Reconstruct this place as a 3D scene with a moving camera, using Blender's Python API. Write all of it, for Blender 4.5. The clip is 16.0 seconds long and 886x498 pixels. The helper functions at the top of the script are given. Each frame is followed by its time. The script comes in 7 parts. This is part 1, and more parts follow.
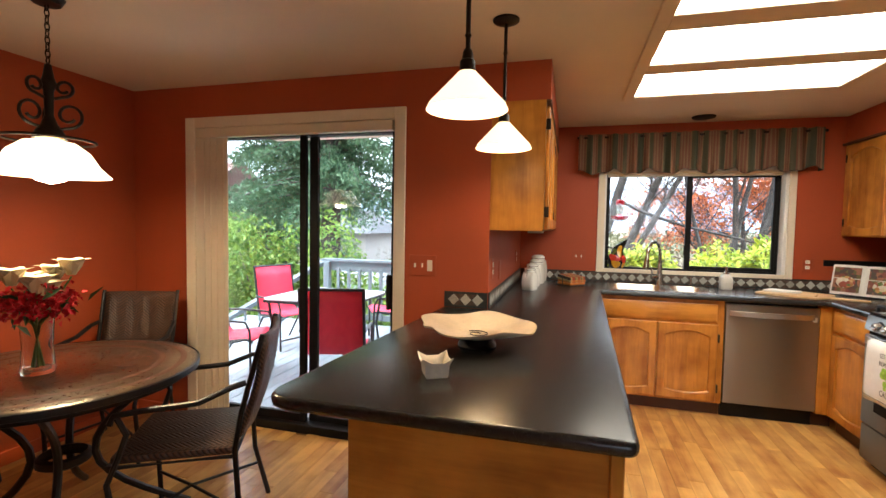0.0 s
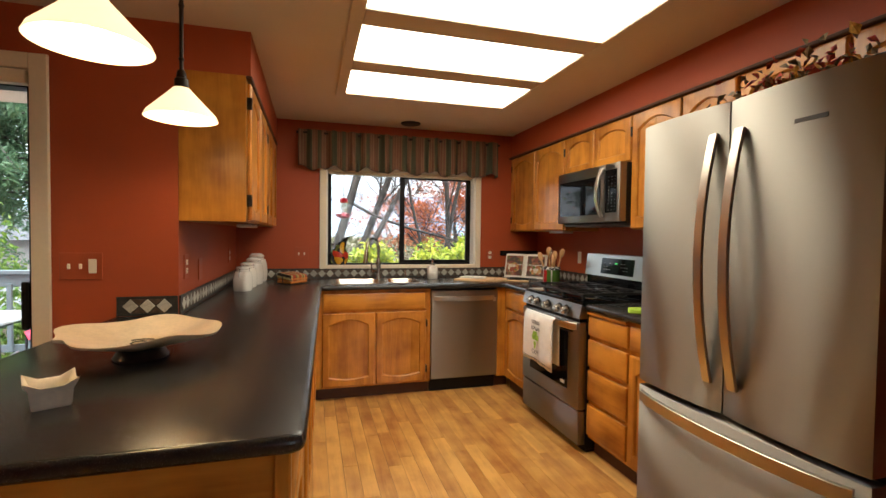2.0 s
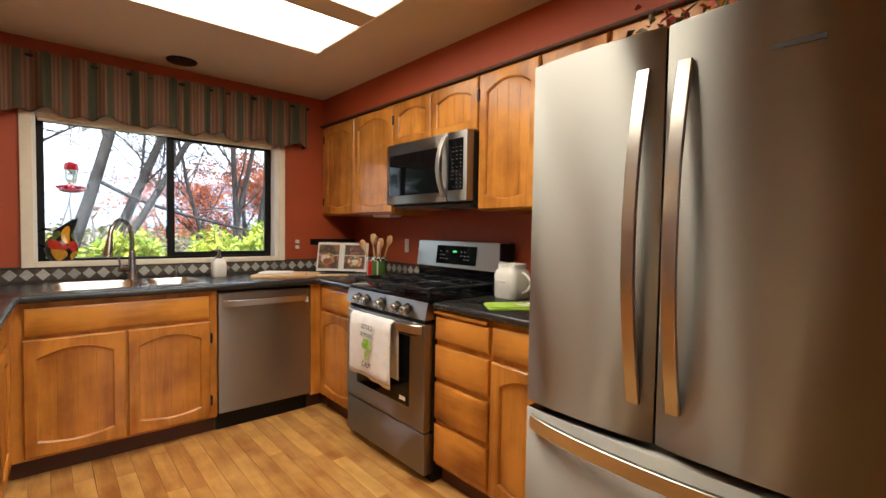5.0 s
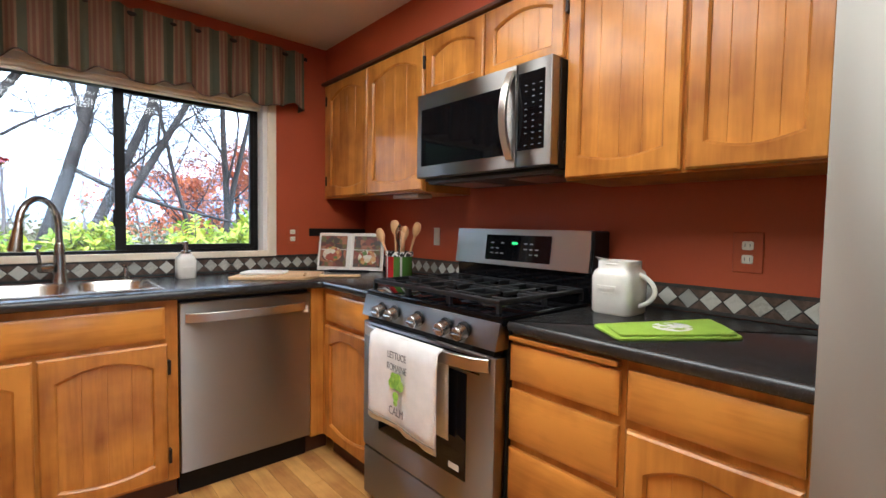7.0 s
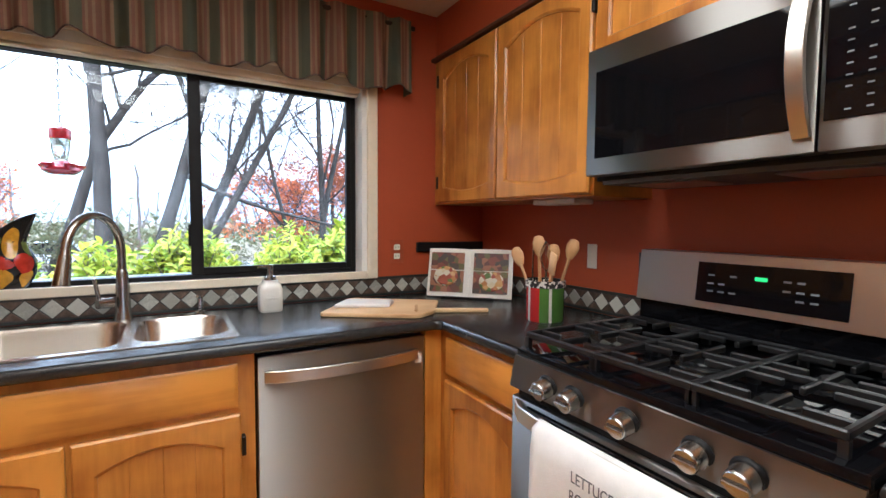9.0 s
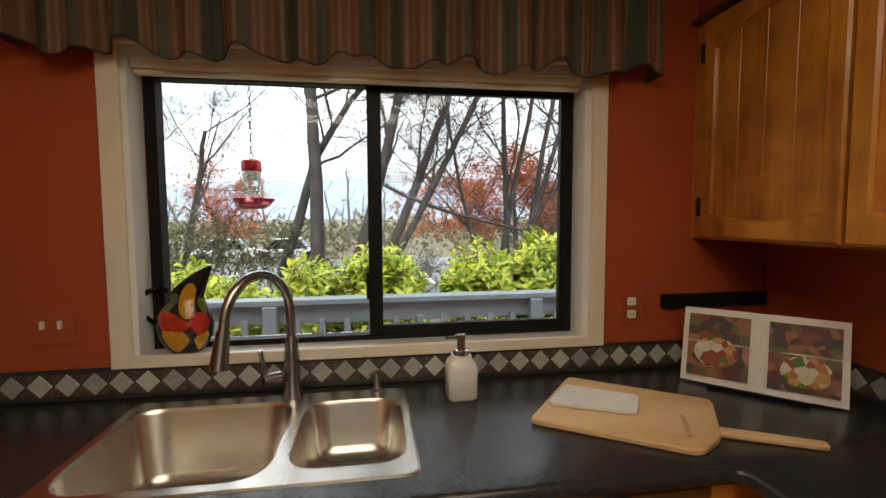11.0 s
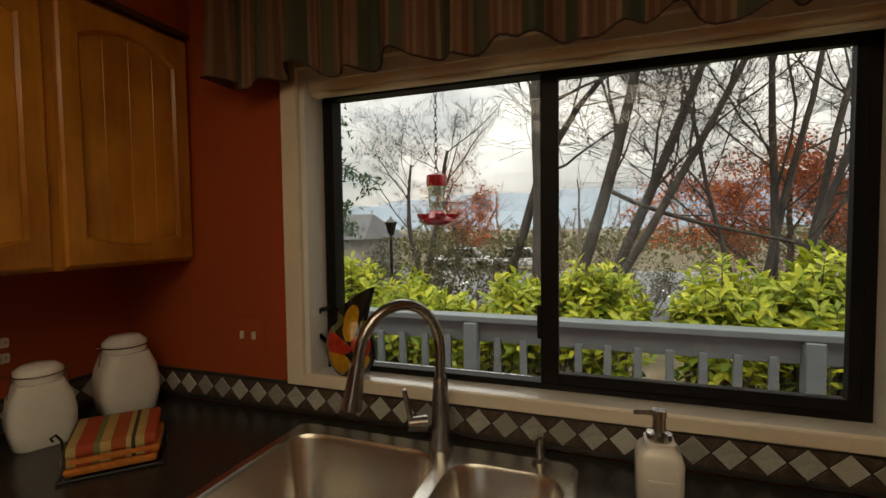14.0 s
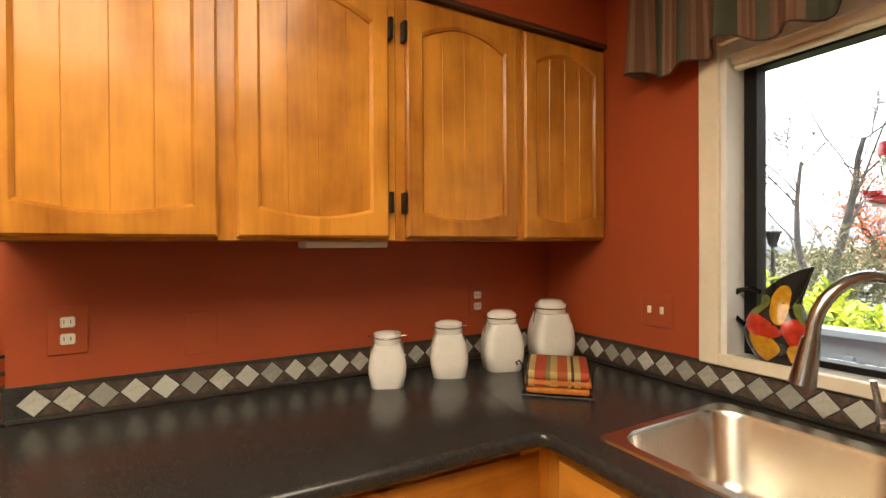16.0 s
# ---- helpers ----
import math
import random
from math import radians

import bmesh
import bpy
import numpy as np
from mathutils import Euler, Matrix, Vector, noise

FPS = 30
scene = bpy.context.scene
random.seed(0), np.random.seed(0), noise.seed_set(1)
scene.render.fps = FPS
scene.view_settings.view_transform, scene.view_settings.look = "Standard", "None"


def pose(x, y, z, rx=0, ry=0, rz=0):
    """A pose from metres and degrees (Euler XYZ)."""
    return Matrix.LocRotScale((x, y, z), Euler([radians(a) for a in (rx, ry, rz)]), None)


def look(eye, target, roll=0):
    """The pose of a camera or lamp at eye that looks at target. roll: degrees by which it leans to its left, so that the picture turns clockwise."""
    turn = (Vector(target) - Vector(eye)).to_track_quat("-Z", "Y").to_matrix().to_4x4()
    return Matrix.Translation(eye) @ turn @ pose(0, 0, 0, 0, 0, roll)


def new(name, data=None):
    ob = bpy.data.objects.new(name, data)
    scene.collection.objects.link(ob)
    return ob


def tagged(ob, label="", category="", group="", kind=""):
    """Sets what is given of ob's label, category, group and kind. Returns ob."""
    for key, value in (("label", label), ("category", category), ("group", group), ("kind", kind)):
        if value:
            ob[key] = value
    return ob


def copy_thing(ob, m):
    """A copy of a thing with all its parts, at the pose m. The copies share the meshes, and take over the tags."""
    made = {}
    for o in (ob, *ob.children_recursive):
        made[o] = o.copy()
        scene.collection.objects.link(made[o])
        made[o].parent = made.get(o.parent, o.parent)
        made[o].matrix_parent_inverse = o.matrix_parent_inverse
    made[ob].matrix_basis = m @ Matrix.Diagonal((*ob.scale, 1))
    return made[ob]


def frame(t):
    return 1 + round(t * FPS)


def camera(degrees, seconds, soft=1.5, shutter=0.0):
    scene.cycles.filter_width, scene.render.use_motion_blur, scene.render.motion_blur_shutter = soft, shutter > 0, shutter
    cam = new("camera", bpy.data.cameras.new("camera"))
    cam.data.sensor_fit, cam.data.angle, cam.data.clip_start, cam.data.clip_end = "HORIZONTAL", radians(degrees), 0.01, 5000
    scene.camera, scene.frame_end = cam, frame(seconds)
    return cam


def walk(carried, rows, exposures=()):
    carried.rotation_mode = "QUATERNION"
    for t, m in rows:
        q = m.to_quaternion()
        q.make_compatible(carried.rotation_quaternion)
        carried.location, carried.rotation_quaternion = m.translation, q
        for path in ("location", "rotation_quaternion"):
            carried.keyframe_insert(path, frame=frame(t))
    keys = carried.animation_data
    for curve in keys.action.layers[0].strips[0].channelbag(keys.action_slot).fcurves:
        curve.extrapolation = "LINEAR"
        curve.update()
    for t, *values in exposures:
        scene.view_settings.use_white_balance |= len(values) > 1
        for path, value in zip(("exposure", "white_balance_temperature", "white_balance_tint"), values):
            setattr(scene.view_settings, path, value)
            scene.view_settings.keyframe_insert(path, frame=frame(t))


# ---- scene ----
cam = camera(88.0, 16.0)
PATH = [
    (0, (0.594, 0.406, 1.387), (0.066, 2.332, 1.29), 1.0),
    (0.5, (0.631, 0.429, 1.374), (0.372, 2.41, 1.284), 0.9),
    (1, (0.69, 0.455, 1.361), (0.688, 2.453, 1.28), 0.9),
    (1.5, (0.732, 0.501, 1.332), (1.012, 2.48, 1.266), 0.7),
    (2, (0.772, 0.537, 1.314), (1.322, 2.459, 1.256), 0.7),
    (2.5, (0.795, 0.572, 1.31), (1.595, 2.404, 1.25), 0.9),
    (3, (0.818, 0.625, 1.312), (1.809, 2.361, 1.239), 1.0),
    (3.5, (0.83, 0.71, 1.304), (1.985, 2.341, 1.23), 1.2),
    (3.7, (0.85, 0.758, 1.307), (2.049, 2.357, 1.227), 1.2),
    (6, (1.089, 1.672, 1.22), (2.412, 3.171, 1.142), 0.9),
    (6.5, (1.216, 1.857, 1.215), (2.531, 3.361, 1.13), 1.0),
    (7, (1.289, 2.029, 1.199), (2.61, 3.527, 1.1), 0.9),
    (7.5, (1.359, 2.223, 1.225), (2.678, 3.722, 1.11), 0.9),
    (8, (1.42, 2.39, 1.24), (2.719, 3.907, 1.124), 0.8),
    (8.5, (1.478, 2.554, 1.267), (2.68, 4.148, 1.147), 0.6),
    (9, (1.507, 2.718, 1.275), (2.529, 4.433, 1.159), 0.4),
    (9.5, (1.521, 2.866, 1.315), (2.302, 4.702, 1.202), 0.2),
    (10, (1.545, 3.008, 1.356), (2.1, 4.925, 1.23), 0.0),
    (12.5, (1.713, 3.752, 1.52), (1.873, 5.741, 1.381), -0.3),
    (13, (1.763, 3.789, 1.504), (1.802, 5.784, 1.37), -0.4),
    (13.5, (1.773, 3.728, 1.49), (1.482, 5.703, 1.368), -0.7),
    (14, (1.747, 3.65, 1.468), (1.076, 5.532, 1.378), -0.7),
    (14.5, (1.736, 3.566, 1.44), (0.719, 5.287, 1.382), -0.5),
    (15, (1.713, 3.526, 1.432), (0.406, 5.039, 1.371), -0.4),
    (15.5, (1.682, 3.482, 1.402), (0.147, 4.763, 1.35), -0.4),
    (15.7, (1.706, 3.471, 1.375), (0.061, 4.608, 1.352), -0.2),
    (16, (1.678, 3.435, 1.355), (-0.076, 4.404, 1.343), -0.3),
]
EXPOSURES = [(0, 0.62, 6300, 10), (0.5, 0.44, 6350, 10), (1.5, 0.2, 6800, 10), (3.5, 0.2, 6700, 10), (6.0, 0.48, 5850, 10), (7.0, 0.52, 5400, 10), (8.0, 0.68, 4950, 10), (8.5, 0.74, 4950, 10),
             (9.0, 0.55, 5400, 10), (10.0, -0.08, 6150, 10), (12.3, -0.88, 8100, 10), (13.0, -0.95, 8300, 10), (14.0, -1.45, 8500, 10), (14.6, -1.5, 9000, 10), (15.0, -0.7, 11000, 10),
             (15.5, 0.5, 9300, 10), (16.0, 0.68, 7400, 10)]
walk(cam, [(t, look(eye, target, roll)) for t, eye, target, roll in PATH], EXPOSURES)

# ---- light ----
SUN_ELEV, SUN_ROT = radians(50), radians(200)
world = bpy.data.worlds.new("overcast_sky")
scene.world = world
world.use_nodes = True
wn, wl = world.node_tree.nodes, world.node_tree.links
wn.clear()
sky = wn.new("ShaderNodeTexSky")
sky.sky_type, sky.sun_disc = "NISHITA", False
sky.sun_elevation, sky.sun_rotation = SUN_ELEV, SUN_ROT
sky.air_density, sky.dust_density, sky.ozone_density = 1.0, 4.0, 1.0
coord = wn.new("ShaderNodeTexCoord")
cloud_map = wn.new("ShaderNodeMapping")
cloud_map.inputs["Scale"].default_value = (1.0, 1.0, 3.5)
cloud = wn.new("ShaderNodeTexNoise")
cloud.inputs["Scale"].default_value, cloud.inputs["Detail"].default_value = 2.2, 6.0
ramp = wn.new("ShaderNodeValToRGB")
ramp.color_ramp.elements[0].position, ramp.color_ramp.elements[0].color = 0.40, (11.5, 13.0, 15.3, 1)
ramp.color_ramp.elements[1].position, ramp.color_ramp.elements[1].color = 0.64, (26.0, 27.5, 30.0, 1)
blend = wn.new("ShaderNodeMix")
blend.data_type, blend.inputs["Factor"].default_value = "RGBA", 0.85
back = wn.new("ShaderNodeBackground")
back.inputs["Strength"].default_value = 0.15
wout = wn.new("ShaderNodeOutputWorld")
wl.new(coord.outputs["Generated"], cloud_map.inputs["Vector"])
wl.new(cloud_map.outputs["Vector"], cloud.inputs["Vector"])
height_of = wn.new("ShaderNodeSeparateXYZ")
zenith = wn.new("ShaderNodeMath")
zenith.operation, zenith.inputs[1].default_value, zenith.inputs[2].default_value = "MULTIPLY_ADD", 3.2, 0.65
zenith.use_clamp = False
overcast = wn.new("ShaderNodeMix")
overcast.data_type, overcast.blend_type, overcast.inputs["Factor"].default_value = "RGBA", "MULTIPLY", 1.0
wl.new(coord.outputs["Generated"], height_of.inputs[0])
wl.new(height_of.outputs["Z"], zenith.inputs[0])
wl.new(zenith.outputs[0], overcast.inputs["B"])
wl.new(cloud.outputs["Fac"], ramp.inputs["Fac"])
wl.new(sky.outputs["Color"], blend.inputs["A"])
wl.new(ramp.outputs["Color"], overcast.inputs["A"])
wl.new(overcast.outputs["Result"], blend.inputs["B"])
wl.new(blend.outputs["Result"], back.inputs["Color"])
wl.new(back.outputs["Background"], wout.inputs["Surface"])

sun_data = bpy.data.lights.new("sun", "SUN")
sun_data.energy, sun_data.angle, sun_data.color = 1.1, radians(15), (1.0, 0.96, 0.9)
sun = new("sun", sun_data)
sun.rotation_euler = (radians(40), 0, radians(-20))

PANEL_GLOW, SHADE_GLOW, BOWL_GLOW = 7.0, 1.15, 2.4

# ---- materials ----


def links_of(m):
    m.use_nodes = True
    n, l = m.node_tree.nodes, m.node_tree.links
    return n, l, n["Principled BSDF"]


def surface(name, color, rough=0.5, metal=0.0, vary=0.12, scale=(8, 8, 8), fine=60, bump=0.02, rough_vary=0.1,
            coat=0.0, space="Object", spread=0.0):
    """A procedural surface: two scales of noise in the colour, fine relief, uneven gloss, a shift from piece to piece."""
    m = bpy.data.materials.new(name)
    n, l, p = links_of(m)
    tc = n.new("ShaderNodeTexCoord")
    mp = n.new("ShaderNodeMapping")
    mp.inputs["Scale"].default_value = scale
    l.new(tc.outputs[space], mp.inputs["Vector"])
    big, small = n.new("ShaderNodeTexNoise"), n.new("ShaderNodeTexNoise")
    big.inputs["Scale"].default_value, big.inputs["Detail"].default_value = 1.0, 4.0
    small.inputs["Scale"].default_value, small.inputs["Detail"].default_value = fine / max(scale), 3.0
    l.new(mp.outputs["Vector"], big.inputs["Vector"])
    l.new(mp.outputs["Vector"], small.inputs["Vector"])
    add = n.new("ShaderNodeMath")
    add.operation = "MULTIPLY_ADD"
    add.inputs[1].default_value = 0.5
    l.new(small.outputs["Fac"], add.inputs[0])
    l.new(big.outputs["Fac"], add.inputs[2])
    source = add
    if spread:
        info, mul, plus = n.new("ShaderNodeObjectInfo"), n.new("ShaderNodeMath"), n.new("ShaderNodeMath")
        mul.operation, plus.operation = "MULTIPLY_ADD", "ADD"
        mul.inputs[1].default_value, mul.inputs[2].default_value = spread, -spread / 2
        l.new(info.outputs["Random"], mul.inputs[0])
        l.new(mul.outputs[0], plus.inputs[0])
        l.new(add.outputs[0], plus.inputs[1])
        source = plus
    r = n.new("ShaderNodeValToRGB")
    lo, hi = [max(0, c * (1 - vary)) for c in color], [min(1, c * (1 + vary)) for c in color]
    r.color_ramp.elements[0].position, r.color_ramp.elements[0].color = 0.5, (*lo, 1)
    r.color_ramp.elements[1].position, r.color_ramp.elements[1].color = 1.0, (*hi, 1)
    l.new(source.outputs[0], r.inputs["Fac"])
    l.new(r.outputs["Color"], p.inputs["Base Color"])
    rr = n.new("ShaderNodeMapRange")
    rr.inputs["To Min"].default_value, rr.inputs["To Max"].default_value = max(0.02, rough - rough_vary), min(1, rough + rough_vary)
    l.new(small.outputs["Fac"], rr.inputs["Value"])
    l.new(rr.outputs["Result"], p.inputs["Roughness"])
    p.inputs["Metallic"].default_value = metal
    if coat:
        p.inputs["Coat Weight"].default_value, p.inputs["Coat Roughness"].default_value = coat, 0.15
    if bump:
        b = n.new("ShaderNodeBump")
        b.inputs["Strength"].default_value, b.inputs["Distance"].default_value = min(1, bump * 10), bump * 0.05
        l.new(small.outputs["Fac"], b.inputs["Height"])
        l.new(b.outputs["Normal"], p.inputs["Normal"])
    return m


def wood(name, dark, light, along, rough=0.33, coat=0.25, spread=0.25, ring=9.0):
    """Grain that runs along one axis (0, 1, 2), with figure, pores and a shift from piece to piece."""
    m = bpy.data.materials.new(name)
    n, l, p = links_of(m)
    tc, info = n.new("ShaderNodeTexCoord"), n.new("ShaderNodeObjectInfo")
    mp = n.new("ShaderNodeMapping")
    stretch = [ring] * 3
    stretch[along] = ring * 0.09
    mp.inputs["Scale"].default_value = stretch
    shift = n.new("ShaderNodeVectorMath")
    shift.operation = "ADD"
    spin = n.new("ShaderNodeMath")
    spin.operation, spin.inputs[1].default_value = "MULTIPLY", 37.0
    l.new(info.outputs["Random"], spin.inputs[0])
    l.new(tc.outputs["Object"], shift.inputs[0])
    l.new(spin.outputs[0], shift.inputs[1])
    l.new(shift.outputs[0], mp.inputs["Vector"])
    big, pores = n.new("ShaderNodeTexNoise"), n.new("ShaderNodeTexNoise")
    big.inputs["Scale"].default_value, big.inputs["Detail"].default_value, big.inputs["Distortion"].default_value = 1.0, 5.0, 0.7
    pores.inputs["Scale"].default_value, pores.inputs["Detail"].default_value = 9.0, 4.0
    l.new(mp.outputs["Vector"], big.inputs["Vector"])
    l.new(mp.outputs["Vector"], pores.inputs["Vector"])
    blotch = n.new("ShaderNodeTexNoise")
    blotch.inputs["Scale"].default_value, blotch.inputs["Detail"].default_value = 5.0, 3.0
    l.new(shift.outputs[0], blotch.inputs["Vector"])
    s1, s2, s3 = (n.new("ShaderNodeMath") for _ in range(3))
    for s, k in ((s1, 0.3), (s2, 1.15), (s3, spread)):
        s.operation, s.inputs[1].default_value = "MULTIPLY_ADD", k
    l.new(pores.outputs["Fac"], s1.inputs[0])
    l.new(big.outputs["Fac"], s1.inputs[2])
    l.new(blotch.outputs["Fac"], s2.inputs[0])
    l.new(s1.outputs[0], s2.inputs[2])
    l.new(info.outputs["Random"], s3.inputs[0])
    l.new(s2.outputs[0], s3.inputs[2])
    r = n.new("ShaderNodeValToRGB")
    r.color_ramp.elements[0].color, r.color_ramp.elements[1].color = (*dark, 1), (*light, 1)
    fit = n.new("ShaderNodeMapRange")
    fit.inputs["From Min"].default_value, fit.inputs["From Max"].default_value = 0.98, 1.32 + spread
    l.new(s3.outputs[0], fit.inputs["Value"])
    l.new(fit.outputs["Result"], r.inputs["Fac"])
    l.new(r.outputs["Color"], p.inputs["Base Color"])
    p.inputs["Roughness"].default_value, p.inputs["Specular IOR Level"].default_value = rough, 0.3
    p.inputs["Coat Weight"].default_value, p.inputs["Coat Roughness"].default_value = coat, 0.12
    b = n.new("ShaderNodeBump")
    b.inputs["Strength"].default_value, b.inputs["Distance"].default_value = 0.12, 0.001
    l.new(s1.outputs[0], b.inputs["Height"])
    l.new(b.outputs["Normal"], p.inputs["Normal"])
    return m


def plain(name, color, rough=0.5, metal=0.0, glow=0.0, alpha=1.0, transmit=0.0, coat=0.0):
    m = bpy.data.materials.new(name)
    n, l, p = links_of(m)
    p.inputs["Base Color"].default_value = (*color, 1)
    p.inputs["Roughness"].default_value, p.inputs["Metallic"].default_value = rough, metal
    p.inputs["Transmission Weight"].default_value, p.inputs["Coat Weight"].default_value = transmit, coat
    if glow:
        p.inputs["Emission Color"].default_value, p.inputs["Emission Strength"].default_value = (*color, 1), glow
    return m


def brushed(name, color, along, rough=0.27, stretch=0.0):
    """Brushed steel: fine streaks along one axis."""
    m = bpy.data.materials.new(name)
    n, l, p = links_of(m)
    tc, mp, nz = n.new("ShaderNodeTexCoord"), n.new("ShaderNodeMapping"), n.new("ShaderNodeTexNoise")
    s = [1500.0] * 3
    s[along] = 2.0
    mp.inputs["Scale"].default_value = s
    nz.inputs["Scale"].default_value, nz.inputs["Detail"].default_value = 1.0, 2.0
    l.new(tc.outputs["Object"], mp.inputs["Vector"])
    l.new(mp.outputs["Vector"], nz.inputs["Vector"])
    rr = n.new("ShaderNodeMapRange")
    rr.inputs["To Min"].default_value, rr.inputs["To Max"].default_value = rough - 0.012, rough + 0.015
    l.new(nz.outputs["Fac"], rr.inputs["Value"])
    l.new(rr.outputs["Result"], p.inputs["Roughness"])
    p.inputs["Base Color"].default_value, p.inputs["Metallic"].default_value = (*color, 1), 1.0
    if stretch:
        t = n.new("ShaderNodeTangent")
        t.direction_type, t.axis = "RADIAL", "Z"
        p.inputs["Anisotropic"].default_value, p.inputs["Anisotropic Rotation"].default_value = stretch, 0.25
        l.new(t.outputs["Tangent"], p.inputs["Tangent"])
    return m


def woven(name, dark, light, pitch):
    """Flat strands woven over and under in a herringbone, in relief."""
    m = bpy.data.materials.new(name)
    n, l, p = links_of(m)
    tc, sep = n.new("ShaderNodeTexCoord"), n.new("ShaderNodeSeparateXYZ")
    l.new(tc.outputs["Object"], sep.inputs[0])

    def op(kind, a, b):
        q = n.new("ShaderNodeMath")
        q.operation = kind
        for k, x in enumerate((a, b)):
            if isinstance(x, (int, float)):
                q.inputs[k].default_value = x
            else:
                l.new(x, q.inputs[k])
        return q.outputs[0]

    run = op("ADD", sep.outputs[0], sep.outputs[2])
    zig = op("PINGPONG", sep.outputs[1], pitch * 2.2)
    wave = op("ABSOLUTE", op("SINE", op("MULTIPLY", op("ADD", run, zig), math.pi / pitch), 0.0), 0.0)
    strand = op("ABSOLUTE", op("SINE", op("MULTIPLY", sep.outputs[1], math.pi / (pitch * 0.5)), 0.0), 0.0)
    height = op("MULTIPLY", wave, op("MULTIPLY_ADD", strand, 0.35))
    height.node.inputs[1].links[0].from_node.inputs[2].default_value = 0.65
    grain = n.new("ShaderNodeTexNoise")
    grain.inputs["Scale"].default_value = 30.0
    l.new(tc.outputs["Object"], grain.inputs["Vector"])
    r = n.new("ShaderNodeValToRGB")
    r.color_ramp.elements[0].color, r.color_ramp.elements[1].color = (*dark, 1), (*light, 1)
    r.color_ramp.elements[0].position = 0.15
    l.new(op("MULTIPLY", height, op("ADD", grain.outputs["Fac"], 0.35)), r.inputs["Fac"])
    l.new(r.outputs["Color"], p.inputs["Base Color"])
    p.inputs["Roughness"].default_value = 0.42
    b = n.new("ShaderNodeBump")
    b.inputs["Strength"].default_value, b.inputs["Distance"].default_value = 0.8, 0.003
    l.new(height, b.inputs["Height"])
    l.new(b.outputs["Normal"], p.inputs["Normal"])
    return m


TERRACOTTA = surface("terracotta_paint", (0.42, 0.074, 0.022), 0.55, vary=0.06, scale=(3, 3, 3), fine=160, bump=0.02)
CEILING = surface("ceiling_paint", (0.70, 0.58, 0.45), 0.85, vary=0.04, scale=(2, 2, 2), fine=220, bump=0.05)
CREAM = surface("cream_trim_paint", (0.80, 0.71, 0.55), 0.4, vary=0.05, scale=(5, 5, 5), bump=0.01)
WHITE = surface("white_paint", (0.80, 0.78, 0.73), 0.42, vary=0.04, scale=(5, 5, 5), bump=0.01)
HONEY_D, HONEY_L = (0.295, 0.095, 0.012), (0.645, 0.272, 0.043)
WOOD_Z = wood("honey_maple_upright", HONEY_D, HONEY_L, 2)
WOOD_X = wood("honey_maple_along_x", HONEY_D, HONEY_L, 0)
WOOD_Y = wood("honey_maple_along_y", HONEY_D, HONEY_L, 1)
# dark brown with the toe recess's shade in its colour; also mouldings, inlay
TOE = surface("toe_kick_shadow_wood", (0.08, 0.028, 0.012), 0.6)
OAK = wood("oak_floor", (0.36, 0.135, 0.03), (0.80, 0.46, 0.14), 1, rough=0.30, coat=0.35, spread=0.5, ring=14.0)
GAP = plain("floor_gap", (0.17, 0.075, 0.025), 0.7)
COUNTER = surface("charcoal_laminate", (0.024, 0.0232, 0.0225), 0.26, vary=0.25, scale=(60, 60, 60), fine=400, bump=0.008, rough_vary=0.05)
STEEL_Z = brushed("brushed_steel_upright", (0.40, 0.385, 0.345), 0, 0.50, 1.0)
STEEL_DW = brushed("dishwasher_steel", (0.46, 0.435, 0.395), 0, 0.46, 1.0)
STEEL_X = brushed("brushed_steel_along_x", (0.52, 0.50, 0.46), 0, 0.28)
STEEL_Y = brushed("brushed_steel_along_y", (0.54, 0.535, 0.515), 1, 0.28)
# darker than the backguard's steel: the dim floor's reflection is in its colour
RANGE_STEEL = brushed("range_steel", (0.33, 0.315, 0.295), 1, 0.42, 1.0)
HANDLE = brushed("handle_steel", (0.62, 0.585, 0.52), 2, 0.30)
CHROME = plain("satin_nickel", (0.42, 0.40, 0.37), 0.25, 1.0)
IRON = surface("black_cast_iron", (0.009, 0.009, 0.0095), 0.4, vary=0.3, scale=(40, 40, 40), bump=0.03)
BLACK = plain("black_gloss", (0.004, 0.004, 0.005), 0.04)
BLACK.node_tree.nodes["Principled BSDF"].inputs["Specular IOR Level"].default_value = 0.25
BLACK_MATT = surface("black_matt", (0.009, 0.008, 0.008), 0.5, vary=0.2, scale=(20, 20, 20), bump=0.01)
BLACK_MATT.node_tree.nodes["Principled BSDF"].inputs["Specular IOR Level"].default_value = 0.2
SILL = surface("glossy_sill_paint", (0.84, 0.81, 0.75), 0.2, vary=0.04, scale=(5, 5, 5), bump=0.005, coat=1.0)
BRONZE = surface("dark_bronze", (0.022, 0.015, 0.011), 0.4, metal=0.6, vary=0.3, scale=(30, 30, 30))
DARK_GREY = surface("appliance_grey", (0.075, 0.075, 0.078), 0.5, vary=0.1, scale=(10, 10, 10))
GLASS = bpy.data.materials.new("window_glass")
gn, gl, gp = links_of(GLASS)
gclear, gshine, gmix, gfres = gn.new("ShaderNodeBsdfTransparent"), gn.new("ShaderNodeBsdfGlossy"), gn.new("ShaderNodeMixShader"), gn.new("ShaderNodeFresnel")
gshine.inputs["Roughness"].default_value = 0.01
gclear.inputs["Color"].default_value = (0.93, 0.95, 0.95, 1)
gfres.inputs["IOR"].default_value = 1.35
gl.new(gfres.outputs["Fac"], gmix.inputs["Fac"])
gl.new(gclear.outputs["BSDF"], gmix.inputs[1])
gl.new(gshine.outputs["BSDF"], gmix.inputs[2])
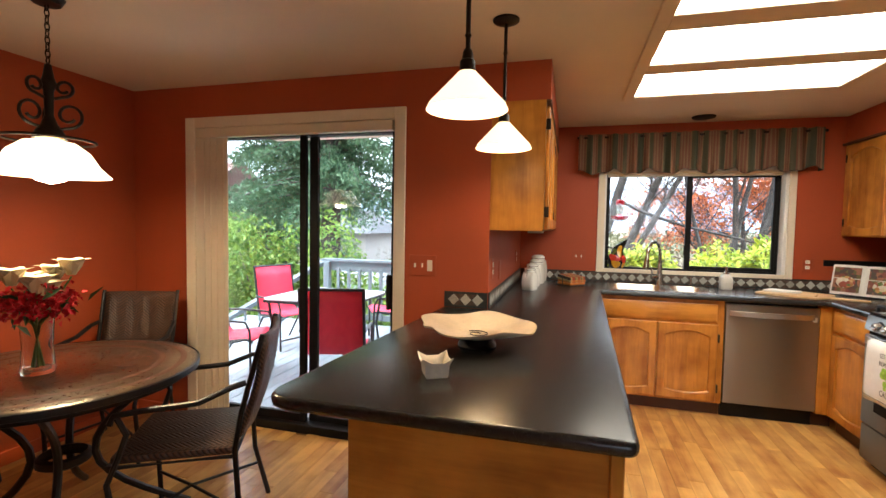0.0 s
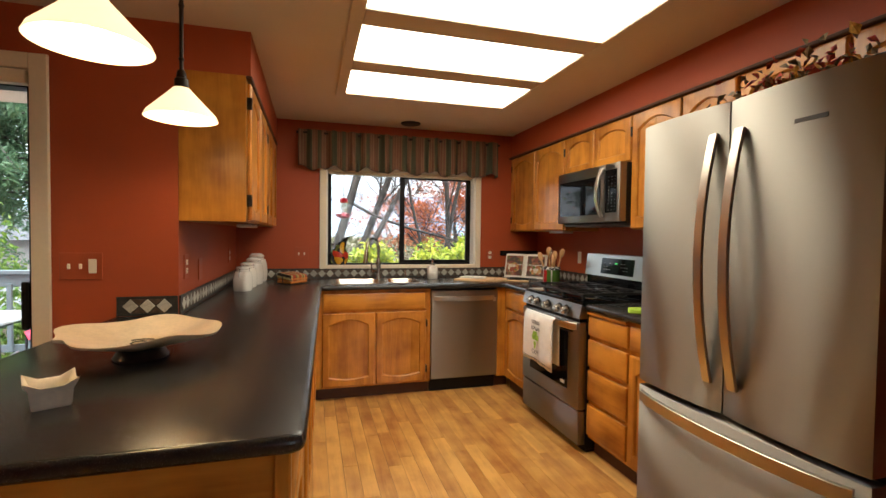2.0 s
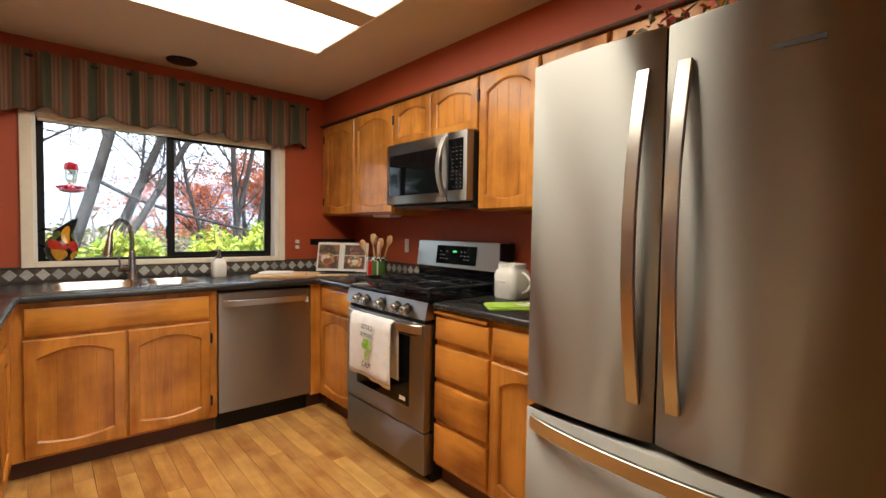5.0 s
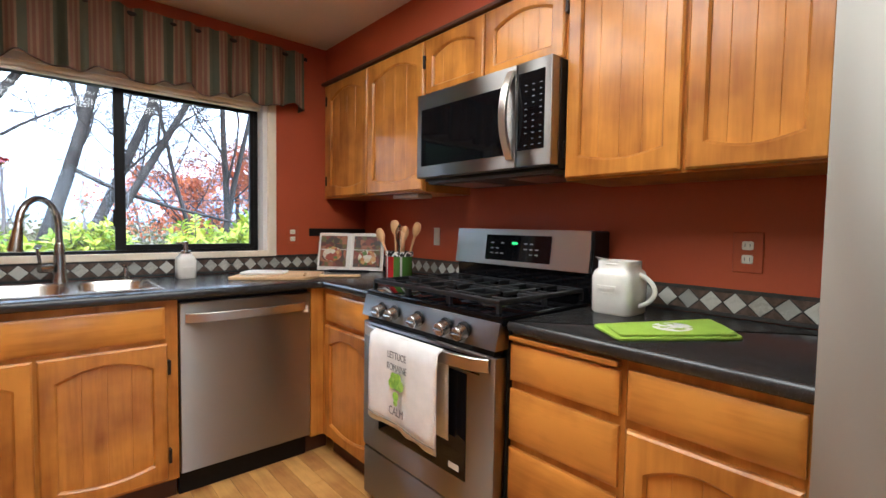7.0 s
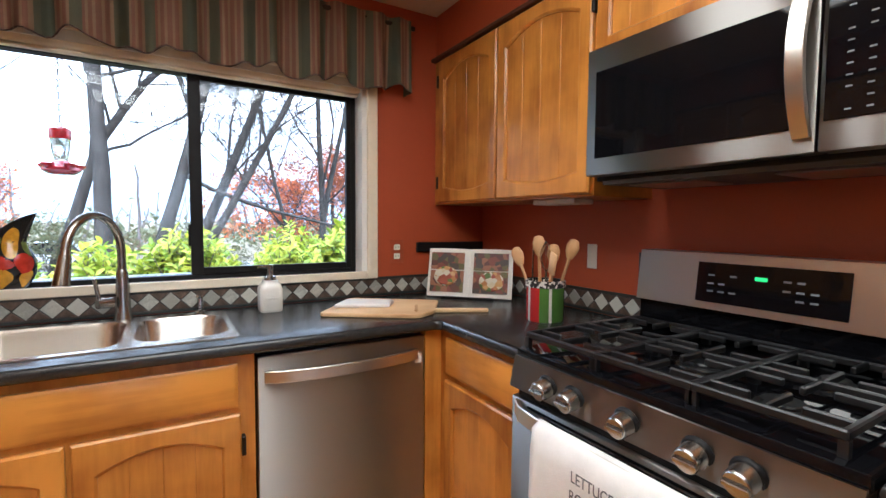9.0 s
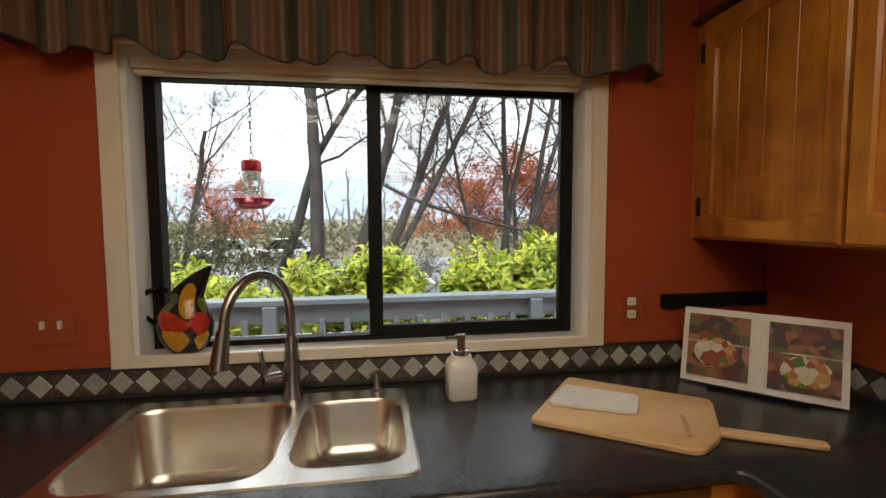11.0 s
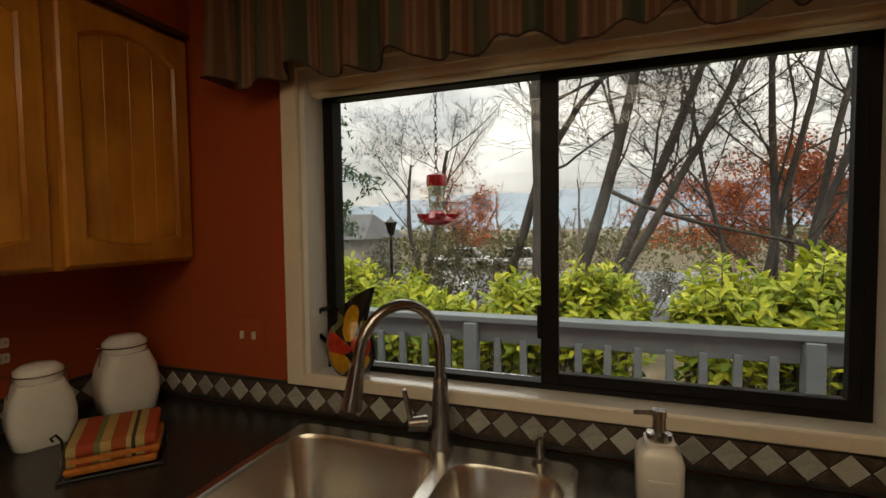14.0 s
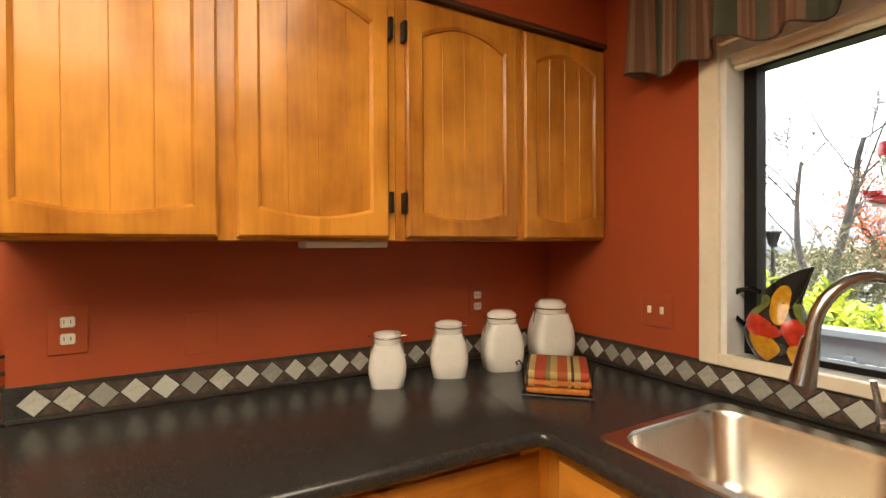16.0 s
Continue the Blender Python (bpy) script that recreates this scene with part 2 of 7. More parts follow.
gl.new(gmix.outputs["Shader"], gn["Material Output"].inputs["Surface"])
PANEL = plain("lit_diffuser", (1.0, 0.93, 0.78), 0.6, glow=PANEL_GLOW)
SHADE = plain("lit_glass_shade", (1.0, 0.80, 0.50), 0.3, glow=SHADE_GLOW)
BOWL = plain("lit_frosted_bowl", (1.0, 0.80, 0.50), 0.3, glow=BOWL_GLOW)
BULB = plain("lit_bulb", (1.0, 0.82, 0.55), 0.3, glow=85.0)

# ---- building helpers ----
ORIGIN = {}


def root_of(ob):
    while ob.parent:
        ob = ob.parent
    return ob


def thing(name, at, label, category, group="", kind=""):
    ob = new(name)
    ob.location = at
    ob.empty_display_size = 0.05
    ORIGIN[ob.name] = Vector(at)
    return tagged(ob, label, category, group, kind)


def mesh_of(name, bm, material, smooth=None):
    bmesh.ops.recalc_face_normals(bm, faces=bm.faces)
    me = bpy.data.meshes.new(name)
    bm.to_mesh(me)
    bm.free()
    for m in material if isinstance(material, (list, tuple)) else [material]:
        me.materials.append(m)
    if smooth is not None:
        me.polygons.foreach_set("use_smooth", [True] * len(me.polygons))
        me.set_sharp_from_angle(angle=radians(smooth))
    return me


def part(name, bm, material, parent, label="", smooth=35):
    """One mesh, built in world coordinates, under a thing or a part."""
    bm.transform(Matrix.Translation(-ORIGIN[root_of(parent).name]))
    ob = new(name, mesh_of(name, bm, material, smooth))
    ob.parent = parent
    return tagged(ob, label)


def single(name, bm, material, at, label, category, group="", kind="", smooth=35):
    """A thing that is one mesh."""
    bm.transform(Matrix.Translation(-Vector(at)))
    ob = new(name, mesh_of(name, bm, material, smooth))
    ob.location = at
    ORIGIN[ob.name] = Vector(at)
    return tagged(ob, label, category, group, kind)


def structure(name, bm, material, label, at=(0, 0, 0), category="", smooth=None):
    return single(name, bm, material, at, label, category or name.split("_")[0], kind="structure", smooth=smooth)


def fresh():
    return bmesh.new()


def box(x0, y0, z0, x1, y1, z1, bevel=0.0, bm=None, seg=1, mi=0):
    """An upright box, with rounded edges where bevel is given, added to bm."""
    one = bmesh.new()
    bmesh.ops.create_cube(one, size=1)
    one.transform(Matrix.Translation(((x0 + x1) / 2, (y0 + y1) / 2, (z0 + z1) / 2)) @ Matrix.Diagonal((abs(x1 - x0), abs(y1 - y0), abs(z1 - z0), 1)))
    if bevel:
        bmesh.ops.bevel(one, geom=one.edges[:], offset=bevel, segments=seg, affect="EDGES", profile=0.5)
    return join(bm, one, mi)


def join(bm, one, mi=0):
    if mi:
        for f in one.faces:
            f.material_index = mi
    if bm is None:
        return one
    vs = [bm.verts.new(v.co) for v in one.verts]
    one.verts.index_update()
    for f in one.faces:
        try:
            g = bm.faces.new([vs[v.index] for v in f.verts])
            g.material_index = f.material_index
        except ValueError:
            pass
    one.free()
    return bm


def rod(p0, p1, r0, r1=None, seg=10, bm=None, mi=0):
    """A tapered rod from p0 to p1 with closed ends."""
    p0, p1 = Vector(p0), Vector(p1)
    r1 = r0 if r1 is None else r1
    d = p1 - p0
    one = bmesh.new()
    bmesh.ops.create_cone(one, cap_ends=True, segments=seg, radius1=r0, radius2=max(r1, 1e-4), depth=d.length)
    one.transform(Matrix.Translation((p0 + p1) / 2) @ d.to_track_quat("Z", "Y").to_matrix().to_4x4())
    return join(bm, one, mi)


def turned(profile, at=(0, 0, 0), seg=24, bm=None, squash=(1, 1), mi=0):
    """A turned shape from (radius, height) pairs round the upright axis at `at`."""
    bm = bm or bmesh.new()
    rings = []
    for r, z in profile:
        if r < 1e-5:
            rings.append([bm.verts.new((at[0], at[1], at[2] + z))])
        else:
            rings.append([bm.verts.new((at[0] + squash[0] * r * math.cos(2 * math.pi * i / seg), at[1] + squash[1] * r * math.sin(2 * math.pi * i / seg), at[2] + z)) for i in range(seg)])
    for a, b in zip(rings, rings[1:]):
        for i in range(seg):
            j = (i + 1) % seg
            loop = [a[i % len(a)], a[j % len(a)], b[j % len(b)], b[i % len(b)]]
            loop = list(dict.fromkeys(loop))
            if len(loop) > 2:
                bm.faces.new(loop).material_index = mi
    return bm


def tube(points, r, seg=8, bm=None, closed=False, mi=0, flat=1.0):
    """A round rod along a line of points. r: one radius, or one for each point."""
    bm = bm or bmesh.new()
    pts = [Vector(p) for p in points]
    radii = r if isinstance(r, (list, tuple)) else [r] * len(pts)
    rings, up = [], Vector((0, 0, 1))
    n = len(pts)
    side = None
    for i, p in enumerate(pts):
        a, b = (pts[i - 1], pts[(i + 1) % n]) if closed else (pts[max(0, i - 1)], pts[min(n - 1, i + 1)])
        d = (b - a).normalized()
        if side is None:
            side = d.cross(up if abs(d.z) < 0.9 else Vector((1, 0, 0))).normalized()
        else:
            side = (side - d * side.dot(d)).normalized()
        other = d.cross(side)
        rings.append([bm.verts.new(p + radii[i] * (side * math.cos(2 * math.pi * k / seg) + other * flat * math.sin(2 * math.pi * k / seg))) for k in range(seg)])
    for i in range(n if closed else n - 1):
        a, b = rings[i], rings[(i + 1) % n]
        for k in range(seg):
            bm.faces.new((a[k], a[(k + 1) % seg], b[(k + 1) % seg], b[k])).material_index = mi
    if not closed:
        bm.faces.new(rings[0]).material_index = mi
        bm.faces.new(rings[-1][::-1]).material_index = mi
    return bm


def slab(outline, z0, z1, bevel=0.0, seg=3, bm=None):
    """A flat outline in plan, given thickness, its upper and lower edges rounded."""
    one = bmesh.new()
    f = one.faces.new([one.verts.new((x, y, z0)) for x, y in outline])
    up = bmesh.ops.extrude_face_region(one, geom=[f])
    bmesh.ops.translate(one, verts=[v for v in up["geom"] if isinstance(v, bmesh.types.BMVert)], vec=(0, 0, z1 - z0))
    if bevel:
        flat = [e for e in one.edges if abs(e.verts[0].co.z - e.verts[1].co.z) < 1e-6]
        bmesh.ops.bevel(one, geom=flat, offset=bevel, segments=seg, affect="EDGES", profile=0.5)
    return join(bm, one)


def rounded(points, radius, seg=5):
    """An outline with its corners rounded; radius: one, or one for each corner."""
    out, n = [], len(points)
    for i, p in enumerate(points):
        r = radius[i] if isinstance(radius, (list, tuple)) else radius
        p, a, b = Vector(p), Vector(points[i - 1]), Vector(points[(i + 1) % n])
        if r <= 0:
            out.append(tuple(p))
            continue
        s, e = p + (a - p).normalized() * r, p + (b - p).normalized() * r
        out += [tuple((1 - t) ** 2 * s + 2 * t * (1 - t) * p + t * t * e) for t in (k / seg for k in range(seg + 1))]
    return out


def facing(x, y, z, way):
    """A pose for a front drawn in x and z and looking along -y: 'S' as drawn, 'W' towards -x, 'E' towards +x."""
    return Matrix.Translation((x, y, z)) @ Matrix.Rotation(radians({"S": 0, "W": -90, "E": 90}[way]), 4, "Z")

def pierced(xs, y0, y1, zs, hole):
    """A wall along x as one mesh: cells between the breaks xs and zs, without the cells listed in hole (column, row)."""
    bm, at = bmesh.new(), {}

    def v(i, y, k):
        if (i, y, k) not in at:
            at[i, y, k] = bm.verts.new((xs[i], y, zs[k]))
        return at[i, y, k]

    solid = {(i, k) for i in range(len(xs) - 1) for k in range(len(zs) - 1)} - set(hole)
    for i, k in solid:
        for y in (y0, y1):
            bm.faces.new((v(i, y, k), v(i + 1, y, k), v(i + 1, y, k + 1), v(i, y, k + 1)))
        for (di, dk), (a, b) in (((-1, 0), ((i, k), (i, k + 1))), ((1, 0), ((i + 1, k), (i + 1, k + 1))), ((0, -1), ((i, k), (i + 1, k))), ((0, 1), ((i, k + 1), (i + 1, k + 1)))):
            if (i + di, k + dk) not in solid:
                bm.faces.new((v(a[0], y0, a[1]), v(b[0], y0, b[1]), v(b[0], y1, b[1]), v(a[0], y1, a[1])))
    return bm


# ---- the shell of the house ----
CEIL = 2.316
WX, EX, NY = 0.15, 3.0, 4.80          # kitchen walls: west and east faces, north face
SY = 3.03                              # inner face of the wall with the sliding door
DX = -2.44                             # west wall of the dining corner

slab_ = box(-2.6, -1.75, -0.14, 5.0, 3.13, -0.012)
box(0.02, 3.13, -0.14, 5.0, 4.95, -0.012, bm=slab_)
structure("floor", slab_, GAP, "honey-coloured oak strip floor in staggered boards", category="floor")
structure("ceiling", box(-2.6, -1.75, CEIL, 5.0, 4.95, CEIL + 0.12), CEILING, "warm off-white lightly textured ceiling", category="ceiling")

b = pierced((0.0, 0.893, 2.328, 3.15), NY, NY + 0.15, (0, 0.985, 1.96, CEIL), ((1, 1),))
structure("wall_north", b, TERRACOTTA, "terracotta painted wall round the sink window", category="wall")
structure("wall_west", box(0.0, SY, 0, WX, NY, CEIL), TERRACOTTA, "terracotta painted wall behind the canisters", category="wall")
b = pierced((DX - 0.15, -1.915, -0.42, 0.0), SY, SY + 0.15, (0, 2.045, CEIL), ((1, 0),))
structure("wall_patio", b, TERRACOTTA, "terracotta painted wall round the sliding patio door", category="wall")
structure("wall_dining", box(DX - 0.15, -1.75, 0, DX, SY, CEIL), TERRACOTTA, "terracotta painted wall of the dining corner", category="wall")
# opening added in the unseen south wall to let sky light in
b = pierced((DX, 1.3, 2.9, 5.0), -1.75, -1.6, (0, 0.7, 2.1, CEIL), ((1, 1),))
structure("wall_south", b, TERRACOTTA, "unseen terracotta painted wall with an opening added for daylight", category="wall")
structure("wall_east", box(EX, 1.297, 0, EX + 0.15, NY, CEIL), TERRACOTTA, "terracotta painted wall behind the range", category="wall")
b = pierced((2.33, 3.09, 3.95, 5.0), 1.183, 1.297, (0, 2.06, CEIL), ((1, 0),))
structure("wall_stub", b, TERRACOTTA, "terracotta painted partition beside the refrigerator", category="wall")
structure("wall_hall", box(4.8, 1.297, 0, 4.95, 3.2, CEIL), TERRACOTTA, "plain hall wall beyond the doorway", category="wall")
structure("wall_hall_end", box(3.15, 3.2, 0, 4.95, 3.35, CEIL), TERRACOTTA, "plain end wall of the hall", category="wall")
structure("wall_far_east", box(4.85, -1.6, 0, 5.0, 1.183, CEIL), TERRACOTTA, "plain terracotta wall of the next room", category="wall")
structure("soffit_east", box(2.70, 1.297, 2.10, EX, NY, CEIL), TERRACOTTA, "terracotta soffit above the range-side cabinets", category="soffit")
structure("soffit_west", box(WX, SY, 2.10, 0.476, NY, CEIL), TERRACOTTA, "terracotta soffit above the canister-side cabinets", category="soffit")
b = box(DX, -1.6, 0, DX + 0.012, SY, 0.08, 0.003)
box(DX + 0.012, SY - 0.012, 0, -1.99, SY, 0.08, 0.003, bm=b)
box(2.318, 1.171, 0, 3.0, 1.183, 0.08, 0.003, bm=b)
structure("baseboard", b, TERRACOTTA, "low baseboard painted like the walls", category="baseboard")

# unseen window, added so daylight brightens the sides that face south
w2 = thing("window_2", (2.1, -1.7, 0.7), "wide white framed window, unseen, added to let daylight in", "window", kind="structure")
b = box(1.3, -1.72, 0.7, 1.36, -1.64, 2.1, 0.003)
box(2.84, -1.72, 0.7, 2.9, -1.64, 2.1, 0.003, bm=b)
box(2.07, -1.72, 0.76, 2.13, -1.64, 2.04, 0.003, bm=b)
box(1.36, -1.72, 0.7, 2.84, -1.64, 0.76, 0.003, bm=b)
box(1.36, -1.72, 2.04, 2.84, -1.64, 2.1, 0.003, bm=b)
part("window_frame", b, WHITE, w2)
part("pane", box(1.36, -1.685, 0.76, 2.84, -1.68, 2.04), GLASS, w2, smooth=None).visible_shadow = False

# doorway to the hall with its open glazed door
b = box(3.02, 1.165, 0, 3.10, 1.183, 2.12, 0.004)
box(3.94, 1.165, 0, 4.02, 1.183, 2.12, 0.004, bm=b)
box(3.10, 1.165, 2.04, 3.94, 1.183, 2.12, 0.004, bm=b)
box(3.09, 1.183, 0, 3.105, 1.297, 2.06, 0.002, bm=b)
structure("trim_doorway", b, CREAM, "cream painted casing round the hall doorway", category="trim")
fd = thing("door_2", (4.76, 1.9, 0), "white French door with small glass panes", "door", kind="structure")
b = box(4.75, 1.42, 0.01, 4.79, 1.54, 2.03, 0.003)
box(4.75, 2.14, 0.01, 4.79, 2.26, 2.03, 0.003, bm=b)
box(4.75, 1.54, 0.01, 4.79, 2.14, 0.24, 0.003, bm=b)
box(4.75, 1.54, 1.90, 4.79, 2.14, 2.03, 0.003, bm=b)
for k in range(1, 5):
    z = 0.24 + k * 0.332
    box(4.752, 1.54, z - 0.012, 4.788, 2.14, z + 0.012, bm=b)
for y in (1.74, 1.94):
    box(4.753, y - 0.012, 0.24, 4.787, y + 0.012, 1.90, bm=b)
part("leaf", b, WHITE, fd)
part("pane", box(4.768, 1.54, 0.24, 4.772, 2.14, 1.90), GLASS, fd)

# ---- sink window ----
win = thing("window_1", (1.615, NY, 1.0), "black aluminium sliding window with cream casing and deep white sill", "window", kind="structure")
b = box(0.838, NY - 0.02, 1.003, 0.895, NY, 1.985, 0.003)
box(2.320, NY - 0.02, 1.003, 2.370, NY, 1.985, 0.003, bm=b)
box(0.895, NY - 0.02, 1.003, 2.320, NY, 1.038, 0.003, bm=b)
box(0.895, NY - 0.02, 1.935, 2.320, NY, 1.985, 0.003, bm=b)
part("casing", b, CREAM, win)
b = box(0.893, NY, 1.025, 0.91, NY + 0.148, 1.96)
box(2.298, NY, 1.025, 2.328, NY + 0.148, 1.96, bm=b)
box(0.91, NY, 1.90, 2.298, NY + 0.148, 1.96, bm=b)
part("jamb", b, WHITE, win)
part("sill", box(0.893, NY - 0.004, 0.985, 2.328, NY + 0.148, 1.03, 0.003), SILL, win)
b = box(0.91, NY + 0.09, 1.03, 0.945, NY + 0.145, 1.90, 0.002)
box(2.274, NY + 0.09, 1.03, 2.298, NY + 0.145, 1.90, 0.002, bm=b)
box(0.945, NY + 0.09, 1.03, 2.274, NY + 0.145, 1.048, 0.002, bm=b)
box(0.945, NY + 0.09, 1.87, 2.274, NY + 0.145, 1.90, 0.002, bm=b)
part("window_frame", b, BLACK_MATT, win)
b = box(1.582, NY + 0.085, 1.049, 1.628, NY + 0.112, 1.87, 0.002)
box(2.25, NY + 0.085, 1.049, 2.274, NY + 0.112, 1.87, 0.002, bm=b)
box(1.628, NY + 0.085, 1.049, 2.25, NY + 0.112, 1.078, 0.002, bm=b)
box(1.628, NY + 0.085, 1.852, 2.25, NY + 0.112, 1.87, 0.002, bm=b)
box(1.573, NY + 0.078, 1.17, 1.585, NY + 0.085, 1.26, 0.002, bm=b)
part("sash", b, BLACK_MATT, win)
b = box(1.592, NY + 0.118, 1.049, 1.615, NY + 0.14, 1.87, 0.002)
part("meeting_rail", b, BLACK_MATT, win)
for x0, x1, y in ((0.945, 1.592, NY + 0.128), (1.628, 2.25, NY + 0.098)):
    p = part("pane", box(x0, y, 1.05, x1, y + 0.004, 1.87), GLASS, win, smooth=None)
    p.visible_shadow = False
wb = thing("window_blind", (1.615, NY + 0.03, 1.862), "cream roller blind drawn fully up under the window head", "blind")
part("roller", box(0.912, NY + 0.01, 1.876, 2.296, NY + 0.06, 1.93, 0.012, seg=3), CREAM, wb)
part("hem_bar", box(0.918, NY + 0.02, 1.862, 2.288, NY + 0.05, 1.875, 0.004), CREAM, wb)

# ---- sliding patio door ----
sd = thing("door_1", (-1.17, SY, 0), "black framed sliding glass patio door with cream casing", "door", kind="structure")
b = box(-1.975, SY - 0.02, 0, -1.90, SY, 2.10, 0.003)
box(-0.435, SY - 0.02, 0, -0.365, SY, 2.10, 0.003, bm=b)
box(-1.90, SY - 0.02, 2.03, -0.435, SY, 2.10, 0.003, bm=b)
part("casing", b, CREAM, sd)
b = box(-1.915, SY, 0, -1.895, SY + 0.15, 2.045)
box(-0.44, SY, 0, -0.42, SY + 0.15, 2.045, bm=b)
box(-1.895, SY, 2.025, -0.44, SY + 0.15, 2.045, bm=b)
part("jamb", b, CREAM, sd)
b = box(-1.895, SY + 0.05, 0.0, -1.85, SY + 0.14, 2.025, 0.003)
box(-0.475, SY + 0.05, 0.0, -0.44, SY + 0.14, 2.025, 0.003, bm=b)
box(-1.85, SY + 0.05, 1.965, -0.475, SY + 0.14, 2.025, 0.003, bm=b)
box(-1.85, SY + 0.02, -0.008, -0.475, SY + 0.15, 0.05, 0.003, bm=b)
part("door_frame", b, BLACK_MATT, sd)
b = box(-1.13, SY + 0.06, 0.05, -1.085, SY + 0.09, 1.965, 0.002)
box(-1.85, SY + 0.06, 0.05, -1.13, SY + 0.09, 0.11, 0.002, bm=b)
part("sliding_leaf", b, BLACK_MATT, sd)
b = box(-1.08, SY + 0.10, 0.05, -1.02, SY + 0.13, 1.965, 0.002)
box(-1.02, SY + 0.10, 0.05, -0.475, SY + 0.13, 0.09, 0.002, bm=b)
part("fixed_leaf", b, BLACK_MATT, sd)
part("door_handle", box(-0.50, SY + 0.03, 0.86, -0.472, SY + 0.06, 1.08, 0.006), BLACK_MATT, sd)
for x0, x1, y in ((-1.85, -1.13, SY + 0.073), (-1.02, -0.475, SY + 0.115)):
    p = part("pane", box(x0, y, 0.09, x1, y + 0.005, 1.965), GLASS, sd, smooth=None)
    p.visible_shadow = False
vb = thing("vertical_blind", (-1.79, SY + 0.03, 0.03), "cream vertical blind stacked open beside the patio door", "blind")
part("headrail", box(-1.89, SY - 0.015, 1.965, -0.45, SY + 0.035, 2.025, 0.004), CREAM, vb)
slat = mesh_of("slat", box(-0.003, -0.042, 0, 0.003, 0.042, 1.93, 0.001), CREAM, 35)
for k in range(9):
    s = new("slat", slat)
    s.parent, s.location = vb, (-0.095 + k * 0.026, -0.035, 0.0)
    s.rotation_euler = (0, 0, radians(72 if k % 2 else 84))

# ---- cabinet pieces ----


def door_front(w, h, arch=0.045, low=0.022, rail=0.055, boards=4):
    """A door drawn in x and z with its face at y=0: the frame with arched opening, and the grooved board panel behind."""
    n, e, t = 12, 0.006, 0.02
    bm = bmesh.new()

    def ring(d, y):
        x0, x1 = rail - d, w - rail + d
        low_pts = [(x0 + (x1 - x0) * i / n, rail + low * (1 - math.sin(math.pi * i / n)) - d) for i in range(n + 1)]
        top_pts = [(x0 + (x1 - x0) * i / n, h - rail - arch * (1 - math.sin(math.pi * i / n) ** 0.9) + d) for i in range(n + 1)]
        return [bm.verts.new((x, y, z)) for x, z in low_pts], [bm.verts.new((x, y, z)) for x, z in top_pts]

    def v(x, y, z):
        return bm.verts.new((x, y, z))

    al, at = ring(0.007, 0.0)
    bl, bt = ring(0.0, 0.007)
    cl, ct = ring(0.0, 0.013)
    lo = [v(a.co.x, 0, e) for a in al]
    hi = [v(a.co.x, 0, h - e) for a in at]
    for i in range(n):
        bm.faces.new((lo[i], lo[i + 1], al[i + 1], al[i]))
        bm.faces.new((at[i], at[i + 1], hi[i + 1], hi[i]))
        for p, q in ((al, bl), (bl, cl), (bt, at), (ct, bt)):
            bm.faces.new((p[i], p[i + 1], q[i + 1], q[i]))
    for k in (0, n):
        for (p, pt), (q, qt) in (((al, at), (bl, bt)), ((bl, bt), (cl, ct))):
            bm.faces.new((p[k], q[k], qt[k], pt[k]))
    f = [v(e, 0, e), v(e, 0, h - e), v(w - e, 0, h - e), v(w - e, 0, e)]
    o = [v(0, e, 0), v(0, e, h), v(w, e, h), v(w, e, 0)]
    r = [v(0, t, 0), v(0, t, h), v(w, t, h), v(w, t, 0)]
    bm.faces.new((f[0], lo[0], al[0], at[0], hi[0], f[1]))
    bm.faces.new((f[3], f[2], hi[n], at[n], al[n], lo[n]))
    bm.faces.new((f[0], *lo, f[3], o[3], o[0]))
    bm.faces.new((f[1], *hi, f[2], o[2], o[1]))
    bm.faces.new((f[0], f[1], o[1], o[0]))
    bm.faces.new((f[3], f[2], o[2], o[3]))
    for i in range(4):
        j = (i + 1) % 4
        bm.faces.new((o[i], o[j], r[j], r[i]))
    bm.faces.new(r)
    pm = bmesh.new()
    x0, x1, g = rail - 0.01, w - rail + 0.01, 0.0014
    line = [(x0, 0.013)]
    for k in range(1, boards):
        x = x0 + (x1 - x0) * k / boards
        line += [(x - g, 0.013), (x, 0.0145), (x + g, 0.013)]
    line.append((x1, 0.013))
    lows, highs = ([pm.verts.new((x, y - 0.0005, z)) for x, y in line] for z in (rail * 0.7, h - rail * 0.7))
    for i in range(len(line) - 1):
        pm.faces.new((lows[i], lows[i + 1], highs[i + 1], highs[i]))
    return bm, pm


def drawer_front(w, h, t=0.02, e=0.014):
    bm = bmesh.new()
    f = [bm.verts.new(p) for p in ((e, 0, e), (w - e, 0, e), (w - e, 0, h - e), (e, 0, h - e))]
    o = [bm.verts.new(p) for p in ((0, 0.008, 0), (w, 0.008, 0), (w, 0.008, h), (0, 0.008, h))]
    r = [bm.verts.new(p) for p in ((0, t, 0), (w, t, 0), (w, t, h), (0, t, h))]
    bm.faces.new(f), bm.faces.new(r)
    for a, c in ((f, o), (o, r)):
        for i in range(4):
            bm.faces.new((a[i], a[(i + 1) % 4], c[(i + 1) % 4], c[i]))
    return bm


